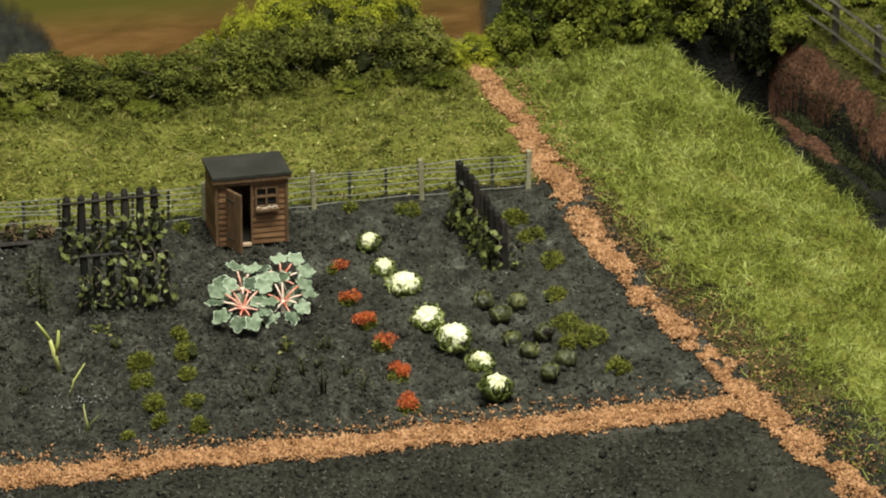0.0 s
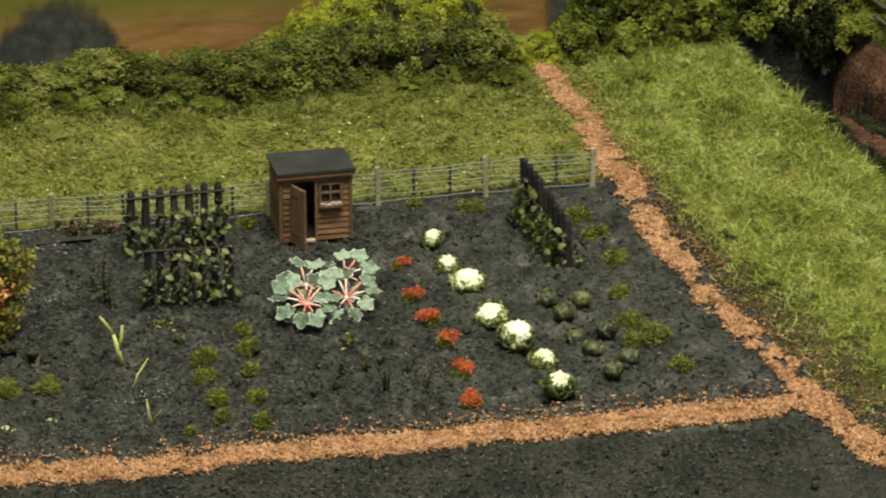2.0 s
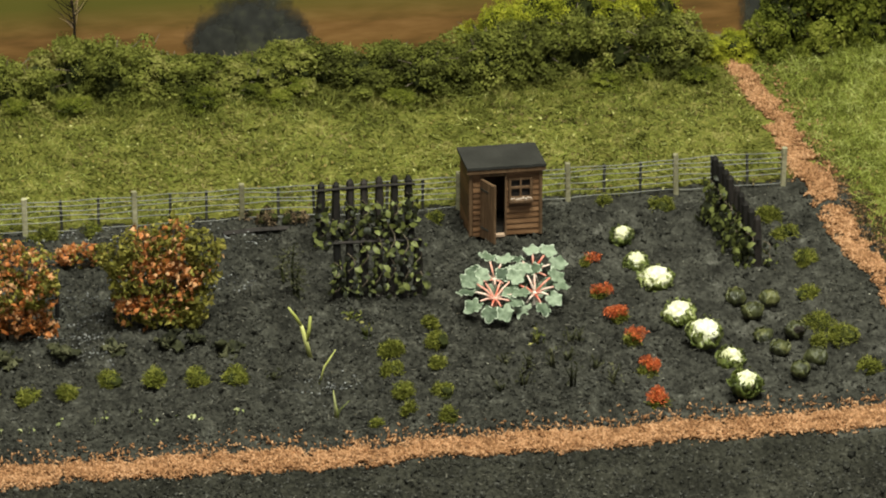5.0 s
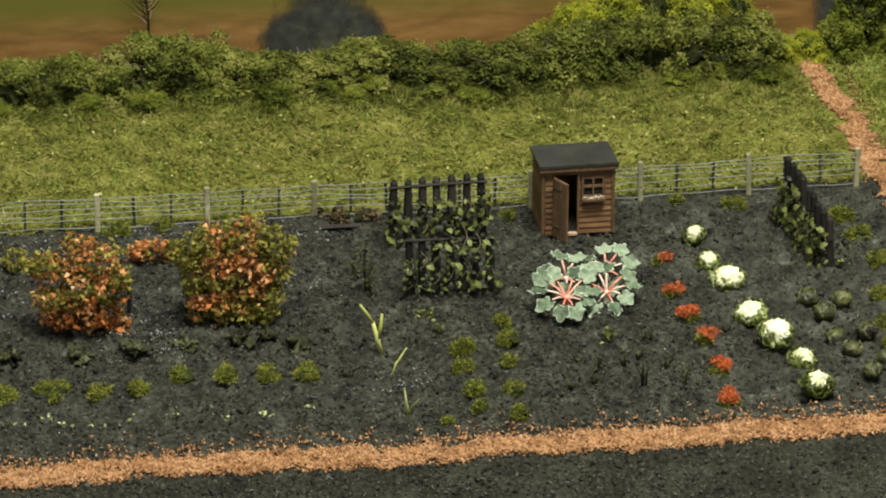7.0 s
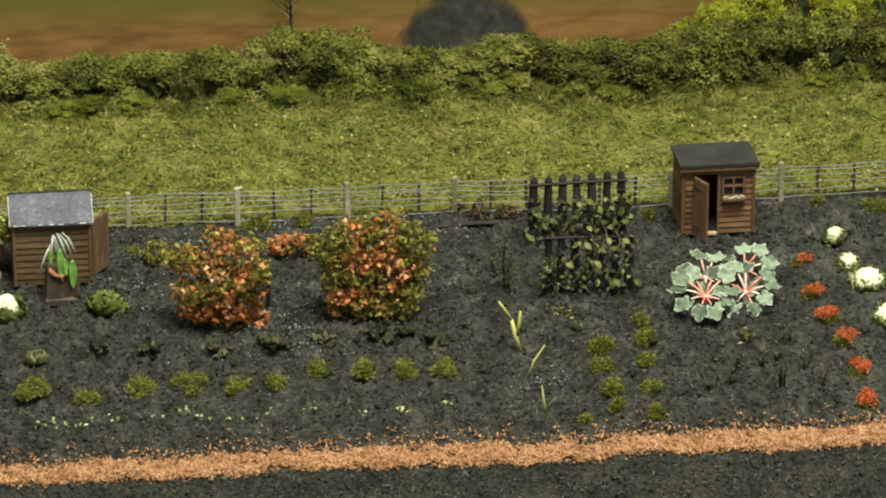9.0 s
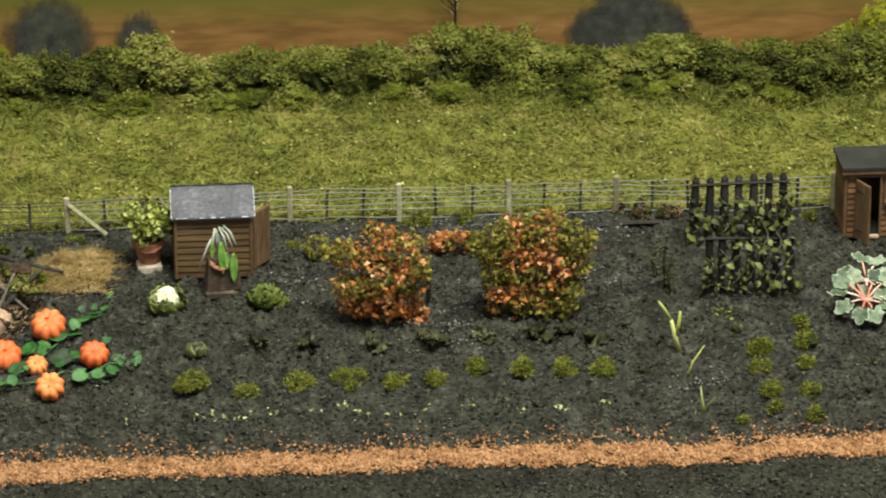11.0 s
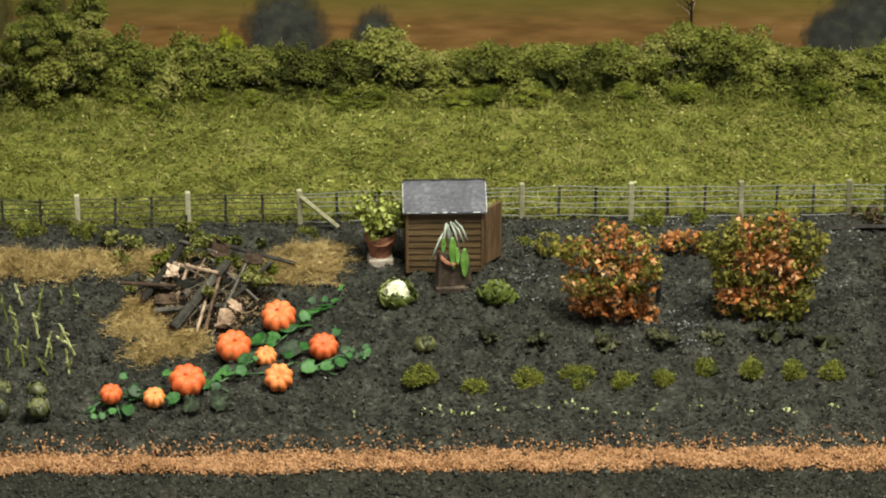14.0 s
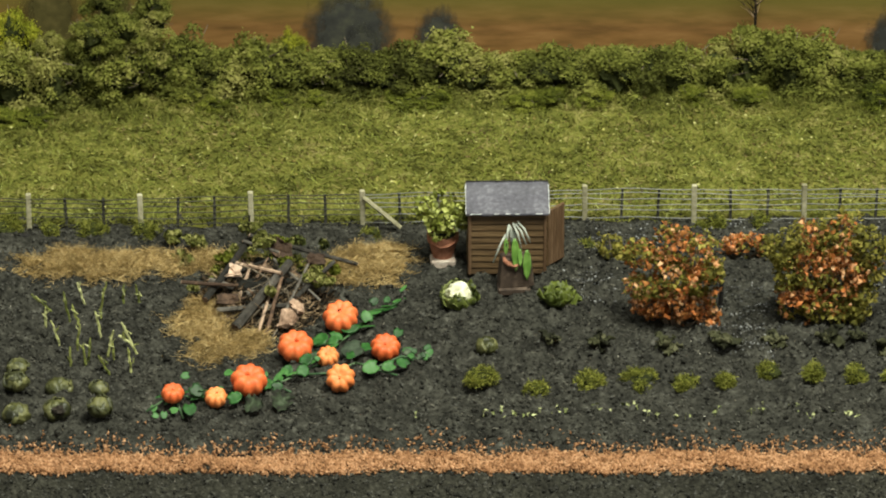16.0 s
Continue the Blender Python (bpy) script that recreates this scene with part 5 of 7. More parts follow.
# ---- vegetables ----
def leaf_mesh(length, width, mat, cup=0.25, droop=0.3, wave=0.06, rows=6, cols=4, seed=0, notch=0.0, thick=0.018, power=0.55):
    """A solid leaf along +x from the origin, cupped upwards, with a wavy edge."""
    rng = np.random.default_rng(seed)
    bm = bmesh.new()
    grid = []
    ph = rng.uniform(0, 6.28)
    for i in range(rows + 1):
        s = i / rows
        half = 0.5 * width * (math.sin(math.pi * min(1, 0.10 + 0.90 * s)) ** power if s < 1 else (0.18 if power < 0.8 else 0.03))
        half *= 1 + wave * 2 * math.sin(7 * s * 3.1 + ph)
        line = []
        for j in range(cols + 1):
            u = 2 * j / cols - 1
            z = cup * width * u * u - droop * length * s * s + wave * width * math.sin(5 * s * 3.1 + 3 * u + ph) * abs(u)
            line.append(bm.verts.new((length * s + notch * length * (abs(u) ** 2) * (1 - s) * -1, half * u, z)))
        grid.append(line)
    for i in range(rows):
        for j in range(cols):
            bm.faces.new((grid[i][j], grid[i + 1][j], grid[i + 1][j + 1], grid[i][j + 1]))
    made = bmesh.ops.extrude_face_region(bm, geom=bm.faces[:])
    bmesh.ops.translate(bm, vec=(0, 0, thick), verts=[g for g in made["geom"] if isinstance(g, bmesh.types.BMVert)])
    bmesh.ops.recalc_face_normals(bm, faces=bm.faces)
    if isinstance(mat, (list, tuple)):
        for f in bm.faces:
            c = f.calc_center_median()
            i = c.x / length
            lim = 0.5 * width * (math.sin(math.pi * min(1, 0.10 + 0.90 * max(0.02, i))) ** 0.55 if i < 0.98 else 0.18)
            f.material_index = 1 if (abs(c.y) > 0.90 * lim or i > 0.95) else 0
    me = mesh_of(bm, True)
    for k in (mat if isinstance(mat, (list, tuple)) else [mat]):
        me.materials.append(k)
    return me


def wrap_leaf(span, top, flare, mat, seed, ragged=0.12):
    """A leaf hugging a unit ball, from under it up to the polar angle top, its tip flaring outwards."""
    rng = np.random.default_rng(seed)
    bm = bmesh.new()
    rows, cols = 7, 6
    ph = rng.uniform(0, 6.28)
    grid = []
    for i in range(rows + 1):
        s = i / rows
        th = radians(150 + (top - 150) * s)
        half = radians(span / 2) * (0.55 + 0.75 * math.sin(math.pi * (0.12 + 0.80 * s)))
        line = []
        for j in range(cols + 1):
            u = 2 * j / cols - 1
            az = half * u
            rr = 1.0 + flare * s * s * (1 + 0.6 * abs(u)) + ragged * (0.4 + s) * math.sin(6 * u + 5 * s + ph) * abs(u) + 0.03 * math.cos(9 * u)
            t2 = th + radians(16) * u * u * s + radians(8) * ragged * 8 * math.sin(8 * u + ph) * s * s
            line.append(bm.verts.new((rr * math.sin(t2) * math.cos(az), rr * math.sin(t2) * math.sin(az), rr * math.cos(t2))))
        grid.append(line)
    for i in range(rows):
        for j in range(cols):
            bm.faces.new((grid[i][j], grid[i][j + 1], grid[i + 1][j + 1], grid[i + 1][j]))
    made = bmesh.ops.extrude_face_region(bm, geom=bm.faces[:])
    for g in made["geom"]:
        if isinstance(g, bmesh.types.BMVert):
            g.co *= 1.05
    bmesh.ops.recalc_face_normals(bm, faces=bm.faces)
    me = mesh_of(bm, True)
    me.materials.append(mat)
    return me


CAULI_LEAVES = [wrap_leaf(62, t, f, M["cauli_leaf"], k, 0.14) for k, (t, f) in enumerate([(56, 0.05), (74, 0.12), (46, 0.0), (66, 0.09)])]


def build_cauliflower(x, y, w, seed, whole=1.0):
    rng = np.random.default_rng(seed)
    r = w * 0.5
    ob = thing("cauliflower", x, y, zat(x, y), rng.uniform(-20, 20), "white cauliflower head wrapped in green leaves on the soil", "cauliflower", "row of cauliflowers")
    bm = lump(bmesh.new(), (0.76 * r * whole, 0.76 * r * whole, 0.66 * r), 4, 0.20, 2.6, seed)
    for v in bm.verts:
        v.co *= 1 + 0.20 * noise.noise(v.co * (4.0 / r) + Vector((seed, 0, 0))) + 0.16 * noise.noise(v.co * (9.0 / r) + Vector((0, seed, 0)))
    part("curd", bm, M["curd"], ob, smooth=True, at=Matrix.Translation((0, 0, 0.66 * r * U)))
    # the leaves sit a little askew, open towards the front of the bed
    askew = Matrix.Rotation(radians(rng.uniform(6, 18)), 4, "X") @ Matrix.Rotation(radians(rng.uniform(-14, 4)), 4, "Y")
    m = 84
    az, th = rng.uniform(0, 6.28, m), np.radians(rng.uniform(46, 112, m))
    d = np.column_stack([np.sin(th) * np.cos(az), np.sin(th) * np.sin(az), 0.9 * np.cos(th)])
    v, f = ovals(d * r * rng.uniform(0.80, 1.0, (m, 1)), d + 0.5 * rng.normal(size=(m, 3)), rng.uniform(0.09, 0.22, m), rng, 0.45, 0.15)
    tagged(cloud("shredded_leaf", v, f, M["cauli_leaf"], ob, at=Matrix.Translation((0, 0, 0.60 * r * U)) @ askew), kind="stuff")
    n = 9
    for k in range(n):
        q = r * (0.76 + 0.08 * (k % 2)) * rng.uniform(0.94, 1.06)
        m = Matrix.Translation((0, 0, 0.60 * r * U)) @ askew @ pose(0, 0, 0, rng.uniform(-8, 8), rng.uniform(-8, 8), 360 * k / n + rng.uniform(-14, 14))
        link_mesh("leaf", CAULI_LEAVES[(k + seed) % 4], None, ob, at=m @ Matrix.Diagonal((q, q, q * 0.86, 1)))


for k, (x, y, w, white) in enumerate([(25.58, -3.75, 0.82, 0.92), (25.72, -5.65, 0.92, 0.85), (26.06, -7.45, 1.14, 1.08), (26.38, -9.7, 1.16, 0.92), (26.82, -11.8, 1.2, 1.02), (27.35, -13.3, 0.98, 0.92), (27.50, -15.1, 1.12, 0.80), (-1.13, -7.1, 1.25, 0.80)]):
    build_cauliflower(x + 0.07, y - 0.22, w, 200 + k, white)

CABBAGE_LEAVES = [wrap_leaf(95, t, f, M["cabbage"], 10 + k, 0.13) for k, (t, f) in enumerate([(28, 0.03), (46, 0.10), (20, 0.0)])]


def build_cabbage(x, y, w, seed, open_=False):
    rng = np.random.default_rng(seed)
    r = w * 0.46
    ob = thing("cabbage", x, y, zat(x, y), 0 if open_ else rng.uniform(0, 360), "round olive-green cabbage with a dark hollow" if open_ else "round olive-green cabbage on dark soil", "cabbage", "cabbages")
    if open_:
        # a near-black lump set into the front stands for the hollow
        part("hollow", lump(bmesh.new(), (r * 0.52, r * 0.34, r * 0.42), 2, 0.7, 2.5, seed), M["dark_inside"], ob, "dark hollow", at=Matrix.Translation((0.15 * r * U, -0.78 * r * U, 0.92 * r * U)))
    part("heart", lump(bmesh.new(), (r * 0.90, r * 0.84, r * 0.76), 3, 0.34, 2.2, seed), M["cabbage"], ob, smooth=True, at=Matrix.Translation((0, 0, 0.62 * r * U)))
    n = 5
    for k in range(n):
        q = r * (0.90 + 0.07 * (k % 2)) * rng.uniform(0.95, 1.06)
        m = pose(0, 0, 0.60 * r * U, rng.uniform(-12, 12), rng.uniform(-12, 12), 360 * k / n + rng.uniform(-20, 20))
        link_mesh("leaf", CABBAGE_LEAVES[(k + seed) % 3], None, ob, at=m @ Matrix.Diagonal((q, q, q * 0.84, 1)))


for k, (x, y, w) in enumerate([(28.44, -9.05, 0.72), (29.46, -9.3, 0.70), (28.70, -10.4, 0.74), (28.86, -11.5, 0.70), (29.14, -12.7, 0.66), (29.85, -11.6, 0.70), (30.11, -13.4, 0.80), (29.41, -14.45, 0.70),
                               (-13.16, -13.2, 0.84), (-11.92, -13.4, 0.68), (-14.42, -13.7, 0.84), (-14.29, -15.2, 0.86), (-13.06, -15.1, 0.86), (-11.77, -15.2, 0.82), (-14.52, -12.0, 0.76), (-0.17, -10.6, 0.76)]):
    build_cabbage(x, y, w, 230 + k, k in (5, 12))


def tuft(name, x, y, w, h, mat, seed, n=420, label="", category="", group="", fine=0.017):
    """A springy clump of short fibres."""
    rng = np.random.default_rng(seed)
    k = rng.integers(0, 5, n)
    c = rng.uniform(-1, 1, (5, 2)) * [0.26, 0.20] * w
    d = unit(rng.normal(size=(n, 3)))
    d[:, 2] = np.abs(d[:, 2])
    rad = rng.uniform(0.45, 1.0, (n, 1)) * rng.uniform(0.75, 1.1, 5)[k][:, None]
    base = d * rad * [w * 0.27, w * 0.27, h * 0.72]
    base[:, :2] += c[k]
    v, f = blades(base, d + 0.9 * rng.normal(size=(n, 3)), rng.uniform(0.09, 0.22, n), np.full(n, fine) * rng.uniform(0.9, 1.7, n), rng, 0.8)
    v[:, 2] = np.maximum(v[:, 2], -0.04)
    # dark core, coloured for the shade between the fibres
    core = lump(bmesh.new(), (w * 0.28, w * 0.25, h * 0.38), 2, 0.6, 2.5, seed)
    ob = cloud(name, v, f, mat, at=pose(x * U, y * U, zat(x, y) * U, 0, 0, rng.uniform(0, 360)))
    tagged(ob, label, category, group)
    part("cushion", core, M["shade_core"], ob, at=Matrix.Translation((0, 0, h * 0.22 * U)))
    return ob


TUFTS = [(30.68, -2.95, 1.05), (30.85, -4.4, 0.95), (31.13, -6.15, 0.95), (30.73, -8.75, 0.78), (30.85, -10.6, 1.35), (31.27, -12.0, 1.15), (30.45, -12.2, 0.45), (31.62, -14.0, 0.85), (27.38, -1.5, 0.85),
         (17.14, -10.9, 0.94), (17.13, -12.2, 0.78), (17.21, -13.7, 0.78), (17.24, -15.2, 0.5), (18.68, -9.1, 0.55), (18.79, -10.7, 0.86), (18.54, -12.1, 0.5), (18.52, -13.95, 0.86), (18.42, -15.5, 0.72), (16.16, -15.7, 0.35)]
for k, (x, y, w) in enumerate(TUFTS):
    tuft("carrot_top", x, y - 0.15, w * 1.14, 0.36 + 0.24 * w, M["moss"], 300 + k, int(1700 * w), "feathery olive-green tuft of vegetable tops on the soil", "vegetable", "feathery vegetable tops")
for k, (x, y, w) in enumerate([(-0.37, -12.85, 1.27), (1.35, -13.1, 0.88), (2.90, -12.7, 1.05), (4.53, -12.6, 1.27), (5.87, -12.7, 0.80), (7.13, -12.75, 0.76), (8.51, -12.0, 1.0), (9.88, -12.15, 0.9), (11.17, -12.0, 1.0), (12.32, -12.3, 0.96)]):
    tuft("salad_tuft", x, y, w * 1.14, 0.33 + 0.16 * w, M["moss"], 330 + k, int(1700 * w), "mossy green tuft in the vegetable row", "vegetable", "row of mossy tufts")
for k, (x, y, w) in enumerate([(7.2, -1.25, 1.0), (8.6, -1.15, 0.9), (6.75, -1.45, 0.6), (-12.9, -2.1, 1.1), (-11.3, -2.25, 1.2), (-16.0, -2.1, 2.0), (-3.9, -2.3, 0.9), (25.5, -1.2, 0.5), (3.05, -2.7, 0.62), (19.9, -1.6, 0.7), (-14.3, -2.2, 0.8)]):
    tuft("weed_tuft", x, y, w, 0.30 + 0.25 * w, M["moss"], 350 + k, int(800 * w), "green weeds at the foot of the fence", "weeds", "weeds along the fence")
for k, (x, y, w) in enumerate([(13.75, -0.9, 0.5), (14.35, -0.75, 0.6), (14.55, -1.15, 0.8), (15.05, -1.2, 0.7), (15.5, -1.2, 0.6), (14.2, -1.2, 0.5)]):
    tuft("dead_weeds", x, y, w, 0.28 + 0.3 * w, M["litter_brown"], 365 + k, int(520 * w), "tangle of dead brown weeds under the fence", "weeds", "dead weeds under the fence")


def build_flower(x, y, w, seed, red=0.6):
    rng = np.random.default_rng(seed)
    ob = tuft("flowering_plant", x, y, w * 0.85, 0.42, M["moss"], seed, int(560 * w), "low flowers with red blossom over green leaves", "flowers", "row of red flowers")
    n = int(340 * w * red / 0.6)
    k = rng.integers(0, 3, n)
    c = rng.uniform(-1, 1, (3, 2)) * w * 0.30
    a = rng.uniform(0, 6.28, n)
    r = np.sqrt(rng.random(n)) * w * 0.24
    p = np.column_stack([c[k, 0] + r * np.cos(a), c[k, 1] + r * np.sin(a), 0.26 + 0.24 * rng.random(n) - 0.25 * (r / w)])
    v, f = merged(flakes(p, rng.normal(size=(n, 3)) + [0, 0, 0.6], rng.uniform(0.035, 0.07, n), rng, 0.9), blades(p, rng.normal(size=(n, 3)) + [0, 0, 0.6], rng.uniform(0.06, 0.13, n), rng.uniform(0.018, 0.03, n), rng, 0.7))
    cloud("blossom", v, f, M["red_flower"], ob)


for k, (x, y, w, red) in enumerate([(24.19, -5.5, 0.72, 0.4), (24.19, -7.6, 0.82, 0.4), (24.50, -9.3, 0.90, 0.8), (24.64, -11.2, 0.82, 0.5), (24.72, -13.2, 0.86, 0.9), (24.72, -15.3, 0.84, 0.8)]):
    build_flower(x + 0.10, y - 0.35, w, 370 + k, red)


# ---- autumn-coloured fruit bushes ----
def build_fruit_bush(x, y, lobes, seed, label, depth=0.75):
    """A loose bush; lobes: offset to the side, height, radius and share of orange leaves."""
    rng = np.random.default_rng(seed)
    ob = thing("fruit_bush", x, y, zat(x, y), 0, label, "bush", "fruit bushes")
    groups = {True: [], False: []}
    for dx, dz, r, orange in lobes:
        dy = rng.uniform(-0.35, 0.35) * depth
        part("stem", tube(bmesh.new(), [(0.12 * dx, 0, -0.1), (0.6 * dx, 0.4 * dy, 0.55 * dz), (dx, dy, dz + 0.6 * r)], [0.055, 0.04, 0.012], 5), M["twig"], ob)
        n = int(900 * r ** 1.7)
        d = unit(rng.normal(size=(n, 3)))
        rag = 0.72 + 0.62 * noise_at(d[:, 0] * 2 + dx, d[:, 2] * 2 + d[:, 1], 1.6, seed % 13 + 2)
        p = d * (rag * r * (0.45 + 0.60 * rng.random(n) ** 0.6))[:, None] * [1.0, 0.85, 0.95] + [dx, dy, dz]
        ok = (p[:, 2] > 0.02) & (noise_at(p[:, 0] + 0.5 * p[:, 1], p[:, 2], 2.6, seed % 7 + 1) > 0.27)
        p, d = p[ok], d[ok]
        rust = 0.60 * noise_at(p[:, 0] + 9, p[:, 2], 1.7, seed % 11) + 0.40 * rng.random(len(p)) < orange - 0.02
        for flag in (True, False):
            groups[flag].append(np.column_stack([p, d])[rust == flag])
    for flag, name, mat, lab in ((True, "orange_foliage", M["orange_leaf"], "orange and rust-red leaves"), (False, "green_foliage", M["olive_leaf"], "olive-green leaves")):
        q = np.concatenate(groups[flag])
        if len(q):
            v, f = ovals(q[:, :3], q[:, 3:] + 0.6 * rng.normal(size=(len(q), 3)) + [0, -0.5, 0.6], 0.065 + 0.135 * rng.random(len(q)) ** 1.6, rng, 0.68, 0.22)
            v += 0.034 * rng.normal(size=v.shape)
            cloud(name, v, f, mat, ob, lab)


build_fruit_bush(5.62, -8.5, [(-0.95, 2.35, 0.60, 0.38), (-0.1, 2.75, 0.68, 0.46), (0.80, 2.55, 0.64, 0.38), (1.10, 1.9, 0.46, 0.36), (0.2, 2.2, 0.6, 0.58), (-0.9, 1.45, 0.62, 0.54), (0.0, 1.75, 0.82, 0.68), (0.78, 1.60, 0.64, 0.46), (-0.7, 0.70, 0.54, 0.90), (0.1, 0.80, 0.66, 0.90), (0.8, 0.65, 0.50, 0.80), (1.10, 0.15, 0.40, 0.90)], 401,
                 "loose bush turning orange with olive-brown top leaves")
build_fruit_bush(10.25, -8.4, [(-1.30, 2.40, 0.56, 0.24), (-0.45, 2.75, 0.70, 0.32), (0.6, 2.90, 0.74, 0.34), (1.40, 2.45, 0.64, 0.30), (-1.05, 1.60, 0.58, 0.32), (-0.2, 1.85, 0.80, 0.56), (0.70, 1.70, 0.76, 0.54), (1.35, 1.45, 0.56, 0.26), (-0.50, 0.95, 0.66, 0.52), (0.4, 0.95, 0.70, 0.46), (1.1, 0.80, 0.56, 0.28), (-0.95, 0.70, 0.52, 0.50), (-0.55, 0.32, 0.50, 0.38), (0.3, 0.30, 0.48, 0.34), (1.0, 0.30, 0.44, 0.20), (0.2, 2.3, 0.60, 0.50)], 409,
                 "broad loose olive-green bush flecked with orange leaves")
build_fruit_bush(3.95, -3.9, [(-0.25, 0.45, 0.42, 0.10), (0.25, 0.30, 0.36, 0.14)], 405, "small olive-green shrub beside the orange bush")
build_fruit_bush(8.15, -3.5, [(-0.45, 0.50, 0.36, 0.80), (0.10, 0.42, 0.40, 0.66), (0.55, 0.40, 0.34, 0.25)], 407, "small shrub with reddish-orange leaves")
part("support_post", tube(bmesh.new(), [(0, 0, -0.1), (0.02, 0, 0.7), (0.0, 0, 1.45)], [0.08, 0.075, 0.07], 6), M["stained_wood"], None, at=turn_at(7.15, -7.2, 0, 0))
tagged(bpy.data.objects["support_post"], "dark wooden stake beside the orange bush", "stake")


# ---- rhubarb ----
def rhubarb_leaf(seed):
    """A broad crinkled leaf along +x with blunt lobes, a sunk midrib and a pale worn rim."""
    rng = np.random.default_rng(seed)
    bm = bmesh.new()
    ph, seg, rings = rng.uniform(0, 6.28), 30, (0.3, 0.6, 0.86, 1.0)
    grid = []
    for t in rings:
        row = []
        for i in range(seg):
            a = 2 * math.pi * i / seg
            lobe = 1 + 0.10 * math.cos(5 * a + 0.4 * math.sin(ph)) + 0.06 * math.cos(9 * a + ph) - 0.30 * math.exp(-((a - math.pi) / 0.35) ** 2) + 0.14 * math.exp(-(min(a, 2 * math.pi - a) / 0.4) ** 2)
            x, y = 0.36 + 0.37 * t * lobe * math.cos(a), 0.36 * t * lobe * math.sin(a)
            z = 0.05 * t * t * math.cos(5 * a + ph) + 0.10 * abs(y) - 0.16 * (x - 0.2) ** 2 + 0.03 * math.cos(11 * a + ph) * t
            row.append(bm.verts.new((x, y, z)))
        grid.append(row)
    mid = bm.verts.new((0.36, 0, -0.02))
    for i in range(seg):
        j = (i + 1) % seg
        bm.faces.new((mid, grid[0][i], grid[0][j]))
        for a, b in zip(grid, grid[1:]):
            face = bm.faces.new((a[i], b[i], b[j], a[j]))
            face.material_index = 1 if b is grid[-1] and noise.noise((0.45 * i, ph, 0)) > -0.1 else 0
    made = bmesh.ops.extrude_face_region(bm, geom=bm.faces[:])
    bmesh.ops.translate(bm, vec=(0, 0, 0.018), verts=[g for g in made["geom"] if isinstance(g, bmesh.types.BMVert)])
    bmesh.ops.recalc_face_normals(bm, faces=bm.faces)
    me = mesh_of(bm, True)
    me.materials.append(M["rhubarb_leaf"])
    me.materials.append(M["rhubarb_edge"])
    return me


RHUBARB = [rhubarb_leaf(30 + k) for k in range(4)]


def build_rhubarb(x, y, z, seed, n=10, reach=1.25, tip=24):
    """A rosette of stalks, tipped towards the front, each ending in one broad leaf."""
    rng = np.random.default_rng(seed)
    ob = thing("rhubarb_plant", x, y, zat(x, y), 0, "rhubarb with grey-green leaves on pink and white stalks", "rhubarb", "rhubarb clump")
    part("crown_bud", tube(bmesh.new(), [(0, 0, -0.1), (0, 0, z * 0.5), (0, -0.02, z + 0.04)], [0.10, 0.08, 0.07], 7), M["stalk_white"], ob)
    tipped = Matrix.Translation((0, 0, z)) @ Matrix.Rotation(radians(tip), 4, "X")
    for k in range(n):
        a = 360 * k / n + rng.uniform(-8, 8)
        r = reach * rng.uniform(0.70, 1.06)
        ca, sa = math.cos(radians(a)), math.sin(radians(a))
        lift = rng.uniform(0.14, 0.34)
        pts = [tipped @ Vector(q) for q in ((0.03 * ca, 0.03 * sa, -0.02), (0.30 * r * ca, 0.30 * r * sa, lift * 0.7), (0.57 * r * ca, 0.57 * r * sa, lift))]
        st = part("stalk", tube(bmesh.new(), pts, [0.040, 0.033, 0.026], 6), M["stalk_red"] if k % 3 else M["stalk_white"], ob, smooth=True)
        s = rng.uniform(0.66, 0.88)
        q = tipped @ Vector((0.54 * r * ca, 0.54 * r * sa, lift))
        turn = Matrix.Rotation(radians(tip), 4, "X") @ pose(0, 0, 0, 0, 0, a) @ pose(0, 0, 0, rng.uniform(-26, 26), rng.uniform(-16, 22), 0)
        link_mesh("leaf", RHUBARB[k % 4], None, st, at=Matrix.Translation(q * U) @ turn @ Matrix.Diagonal((s, s, s, 1)))


build_rhubarb(20.80, -8.7, 0.42, 421, 10, 1.18, 24)
build_rhubarb(22.12, -8.35, 0.42, 422, 9, 1.12, 22)
build_rhubarb(22.28, -6.95, 0.45, 423, 8, 1.0, 30)
build_rhubarb(21.0, -7.2, 0.40, 424, 7, 0.90, 28)


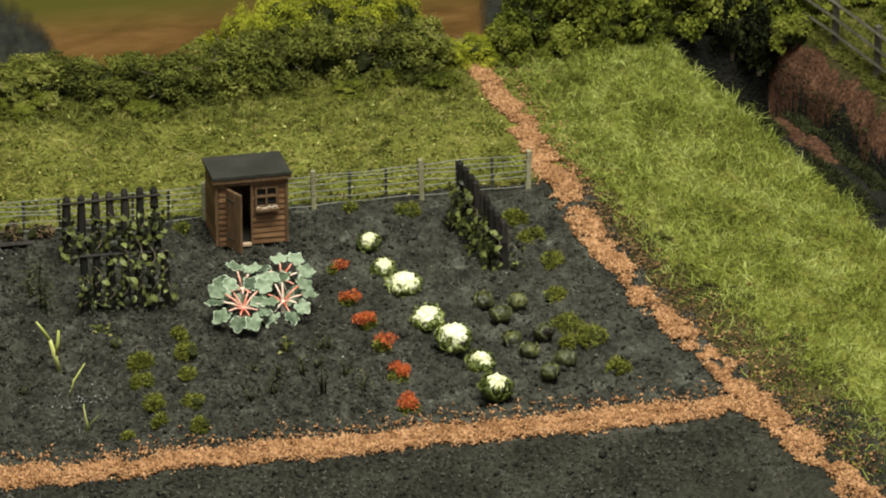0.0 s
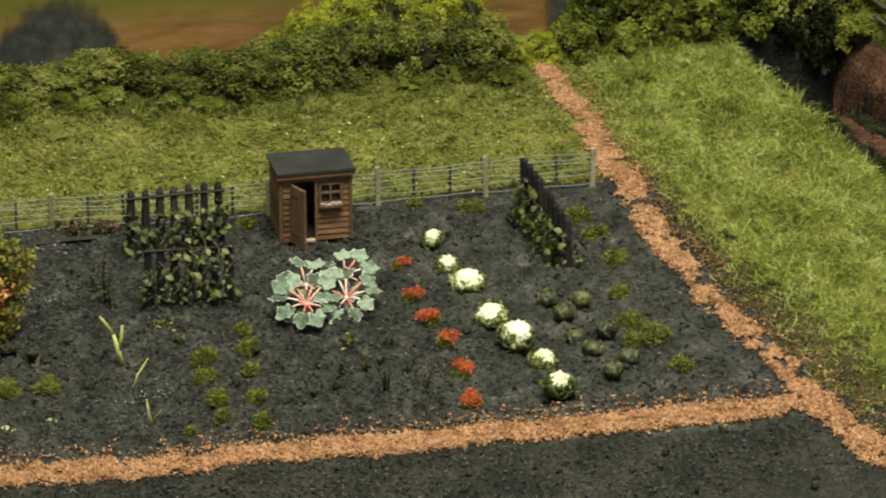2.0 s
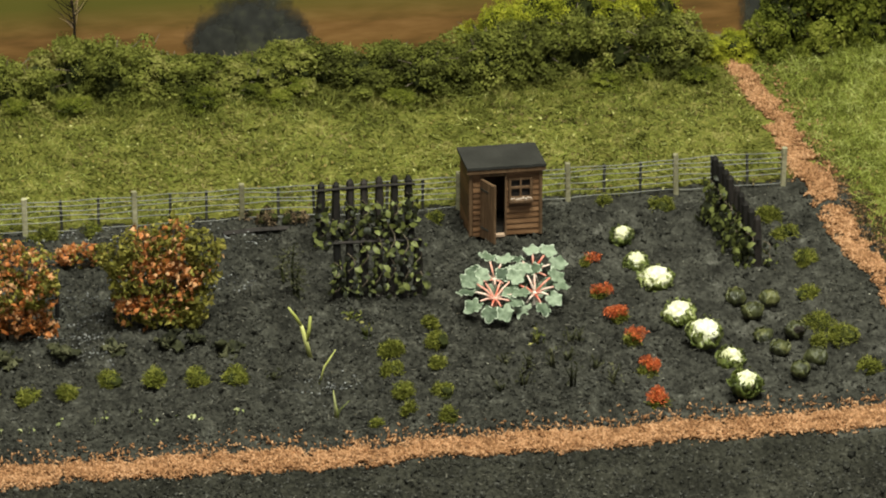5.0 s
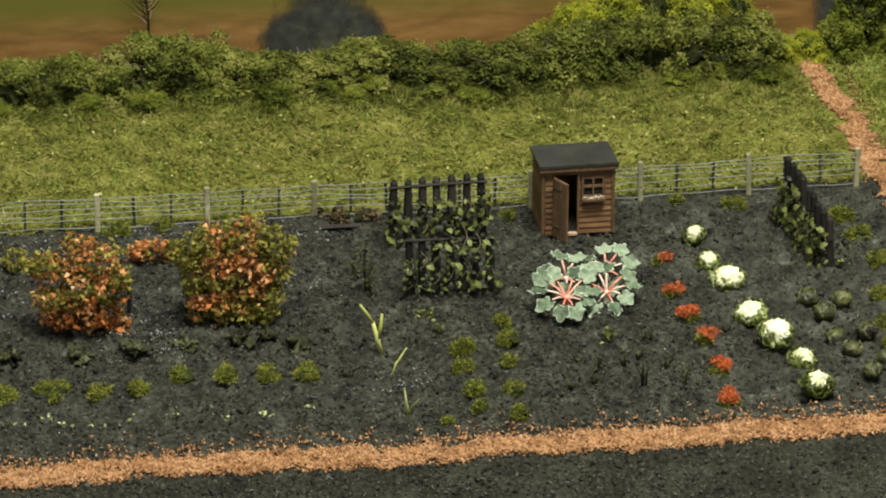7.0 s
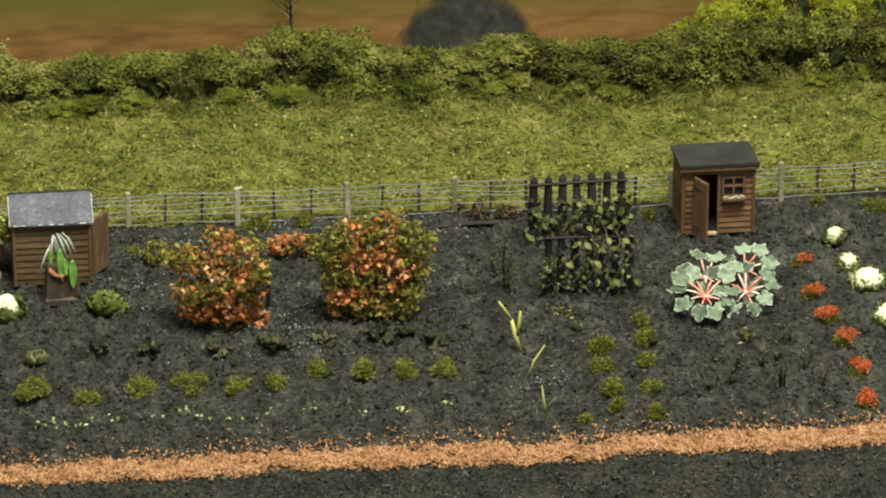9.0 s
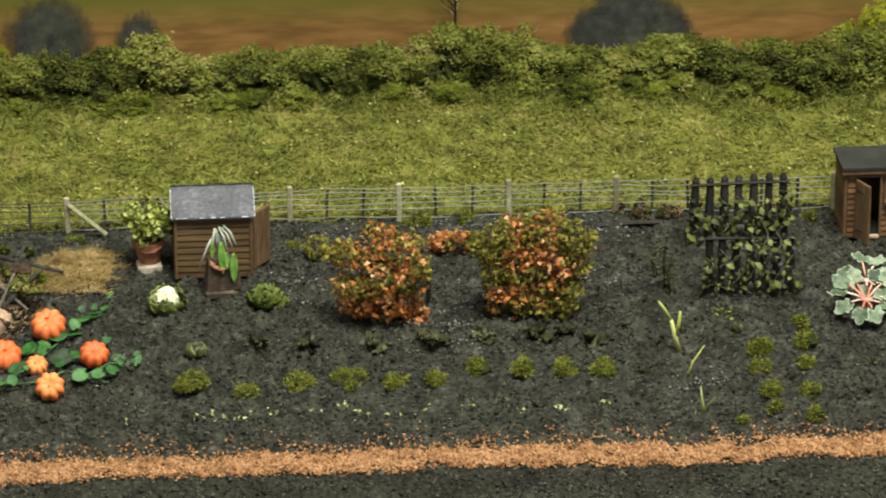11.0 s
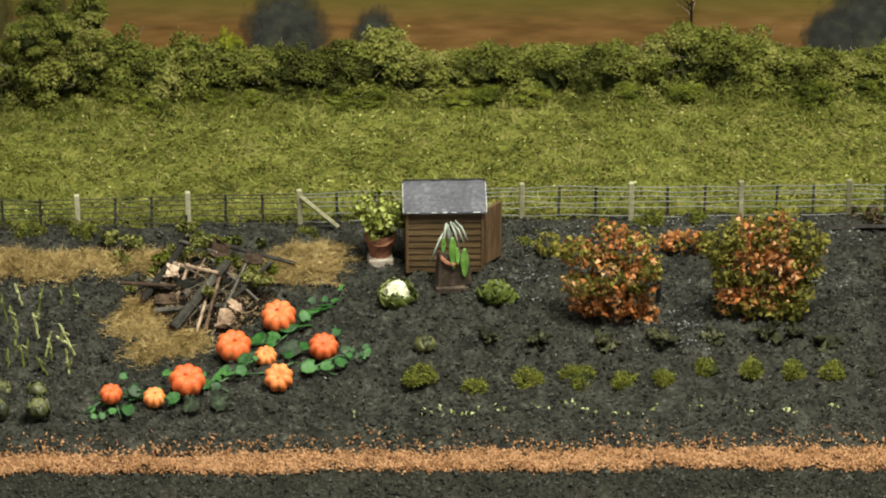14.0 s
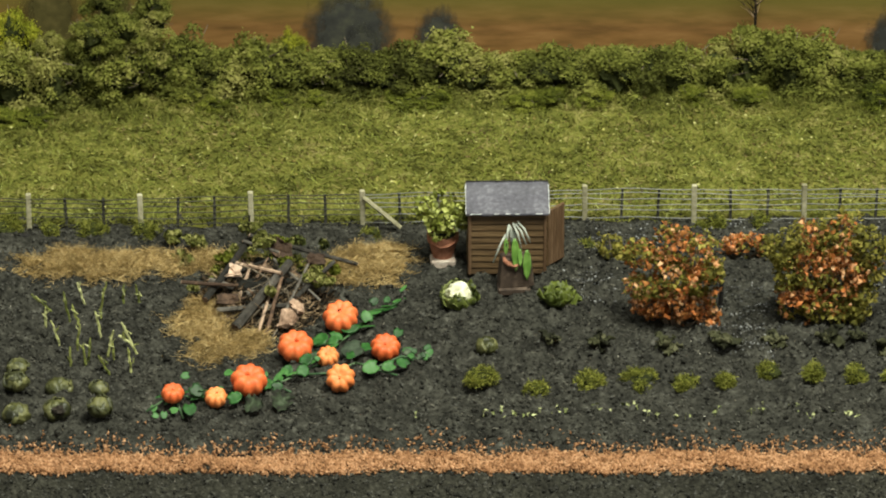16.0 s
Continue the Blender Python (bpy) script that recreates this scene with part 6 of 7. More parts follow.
# ---- pumpkins and their vine ----
def build_pumpkin(x, y, w, h, seed, pale, ribs=10, tilt=(0, 0)):
    rng = np.random.default_rng(seed)
    mat = M["pumpkin_pale"] if pale else M["pumpkin"]
    ob = thing("pumpkin", x, y, zat(x, y) + 0.04, 0, "bright orange ribbed pumpkin lying among vine leaves", "pumpkin", "pumpkins")
    bm = bmesh.new()
    nu, nv = ribs * 8, 14
    rows = []
    for j in range(nv + 1):
        th = math.pi * j / nv
        row = []
        for i in range(nu):
            ph = 2 * math.pi * i / nu
            rib = 1 - 0.145 * abs(math.cos(ribs * ph / 2)) ** 3.5 * math.sin(th) ** 0.5
            dip = 0.20 * math.exp(-(th / 0.42) ** 2)
            r = 0.5 * w * math.sin(th) ** 0.85 * rib
            z = 0.5 * h * (1 + math.cos(th)) - dip * h - 0.05 * h * (1 - rib) * 4
            row.append(bm.verts.new((r * math.cos(ph), r * math.sin(ph), z)))
        rows.append(row)
    for a, b in zip(rows, rows[1:]):
        for i in range(nu):
            bm.faces.new((a[i], b[i], b[(i + 1) % nu], a[(i + 1) % nu]))
    bmesh.ops.remove_doubles(bm, verts=bm.verts, dist=0.0008)
    bmesh.ops.recalc_face_normals(bm, faces=bm.faces)
    body = part("body", bm, mat, ob, smooth=True, at=pose(0, 0, 0.10 * w * U, 22 + tilt[0], tilt[1], 0) @ pose(0, 0, 0, 0, 0, rng.uniform(0, 360)))
    part("stem", tube(bmesh.new(), [(0, 0, 0.70 * h), (0.02 * w, 0, 0.80 * h), (0.07 * w, 0.02 * w, 0.90 * h)], [0.075 * w, 0.055 * w, 0.05 * w], 6), mat, body)


PUMPKINS = [(-6.05, -10.95, 1.12, 0.82, 0), (-4.68, -8.95, 1.12, 0.85, 0), (-7.38, -13.65, 1.12, 0.84, 0), (-8.33, -14.25, 0.70, 0.56, 1), (-9.62, -14.4, 0.70, 0.56, 0), (-5.04, -11.55, 0.70, 0.6, 1), (-4.57, -12.9, 0.92, 0.75, 1), (-3.33, -10.7, 0.94, 0.75, 0)]
for k, (x, y, w, h, pale) in enumerate(PUMPKINS):
    build_pumpkin(x, y, w, h, 440 + k, pale, 8 + k % 2, ((0, 0), (8, -6), (0, 4), (0, 0), (-6, 0), (10, 0), (24, -8), (4, 6))[k])

ROUND_LEAF = [leaf_mesh(0.62, 0.62, M["vine_leaf"], 0.04, 0.05, 0.03, 8, 6, seed=50 + k, notch=0.15) for k in range(3)]
DUSTY_LEAF = leaf_mesh(0.66, 0.66, M["dusty_leaf"], 0.04, 0.05, 0.05, 8, 6, seed=58, notch=0.15)

WILTED_LEAF = leaf_mesh(0.66, 0.66, M["wilted_leaf"], 0.10, 0.10, 0.14, 8, 6, seed=61, notch=0.15)
LONG_LEAF = leaf_mesh(0.80, 0.20, M["vine_leaf"], 0.10, 0.18, 0.04, 7, 4, seed=63)


def build_vine():
    ob = thing("pumpkin_vine", -6.0, -12.0, 0, 0, "trailing pumpkin vine with round green leaves on soil", "vine")
    o = Vector((-6.0, -12.0, 0))
    runs = [[(-10.4, -14.9), (-9.6, -14.2), (-8.6, -13.9), (-7.6, -13.6), (-6.6, -13.1), (-5.9, -12.4), (-5.2, -11.6), (-4.9, -10.6), (-4.4, -9.6), (-3.7, -8.4), (-2.75, -7.0)],
            [(-5.9, -12.4), (-5.0, -12.3), (-4.2, -11.6), (-3.5, -11.4), (-2.8, -11.2), (-2.0, -11.3)],
            [(-4.2, -11.6), (-3.6, -12.1), (-2.9, -12.2)], [(-9.6, -14.2), (-9.3, -14.9)], [(-6.6, -13.1), (-6.1, -13.6)]]
    for run in runs:
        pts = [Vector((x, y, zat(x, y) + 0.12 + 0.06 * math.sin(3 * i))) - o for i, (x, y) in enumerate(run)]
        part("runner", tube(bmesh.new(), pts, 0.034, 5), M["vine"], ob, smooth=True)
    rng = np.random.default_rng(9)
    spots = [(-9.09, -14.90, 0.75), (-8.91, -14.05, 0.75), (-9.55, -14.83, 0.45), (-9.86, -15.09, 0.40), (-10.19, -14.73, 0.40), (-10.09, -15.24, 0.35), (-9.33, -13.34, 0.45), (-8.02, -13.10, 0.50), (-7.73, -14.44, 0.75), (-6.79, -13.39, 0.60), (-6.49, -13.61, 0.60),
             (-6.25, -12.40, 0.70), (-5.67, -12.09, 0.75), (-5.75, -12.85, 0.70), (-5.30, -10.16, 0.95), (-4.46, -9.52, 0.95), (-4.81, -10.23, 0.70), (-3.89, -10.84, 0.70), (-3.75, -12.26, 0.85), (-3.20, -12.14, 0.70), (-2.77, -11.90, 0.70), (-2.93, -10.13, 0.55),
             (-3.93, -8.97, 0.70), (-3.69, -8.17, 0.50), (-3.31, -7.57, 0.40), (-4.90, -10.74, 0.60), (-5.47, -11.24, 0.60), (-4.34, -10.92, 1.1), (-6.37, -14.43, 1.1), (-7.17, -14.55, 0.95)]
    chain = np.random.default_rng(19)
    spots += [(-2.9 + 1.0 * q + chain.uniform(-0.15, 0.15), -10.4 - 1.1 * math.sin(2.6 * q) + chain.uniform(-0.3, 0.3), chain.uniform(0.32, 0.44)) for q in np.linspace(0, 1, 14)]
    spots += [(-8.4 + 4.2 * q + chain.uniform(-0.25, 0.25), -14.0 + 2.6 * q + chain.uniform(-0.3, 0.3), chain.uniform(0.3, 0.50)) for q in np.linspace(0, 1, 12)]
    dusty = {27, 28, 29, 31, 34, 38, 41}
    for k, (x, y, w) in enumerate(spots):
        me = WILTED_LEAF if k in (28, 29) else DUSTY_LEAF if k in dusty else ROUND_LEAF[k % 3]
        s = 0.88 * w
        m = pose((x - o.x) * U, (y - o.y) * U, (zat(x, y) + rng.uniform(0.24, 0.40)) * U, 27 + rng.uniform(-16, 16), rng.uniform(-18, 18), 0) @ pose(0, 0, 0, 0, 0, rng.uniform(0, 360))
        link_mesh("leaf", me, None, ob, at=m @ pose(-0.31 * s * U, 0, 0) @ Matrix.Diagonal((s, s, s, 1)))
    # narrow folded leaves along the main runner, thickest at both ends
    run = np.array(runs[0])
    for q in np.concatenate([np.linspace(0.6, 3.2, 9), np.linspace(4.0, 7.4, 7), np.linspace(8.2, 9.9, 9)]):
        x, y = [float(np.interp(q, range(len(run)), run[:, i])) for i in (0, 1)]
        m = pose((x - o.x + rng.uniform(-0.1, 0.1)) * U, (y - o.y) * U, (zat(x, y) + 0.2) * U, rng.uniform(-15, 15), rng.uniform(-32, -4), rng.choice([40, 215]) + rng.uniform(-28, 28))
        s = rng.uniform(0.55, 0.85)
        link_mesh("leaf", LONG_LEAF, None, ob, at=m @ Matrix.Diagonal((s, s, s, 1)))


build_vine()


# ---- small crops ----
def build_stalks(name, x, y, stalks, mat, label, category, group="", z0=-0.06):
    """stalks: (dx, dy, height, foot offset x, width)"""
    ob = thing(name, x, y, zat(x, y), 0, label, category, group)
    for dx, dy, h, fx, w in stalks:
        bm = bmesh.new()
        tube(bm, [(fx, 0, z0), (fx + 0.35 * dx, 0.4 * dy, 0.5 * h), (fx + dx, dy, h)], [w, w * 0.9, w * 0.35], 5)
        part("stalk", bm, mat, ob, smooth=True)
    return ob


LEEK = build_stalks("leek", 14.72, -11.1, [], M["leek"], "tall pale green forked leek standing in soil", "leek", "leeks")
for pts, thick in (([(0, 0, -0.06), (-0.14, 0, 0.50), (-0.28, 0, 1.10)], [0.075, 0.085, 0.06]), ([(-0.27, 0, 1.06), (-0.46, 0.02, 1.40), (-0.68, 0.03, 1.74)], [0.05, 0.055, 0.03]), ([(-0.15, -0.03, 0.50), (-0.04, 0.0, 0.95), (0.0, 0.02, 1.38)], [0.05, 0.06, 0.045])):
    part("stalk", tube(bmesh.new(), pts, thick, 6), M["leek"], LEEK, smooth=True)
build_stalks("leek", 14.75, -13.0, [(0.55, 0.2, 1.0, 0.0, 0.045)], M["leek"], "leaning thin pale green leek", "leek", "leeks")
build_stalks("leek", 15.05, -15.0, [(-0.08, 0, 0.95, 0, 0.045), (0.42, 0.05, 0.55, 0, 0.03), (-0.05, 0.2, 0.5, 0.05, 0.04)], M["onion"], "short bent green leek", "leek", "leeks")


def build_onion(x, y, dx, h, seed):
    """A stiff withered shoot with an uneven outline and a torn side leaf."""
    rng = np.random.default_rng(seed)
    ob = thing("onion_plant", x, y, zat(x, y), 0, "withered olive-green onion shoot leaning from the soil", "onion", "onion shoots")
    s = np.linspace(0, 1, 7)
    pts = [(dx * q + 0.012 * rng.normal(), 0.02 * rng.normal(), -0.06 + (h + 0.04) * q) for q in s]
    part("stalk", tube(bmesh.new(), pts, [0.042 * k for k in rng.uniform(0.7, 1.1, 6)] + [0.022], 5), M["onion"], ob)
    for _ in range(rng.integers(1, 3)):
        q = rng.uniform(0.2, 0.75)
        foot = Vector((dx * q, 0, h * q))
        part("leaf", tube(bmesh.new(), [foot, foot + Vector((rng.uniform(-0.09, 0.09), -0.03, 0.10)), foot + Vector((rng.uniform(-0.16, 0.16), -0.05, rng.uniform(0.15, 0.3)))], [0.02, 0.028, 0.010], 4), M["onion"], ob)


for k, (x, y, dx, h) in enumerate([(-13.83, -7.81, -0.62, 0.56), (-13.93, -8.97, 0.02, 0.74), (-13.34, -10.41, -0.27, 0.91), (-13.16, -8.68, -0.2, 1.09), (-12.82, -7.36, -0.21, 0.78), (-12.29, -7.84, 0.19, 1.02), (-11.61, -7.35, 0.05, 0.74),
                                  (-11.1, -7.26, -0.11, 0.64), (-12.85, -9.23, -0.19, 0.77), (-12.8, -10.91, 0.13, 0.96), (-12.12, -9.62, -0.18, 0.97), (-11.88, -10.78, 0.22, 0.97), (-11.6, -11.55, -0.05, 0.71), (-10.94, -10.5, -0.49, 1.12),
                                  (-11.19, -10.0, -0.38, 0.24), (-11.02, -12.23, -0.1, 0.82), (-12.9, -11.79, -0.03, 0.73), (-12.45, -11.79, -0.07, 0.75), (-12.42, -11.56, 0.11, 0.86), (-11.68, -12.24, -0.36, 0.67), (-12.19, -8.43, -0.09, 0.48)]):
    build_onion(x, y, dx, h, 710 + k)


def build_seedling(x, y, w, seed, mat):
    rng = np.random.default_rng(seed)
    n = max(3, int(11 * w))
    p = np.column_stack([rng.normal(0, w * 0.4, n), rng.normal(0, 0.12, n), 0.05 + 0.14 * rng.random(n)])
    v, f = flakes(p, rng.normal(size=(n, 3)) * 0.6 + [0, -0.3, 1], rng.uniform(0.09, 0.21, n), rng, 0.6)
    v2, f2 = blades(p - [0, 0, 0.18], np.tile([0, 0, 1.0], (n, 1)), np.full(n, 0.2), np.full(n, 0.025), rng, 0.2)
    ob = cloud("seedling", *merged((v, f), (v2, f2)), mat, at=turn_at(x, y, zat(x, y), 0))
    tagged(ob, "tiny pale green seedlings in a drill", "seedling", "row of seedlings", "stuff")


for k, (x, y, w) in enumerate([(0.10, -14.6, 0.47), (0.83, -14.6, 0.75), (2.19, -14.6, 0.64), (4.32, -14.55, 0.37), (4.73, -14.85, 0.26), (5.75, -14.85, 0.26), (7.97, -14.55, 0.49), (9.01, -14.3, 0.22), (10.52, -14.5, 0.37), (12.04, -14.9, 0.3), (10.9, -14.75, 0.37), (6.8, -14.5, 0.3), (3.2, -14.5, 0.3), (-2.31, -14.8, 0.12), (9.6, -14.8, 0.3), (12.9, -14.7, 0.2)]):
    build_seedling(x, y, w * 1.4, 500 + k, M["seedling"])


def build_limp(x, y, w, seed):
    rng = np.random.default_rng(seed)
    ob = thing("limp_brassica", x, y, zat(x, y), rng.uniform(0, 360), "dull dark green wilting brassica on the soil", "vegetable", "row of dull brassicas")
    for k in range(8):
        s = w / 0.95 * rng.uniform(0.55, 0.95)
        m = pose(0, 0, 0.03 * U, 0, 0, 45 * k + rng.uniform(-20, 20)) @ pose(0.03 * U, 0, 0, rng.uniform(-50, 50), rng.uniform(-60, 0), 0)
        link_mesh("leaf", LIMP[k % 3], None, ob, at=m @ Matrix.Diagonal((s, s, s, 1)))


LIMP = [leaf_mesh(0.62, 0.42, M["limp_leaf"], 0.3, 0.25, 0.2, seed=70 + k) for k in range(3)]
for k, (x, y, w) in enumerate([(1.80, -10.2, 0.85), (3.28, -10.5, 0.95), (5.37, -10.4, 1.0), (7.03, -10.1, 1.1), (8.70, -9.9, 0.95), (10.4, -9.8, 1.1), (12.2, -10.1, 1.1), (11.3, -9.6, 0.8)]):
    build_limp(x, y, w, 520 + k)


def build_sprout(x, y, h, seed, mat):
    rng = np.random.default_rng(seed)
    st = [(rng.uniform(-0.25, 0.25), rng.uniform(-0.15, 0.15), h * rng.uniform(0.4, 0.9), rng.uniform(-0.08, 0.08), 0.034) for _ in range(6)]
    ob = build_stalks("sprout", x, y, st, mat, "thin dark straggling sprout", "seedling", "bare sprouts")
    n = 16
    p = np.column_stack([rng.normal(0, 0.16, n), rng.normal(0, 0.12, n), rng.uniform(0.05, 0.9, n) * h])
    cloud("foliage", *ovals(p, rng.normal(size=(n, 3)), rng.uniform(0.10, 0.2, n), rng, 0.45), mat, ob)


for k, (x, y, h, pale) in enumerate([(21.75, -11.0, 0.7, 1), (22.8, -11.3, 0.55, 0), (23.1, -11.0, 0.5, 0), (22.4, -14.2, 1.1, 0), (21.0, -13.6, 0.6, 0), (20.6, -12.0, 0.5, 0), (23.6, -14.4, 0.9, 0), (21.3, -12.7, 0.6, 0), (22.0, -12.9, 0.8, 0), (20.2, -14.2, 0.5, 0), (23.3, -12.8, 0.6, 0), (22.6, -12.2, 0.5, 0), (16.6, -9.6, 0.5, 1), (16.3, -8.6, 0.4, 1), (13.4, -12.4, 0.3, 0)]):
    build_sprout(x, y, h, 540 + k, M["scrub_grass"] if pale else M["limp_leaf"])


def build_tall_weed(x, y, h, seed):
    rng = np.random.default_rng(seed)
    ob = thing("tall_weed", x, y, zat(x, y), 0, "thin tall dark green weed with sparse leaves", "weed")
    part("stem", tube(bmesh.new(), [(0, 0, -0.08), (-0.06, 0, 0.5 * h), (0.02, 0.05, h)], [0.05, 0.04, 0.015], 5), M["dark_leaf"], ob)
    n = 90
    p = np.column_stack([rng.normal(0, 0.13, n), rng.normal(0, 0.1, n), rng.uniform(0.05, 1, n) * h])
    v, f = flakes(p, rng.normal(size=(n, 3)), rng.uniform(0.08, 0.18, n), rng, 0.45)
    cloud("foliage", v, f, M["limp_leaf"], ob)


build_tall_weed(14.65, -7.0, 1.7, 61)
build_tall_weed(14.78, -7.1, 1.1, 63)
build_tall_weed(14.5, -5.3, 1.0, 62)


def build_lettuce(x, y, w, seed):
    rng = np.random.default_rng(seed)
    ob = thing("lettuce", x, y, zat(x, y), 0, "loose bright green lettuce on dark soil", "lettuce")
    mats = [leaf_mesh(0.50, 0.34, M["lettuce"], 0.25, -0.2, 0.22, seed=80 + k) for k in range(3)]
    for k in range(38):
        ring = k / 38
        s = w / 1.3 * rng.uniform(0.75, 1.05) * (1.05 - 0.35 * ring)
        m = pose(0, 0, 0.02 * U, 0, 0, 137.5 * k) @ pose(0.05 * U, 0, 0.0, rng.uniform(-25, 25), -18 - 62 * ring + rng.uniform(-8, 8), 0)
        link_mesh("leaf", mats[k % 3], None, ob, at=m @ Matrix.Diagonal((s, s, s, 1)))


build_lettuce(2.1, -7.2, 2.1, 91)


# ---- pots by the hut ----
def pot_mesh(r0, r1, h, rim):
    bm = bmesh.new()
    prof = [(0.0, 0.0), (r0, 0.0), (r1 * 0.97, h - rim), (r1 * 1.07, h - rim), (r1 * 1.09, h), (r1 * 0.94, h), (r1 * 0.90, h - 0.12), (0, h - 0.12)]
    n = 20
    rows = [[bm.verts.new((r * math.cos(2 * math.pi * i / n), r * math.sin(2 * math.pi * i / n), z)) for i in range(n)] for r, z in prof]
    for a, b in zip(rows, rows[1:]):
        for i in range(n):
            bm.faces.new((a[i], a[(i + 1) % n], b[(i + 1) % n], b[i]))
    bmesh.ops.remove_doubles(bm, verts=bm.verts, dist=0.001)
    return bm


def slab(x, y, w, d, h, rz, mat, label):
    ob = part("paving_block", boxed(-w / 2, w / 2, -d / 2, d / 2, -0.1, h, 0.03), mat, None, label, at=turn_at(x, y, 0, rz))
    tagged(ob, label, "block")


def build_pots():
    slab(-1.60, -4.35, 0.78, 0.6, 0.22, 6, M["brick_pale"], "pale block under the terracotta pot")
    ob = thing("plant_pot", -1.60, -4.2, 0.22, 0, "round terracotta plant pot with a broken rim", "pot", "plant pots")
    part("pot", pot_mesh(0.33, 0.47, 0.78, 0.24), M["terracotta"], ob, smooth=False)
    part("broken_rim", tube(bmesh.new(), [(-0.44, -0.20, 0.66), (-0.30, -0.36, 0.57), (-0.08, -0.46, 0.50), (0.14, -0.46, 0.53), (0.34, -0.36, 0.62), (0.45, -0.18, 0.68)], [0.04, 0.06, 0.065, 0.065, 0.06, 0.04], 6), M["terracotta"], ob, "broken edge of the pot")
    part("soil", lump(bmesh.new(), (0.42, 0.42, 0.08), 2, 0.3, 3, 1), M["soil"], ob, at=Matrix.Translation((0, 0, 0.70 * U)))
    sh = thing("potted_shrub", -1.62, -4.15, 0.9, 0, "round yellow-green shrub growing in the terracotta pot", "shrub")
    rng = np.random.default_rng(95)
    for k in range(8):
        a = rng.uniform(0, 6.28)
        bm = bmesh.new()
        tube(bm, [(0, 0, -0.05), (0.2 * math.cos(a), 0.2 * math.sin(a), 0.4), (0.5 * math.cos(a), 0.45 * math.sin(a), rng.uniform(0.7, 1.2))], [0.04, 0.03, 0.012], 5)
        part("stem", bm, M["twig"], sh)
    p, out = ball_points(760, rng, (1.1, 0.95, 1.0), 0.6, 12, -0.4)
    p[:, 2] += 0.72
    v, f = flakes(p, out + 0.6 * rng.normal(size=p.shape), rng.uniform(0.15, 0.29, len(p)), rng, 0.75)
    cloud("foliage", v, f, M["lime_leaf"], sh)
    # dark lump that gives the shrub its shaded inside by colour
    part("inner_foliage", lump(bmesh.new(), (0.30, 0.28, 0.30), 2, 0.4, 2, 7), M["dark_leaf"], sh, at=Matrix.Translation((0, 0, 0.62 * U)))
    # dark square pot before the hut
    slab(0.66, -6.15, 1.02, 0.6, 0.12, 5, M["pot_dark"], "dark weathered block under the square pot")
    ob = thing("plant_pot", 0.72, -6.0, 0.12, 8, "dark tapered pot with a pale chipped clay rim", "pot", "plant pots")
    bm = boxed(-0.56, 0.56, -0.30, 0.30, 0, 0.98, 0.03)
    for v in bm.verts:
        if v.co.z > 0.5:
            v.co.x *= 0.84
            v.co.y *= 0.9
    part("pot", bm, M["pot_dark"], ob)
    part("rim", tube(bmesh.new(), [(-0.40, -0.18, 1.02), (-0.38, -0.27, 0.93), (-0.26, -0.33, 0.84), (-0.08, -0.35, 0.77), (0.06, -0.33, 0.80)], [0.045, 0.07, 0.075, 0.07, 0.05], 7), M["terracotta"], ob, "pale broken clay rim")
    pl = thing("potted_plant", 0.62, -5.9, 1.30, 0, "drooping plant with long green leaves and grey stems", "plant")
    tops = [(-0.05, 0.0, 0.75), (0.02, 0, 0.85), (0.10, 0, 0.82), (0.18, 0.02, 0.88), (-0.12, -0.02, 0.8)]
    falls = [(-0.62, -0.35, -0.35), (0.28, -0.30, 0.1), (0.42, -0.25, 0.25), (0.55, -0.2, 0.30), (-0.2, -0.35, 0.25)]
    for t, e in zip(tops, falls):
        part("stem", tube(bmesh.new(), [(0, 0, -0.1), (t[0] * 0.6, 0, 0.5), t, tuple((a + b) / 2 + c for a, b, c in zip(t, e, (0, 0, 0.12))), e], [0.04, 0.045, 0.045, 0.04, 0.025], 5), M["pale_stick"], pl, smooth=True)
    me = leaf_mesh(1.15, 0.29, M["fresh_leaf"], 0.15, 0.10, 0.04, 8, 4, seed=97, power=0.95)
    for x, y, z, tilt, yaw, s in [(0.04, -0.34, 0.50, 78, -66, 0.95), (-0.20, -0.30, 0.48, 78, -100, 0.50), (0.46, -0.36, 0.12, 80, -92, 0.90), (0.22, -0.36, 0.15, 70, -80, 0.5)]:
        link_mesh("leaf", me, None, pl, at=pose(x * U, y * U, z * U, 0, 0, yaw) @ pose(0, 0, 0, 0, tilt, 0) @ Matrix.Diagonal((s, s, s, 1)))


build_pots()


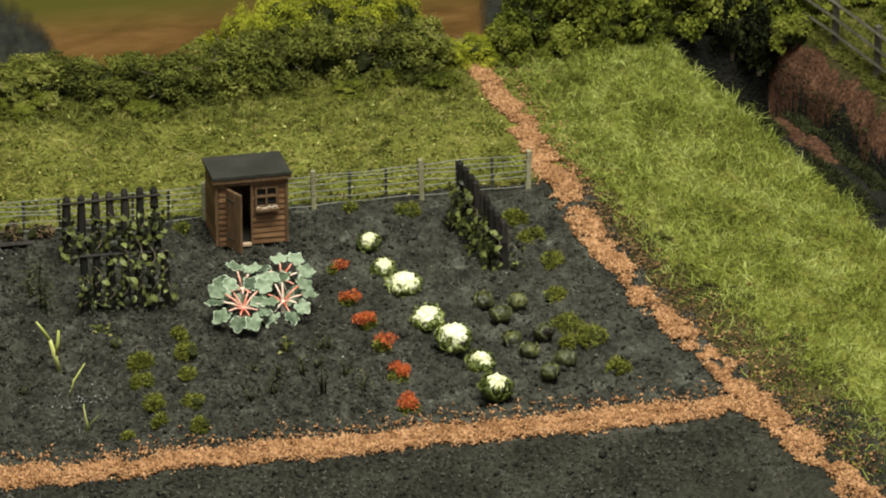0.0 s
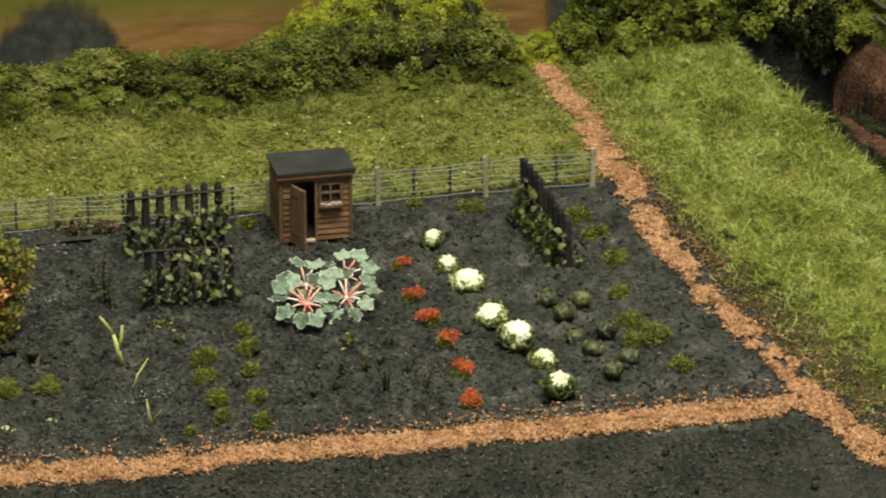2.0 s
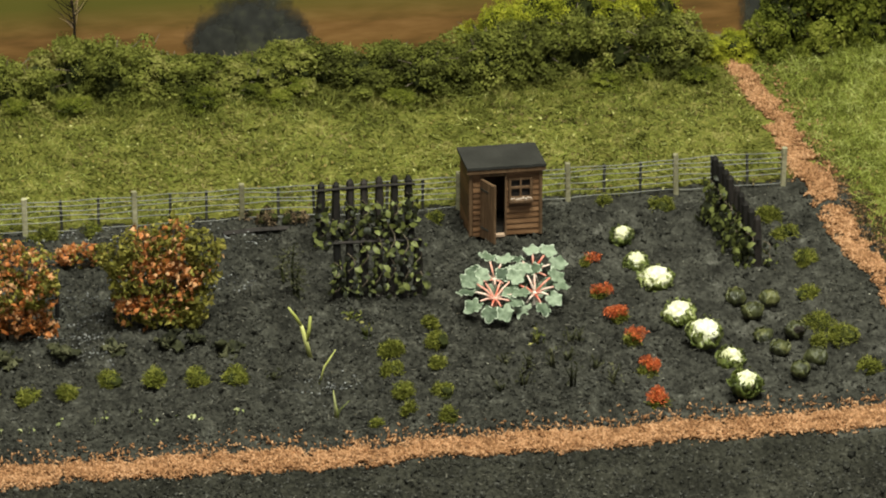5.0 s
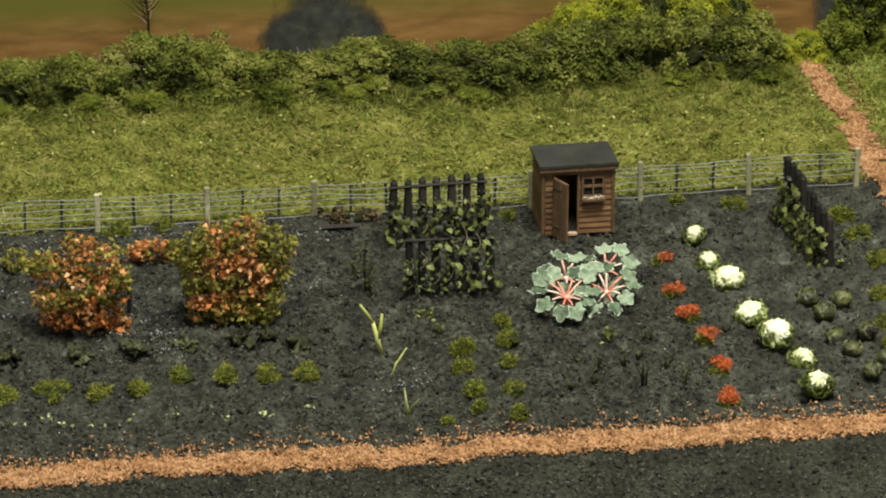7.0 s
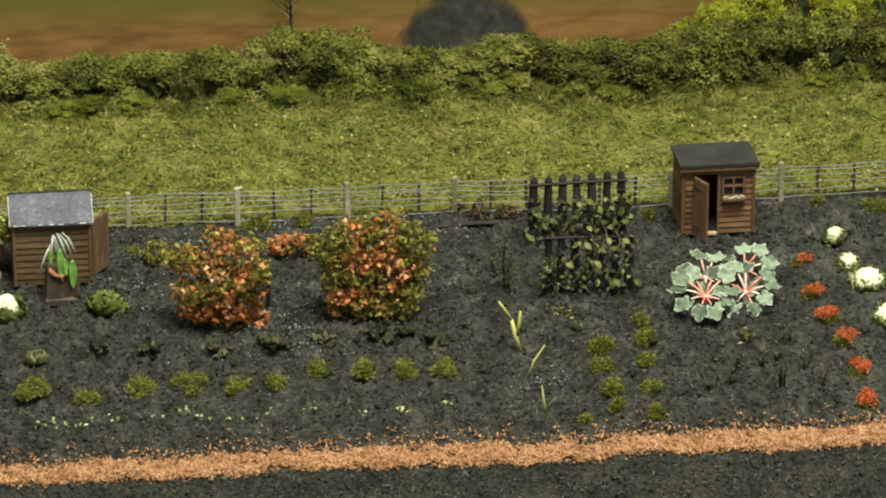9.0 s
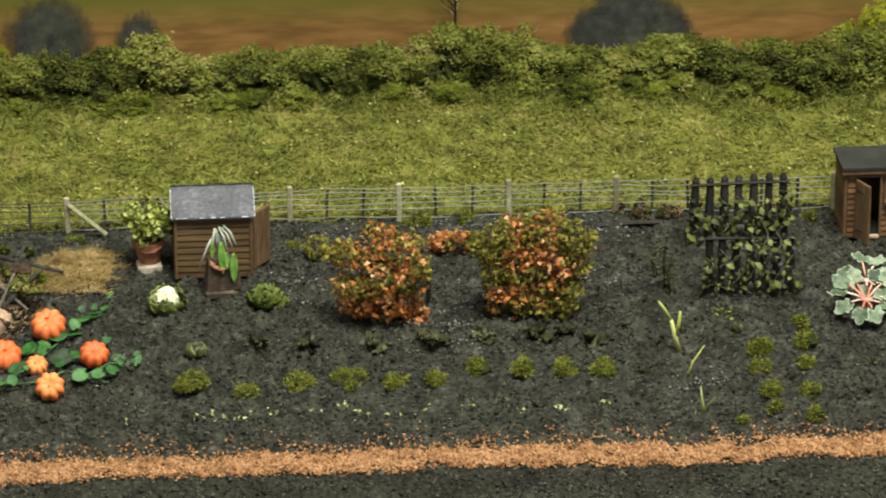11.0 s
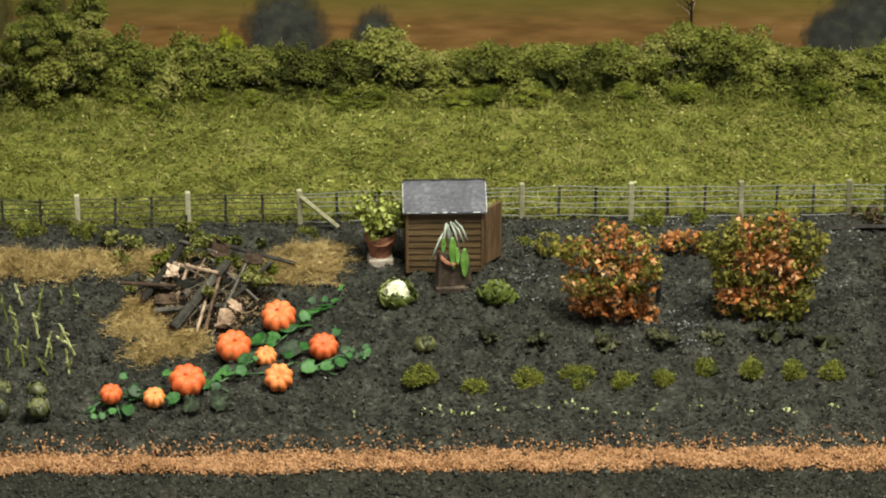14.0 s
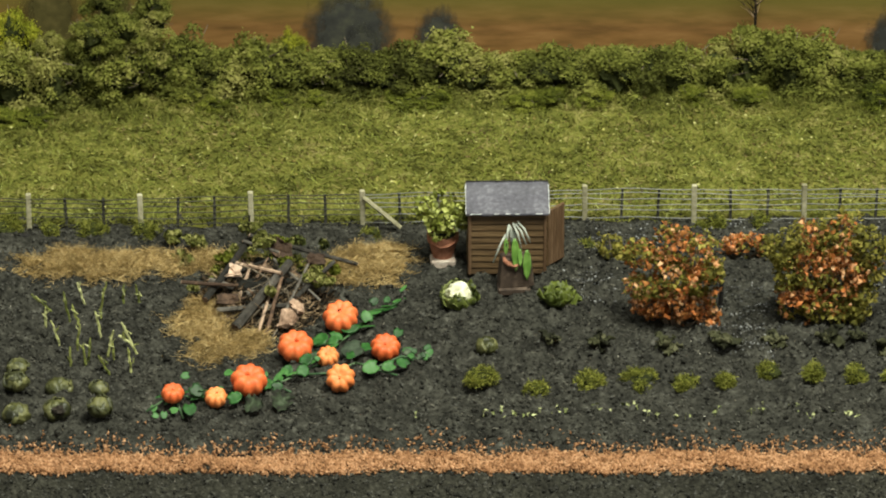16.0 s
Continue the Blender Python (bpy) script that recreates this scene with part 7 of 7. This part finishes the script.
# ---- straw mats and the wood pile ----
def build_straw():
    rng = np.random.default_rng(81)
    pads = [(-13.2, -4.8, 1.9, 1.15), (-10.6, -4.7, 1.9, 1.0), (-12.0, -4.6, 1.6, 0.9), (-9.0, -4.3, 1.2, 0.8), (-4.3, -4.9, 1.7, 1.1), (-3.6, -3.9, 1.2, 1.0), (-9.0, -9.0, 1.1, 1.3), (-8.3, -10.6, 1.1, 1.1), (-8.9, -7.8, 0.8, 0.7), (-7.5, -10.3, 0.8, 0.7)]
    for k, (x, y, rx, ry) in enumerate(pads):
        n = int(2300 * rx * ry)
        a = rng.uniform(0, 6.28, n)
        r = rng.random(n) ** 0.55 * np.where(rng.random(n) < 0.12, 1.3, 1.0) * (0.85 + 0.35 * np.sin(3 * a + k) * np.sin(5 * a))
        px, py = x + rx * r * np.cos(a), y + ry * r * np.sin(a)
        z = height(px, py) + 0.02 + 0.30 * rng.random(n) * np.clip(1 - r ** 2, 0, 1)
        d = rng.normal(size=(n, 3)) * [1, 1, 0.35] + [0, 0, 0.28]
        v, f = blades(np.column_stack([px, py, z]), d, rng.uniform(0.15, 0.55, n), rng.uniform(0.010, 0.022, n), rng, 0.9)
        tagged(cloud("straw", v, f, M["straw"]), "matted golden-brown straw on the soil", "straw", kind="stuff")


build_straw()


def build_woodpile():
    rng = np.random.default_rng(83)

    def stick(a, b, r, mat, name="log", label="grey-brown bark log in the wood pile", taper=0.85, sides=7):
        a, b = Vector(a), Vector(b)
        ob = thing(name, a.x, a.y, 0, 0, label, "log" if name == "log" else "twig", "wood pile")
        o = Vector((a.x, a.y, 0))
        mid = (a + b) / 2 + Vector((0, 0, rng.uniform(-0.05, 0.08)))
        part("bark", tube(bmesh.new(), [a - o, mid - o, b - o], [r, r * (1 + taper) / 2 * 1.05, r * taper], sides), mat, ob)
        if name == "log":
            w = (b - a).normalized()
            for p, q in ((a, -w), (b, w)):
                k = r if p is a else r * taper
                part("cut_end", tube(bmesh.new(), [p - o, p - o + q * 0.012], [k * 0.88, k * 0.86], sides), M["cut_wood"], ob)
        return ob

    z = lambda x, y, h: (x, y, zat(x, y) + h)
    stick(z(-9.75, -7.6, 0.75), z(-7.9, -7.45, 0.72), 0.065, M["cut_wood"])
    stick(z(-9.0, -7.9, 0.40), z(-7.6, -5.1, 1.35), 0.12, M["bark"])
    stick(z(-7.98, -9.5, 0.42), z(-6.37, -7.0, 1.45), 0.165, M["bark"])
    stick(z(-7.7, -5.6, 1.60), z(-4.3, -5.2, 0.42), 0.075, M["bark"])
    stick(z(-8.1, -8.3, 0.25), z(-7.6, -6.6, 1.15), 0.055, M["cut_wood"])
    stick(z(-8.9, -6.9, 0.6), z(-6.9, -7.9, 0.65), 0.10, M["bark"])
    stick(z(-7.0, -9.9, 0.18), z(-6.6, -7.6, 1.0), 0.06, M["cut_wood"])
    stick(z(-7.25, -9.8, 0.15), z(-6.9, -7.7, 0.95), 0.05, M["cut_wood"])
    stick(z(-6.4, -8.3, 0.45), z(-5.0, -6.4, 0.95), 0.08, M["bark"])
    stick(z(-7.9, -5.6, 1.35), z(-6.75, -6.0, 1.35), 0.06, M["bark"])
    stick(z(-6.9, -6.4, 1.3), z(-5.4, -7.9, 0.5), 0.045, M["bark"])
    stick(z(-8.6, -8.3, 0.4), z(-6.4, -8.5, 0.5), 0.09, M["bark"])
    stick(z(-6.0, -5.6, 0.3), z(-8.5, -5.2, 0.4), 0.13, M["bark"])
    stick(z(-8.2, -6.2, 1.0), z(-6.6, -7.7, 1.2), 0.07, M["cut_wood"])
    stick(z(-6.6, -9.2, 0.3), z(-5.8, -6.9, 1.1), 0.045, M["bark"])
    stick(z(-9.2, -7.1, 0.5), z(-7.0, -6.4, 1.3), 0.06, M["bark"])
    for k in range(50):
        a = rng.uniform(0, 6.28)
        q = rng.uniform(0.2, 1.0)
        x, y = -7.1 + 1.5 * q * math.cos(a), -7.0 + 1.9 * q * math.sin(a)
        h = rng.uniform(0.15, 0.5) + 0.9 * (1 - q)
        stick(z(x, y, h), z(x + rng.uniform(-1.0, 1.0), y + rng.uniform(-1.2, 0.9), max(0.05, h + rng.uniform(-0.5, 0.4))), rng.uniform(0.018, 0.045), M["twig"] if k % 3 else M["cut_wood"], "twig", "thin brown twig on the wood pile", 0.5, 5)
    stick(z(-7.75, -5.4, 1.0), z(-7.70, -5.3, 2.0), 0.045, M["stained_wood"], "twig", "dark upright twig in the wood pile", 0.7, 5)
    for k, (x, y, h, w, d, rx, ry, rz, mat) in enumerate([(-8.1, -7.0, 0.95, 0.42, 0.32, 50, 10, 10, "cut_wood"), (-6.7, -5.7, 1.30, 0.55, 0.45, 55, 5, -8, "cut_wood"), (-6.35, -9.3, 0.40, 0.42, 0.55, 42, 0, -30, "cut_wood"), (-5.6, -6.1, 1.05, 0.5, 0.3, 35, 0, 12, "cut_wood"), (-8.2, -8.0, 0.5, 0.8, 0.3, 40, 0, 5, "cut_wood"), (-7.5, -7.4, 0.8, 0.5, 0.5, 30, 10, 30, "bark"), (-5.7, -7.0, 0.6, 0.5, 0.4, 35, -10, 30, "bark"), (-6.1, -8.6, 0.55, 0.4, 0.5, 40, 20, 60, "cut_wood")]):
        bm = boxed(-w / 2, w / 2, -d / 2, d / 2, -0.04, 0.04)
        bmesh.ops.subdivide_edges(bm, edges=bm.edges[:], cuts=3, use_grid_fill=True)
        for v in bm.verts:
            v.co += 0.15 * Vector(noise.noise_vector(v.co * 3 + Vector((k * 5, 0, 0)))) + 0.12 * Vector(noise.noise_vector(v.co * 9 + Vector((k * 3, 1, 0))))
        ob = part("bark_slab", bm, M["fresh_wood" if k in (0, 2, 7) else mat], None, at=pose(x * U, y * U, (zat(x, y) + h) * U, rx, ry, rz))
        tagged(ob, "curled slab of split bark on the wood pile", "bark", "wood pile")
    # twigs, needles and bark crumbs lying all over the pile
    n = 5200
    a, q = rng.uniform(0, 6.28, n), rng.random(n) ** 0.6
    px, py = -7.1 + 2.1 * q * np.cos(a), -6.9 + 2.6 * q * np.sin(a)
    p = np.column_stack([px, py, height(px, py) + 0.02 + (0.15 + 1.0 * rng.random(n)) * np.clip(1 - q, 0, 1)])
    v, f = blades(p, rng.normal(size=(n, 3)) * [1, 1, 0.5] + [0, 0, 0.2], rng.uniform(0.12, 0.55, n), rng.uniform(0.02, 0.06, n), rng, 0.5)
    tagged(cloud("wood_litter", v, f, M["litter_brown"]), "brown bark shreds and needles over the wood pile", "litter", kind="stuff")
    # heap of dark debris under the logs
    bm = lump(bmesh.new(), (1.5, 1.6, 0.80), 4, 0.5, 2.2, 3)
    for v in bm.verts:
        v.co += 0.14 * Vector(noise.noise_vector(v.co * 4))
    ob = part("debris_heap", bm, M["soil_crumb"], None, at=turn_at(-7.0, -6.8, 0.0, 0))
    tagged(ob, "heap of dark rotting debris under the logs", "debris", kind="stuff")
    for k, (x, y, h, w) in enumerate([(-7.6, -5.2, 1.3, 0.9), (-7.3, -6.3, 1.25, 0.6), (-5.7, -7.2, 0.75, 0.9), (-7.8, -4.3, 0.3, 0.8), (-9.6, -3.6, 0.2, 1.0), (-9.4, -6.8, 0.25, 0.4), (-5.4, -4.6, 0.6, 0.5), (-6.6, -6.9, 1.05, 0.6), (-6.9, -8.3, 0.7, 0.5), (-8.5, -5.7, 0.7, 0.6), (-9.9, -4.6, 0.2, 0.9), (-6.2, -5.0, 0.9, 0.6), (-10.3, -3.2, 0.15, 0.9), (-6.9, -4.3, 0.5, 1.0), (-7.2, -5.6, 1.4, 0.8), (-5.3, -7.4, 0.7, 0.8), (-5.0, -6.3, 0.5, 0.6), (-8.4, -4.4, 0.4, 0.7)]):
        p, out = ball_points(240, rng, (w * 0.5, w * 0.5, w * 0.42), 0.6, 7, -0.3)
        v, f = flakes(p, out + 0.6 * rng.normal(size=p.shape), rng.uniform(0.10, 0.22, len(p)), rng, 0.7)
        ob = cloud("creeper", v, f, M["scrub_grass"] if k in (3, 6, 11) else M["bush_green"] if k in (7, 9, 13, 16) else M["moss_light"], at=turn_at(x, y, zat(x, y) + h + (0.25 if h > 0.45 else 0.05), 0))
        tagged(ob, "green creeping leaves over the wood pile", "creeper", "creepers on the wood pile")
    # rank weeds growing up round the pile
    for k in range(16):
        a = rng.uniform(-0.5, 3.7)
        x, y = -7.0 + rng.uniform(0.9, 2.0) * math.cos(a), -6.0 + rng.uniform(0.5, 1.7) * math.sin(a)
        tuft("pile_weed", x, y, rng.uniform(0.5, 0.9), rng.uniform(0.5, 1.3), M["straw"] if k % 3 == 0 else M["moss"], 860 + k, 420, "rank olive weeds growing through the wood pile", "weeds", "weeds round the wood pile", 0.03)


build_woodpile()


def build_fallen_plank(x0, y0, x1, y1, label):
    ob = part("fallen_plank", tube(bmesh.new(), [(0, 0, 0.06), ((x1 - x0) * 0.5, (y1 - y0) * 0.5, 0.10), (x1 - x0, y1 - y0, 0.07)], [0.09, 0.10, 0.08], 5), M["stained_wood"], None, at=turn_at(x0, y0, zat(x0, y0), 0))
    tagged(ob, label, "plank", "fallen planks")


build_fallen_plank(12.9, -1.75, 15.1, -1.62, "dark plank lying on the soil by the fence")
build_fallen_plank(-16.6, -2.6, -14.8, -2.5, "dark plank lying on the soil by the weeds")
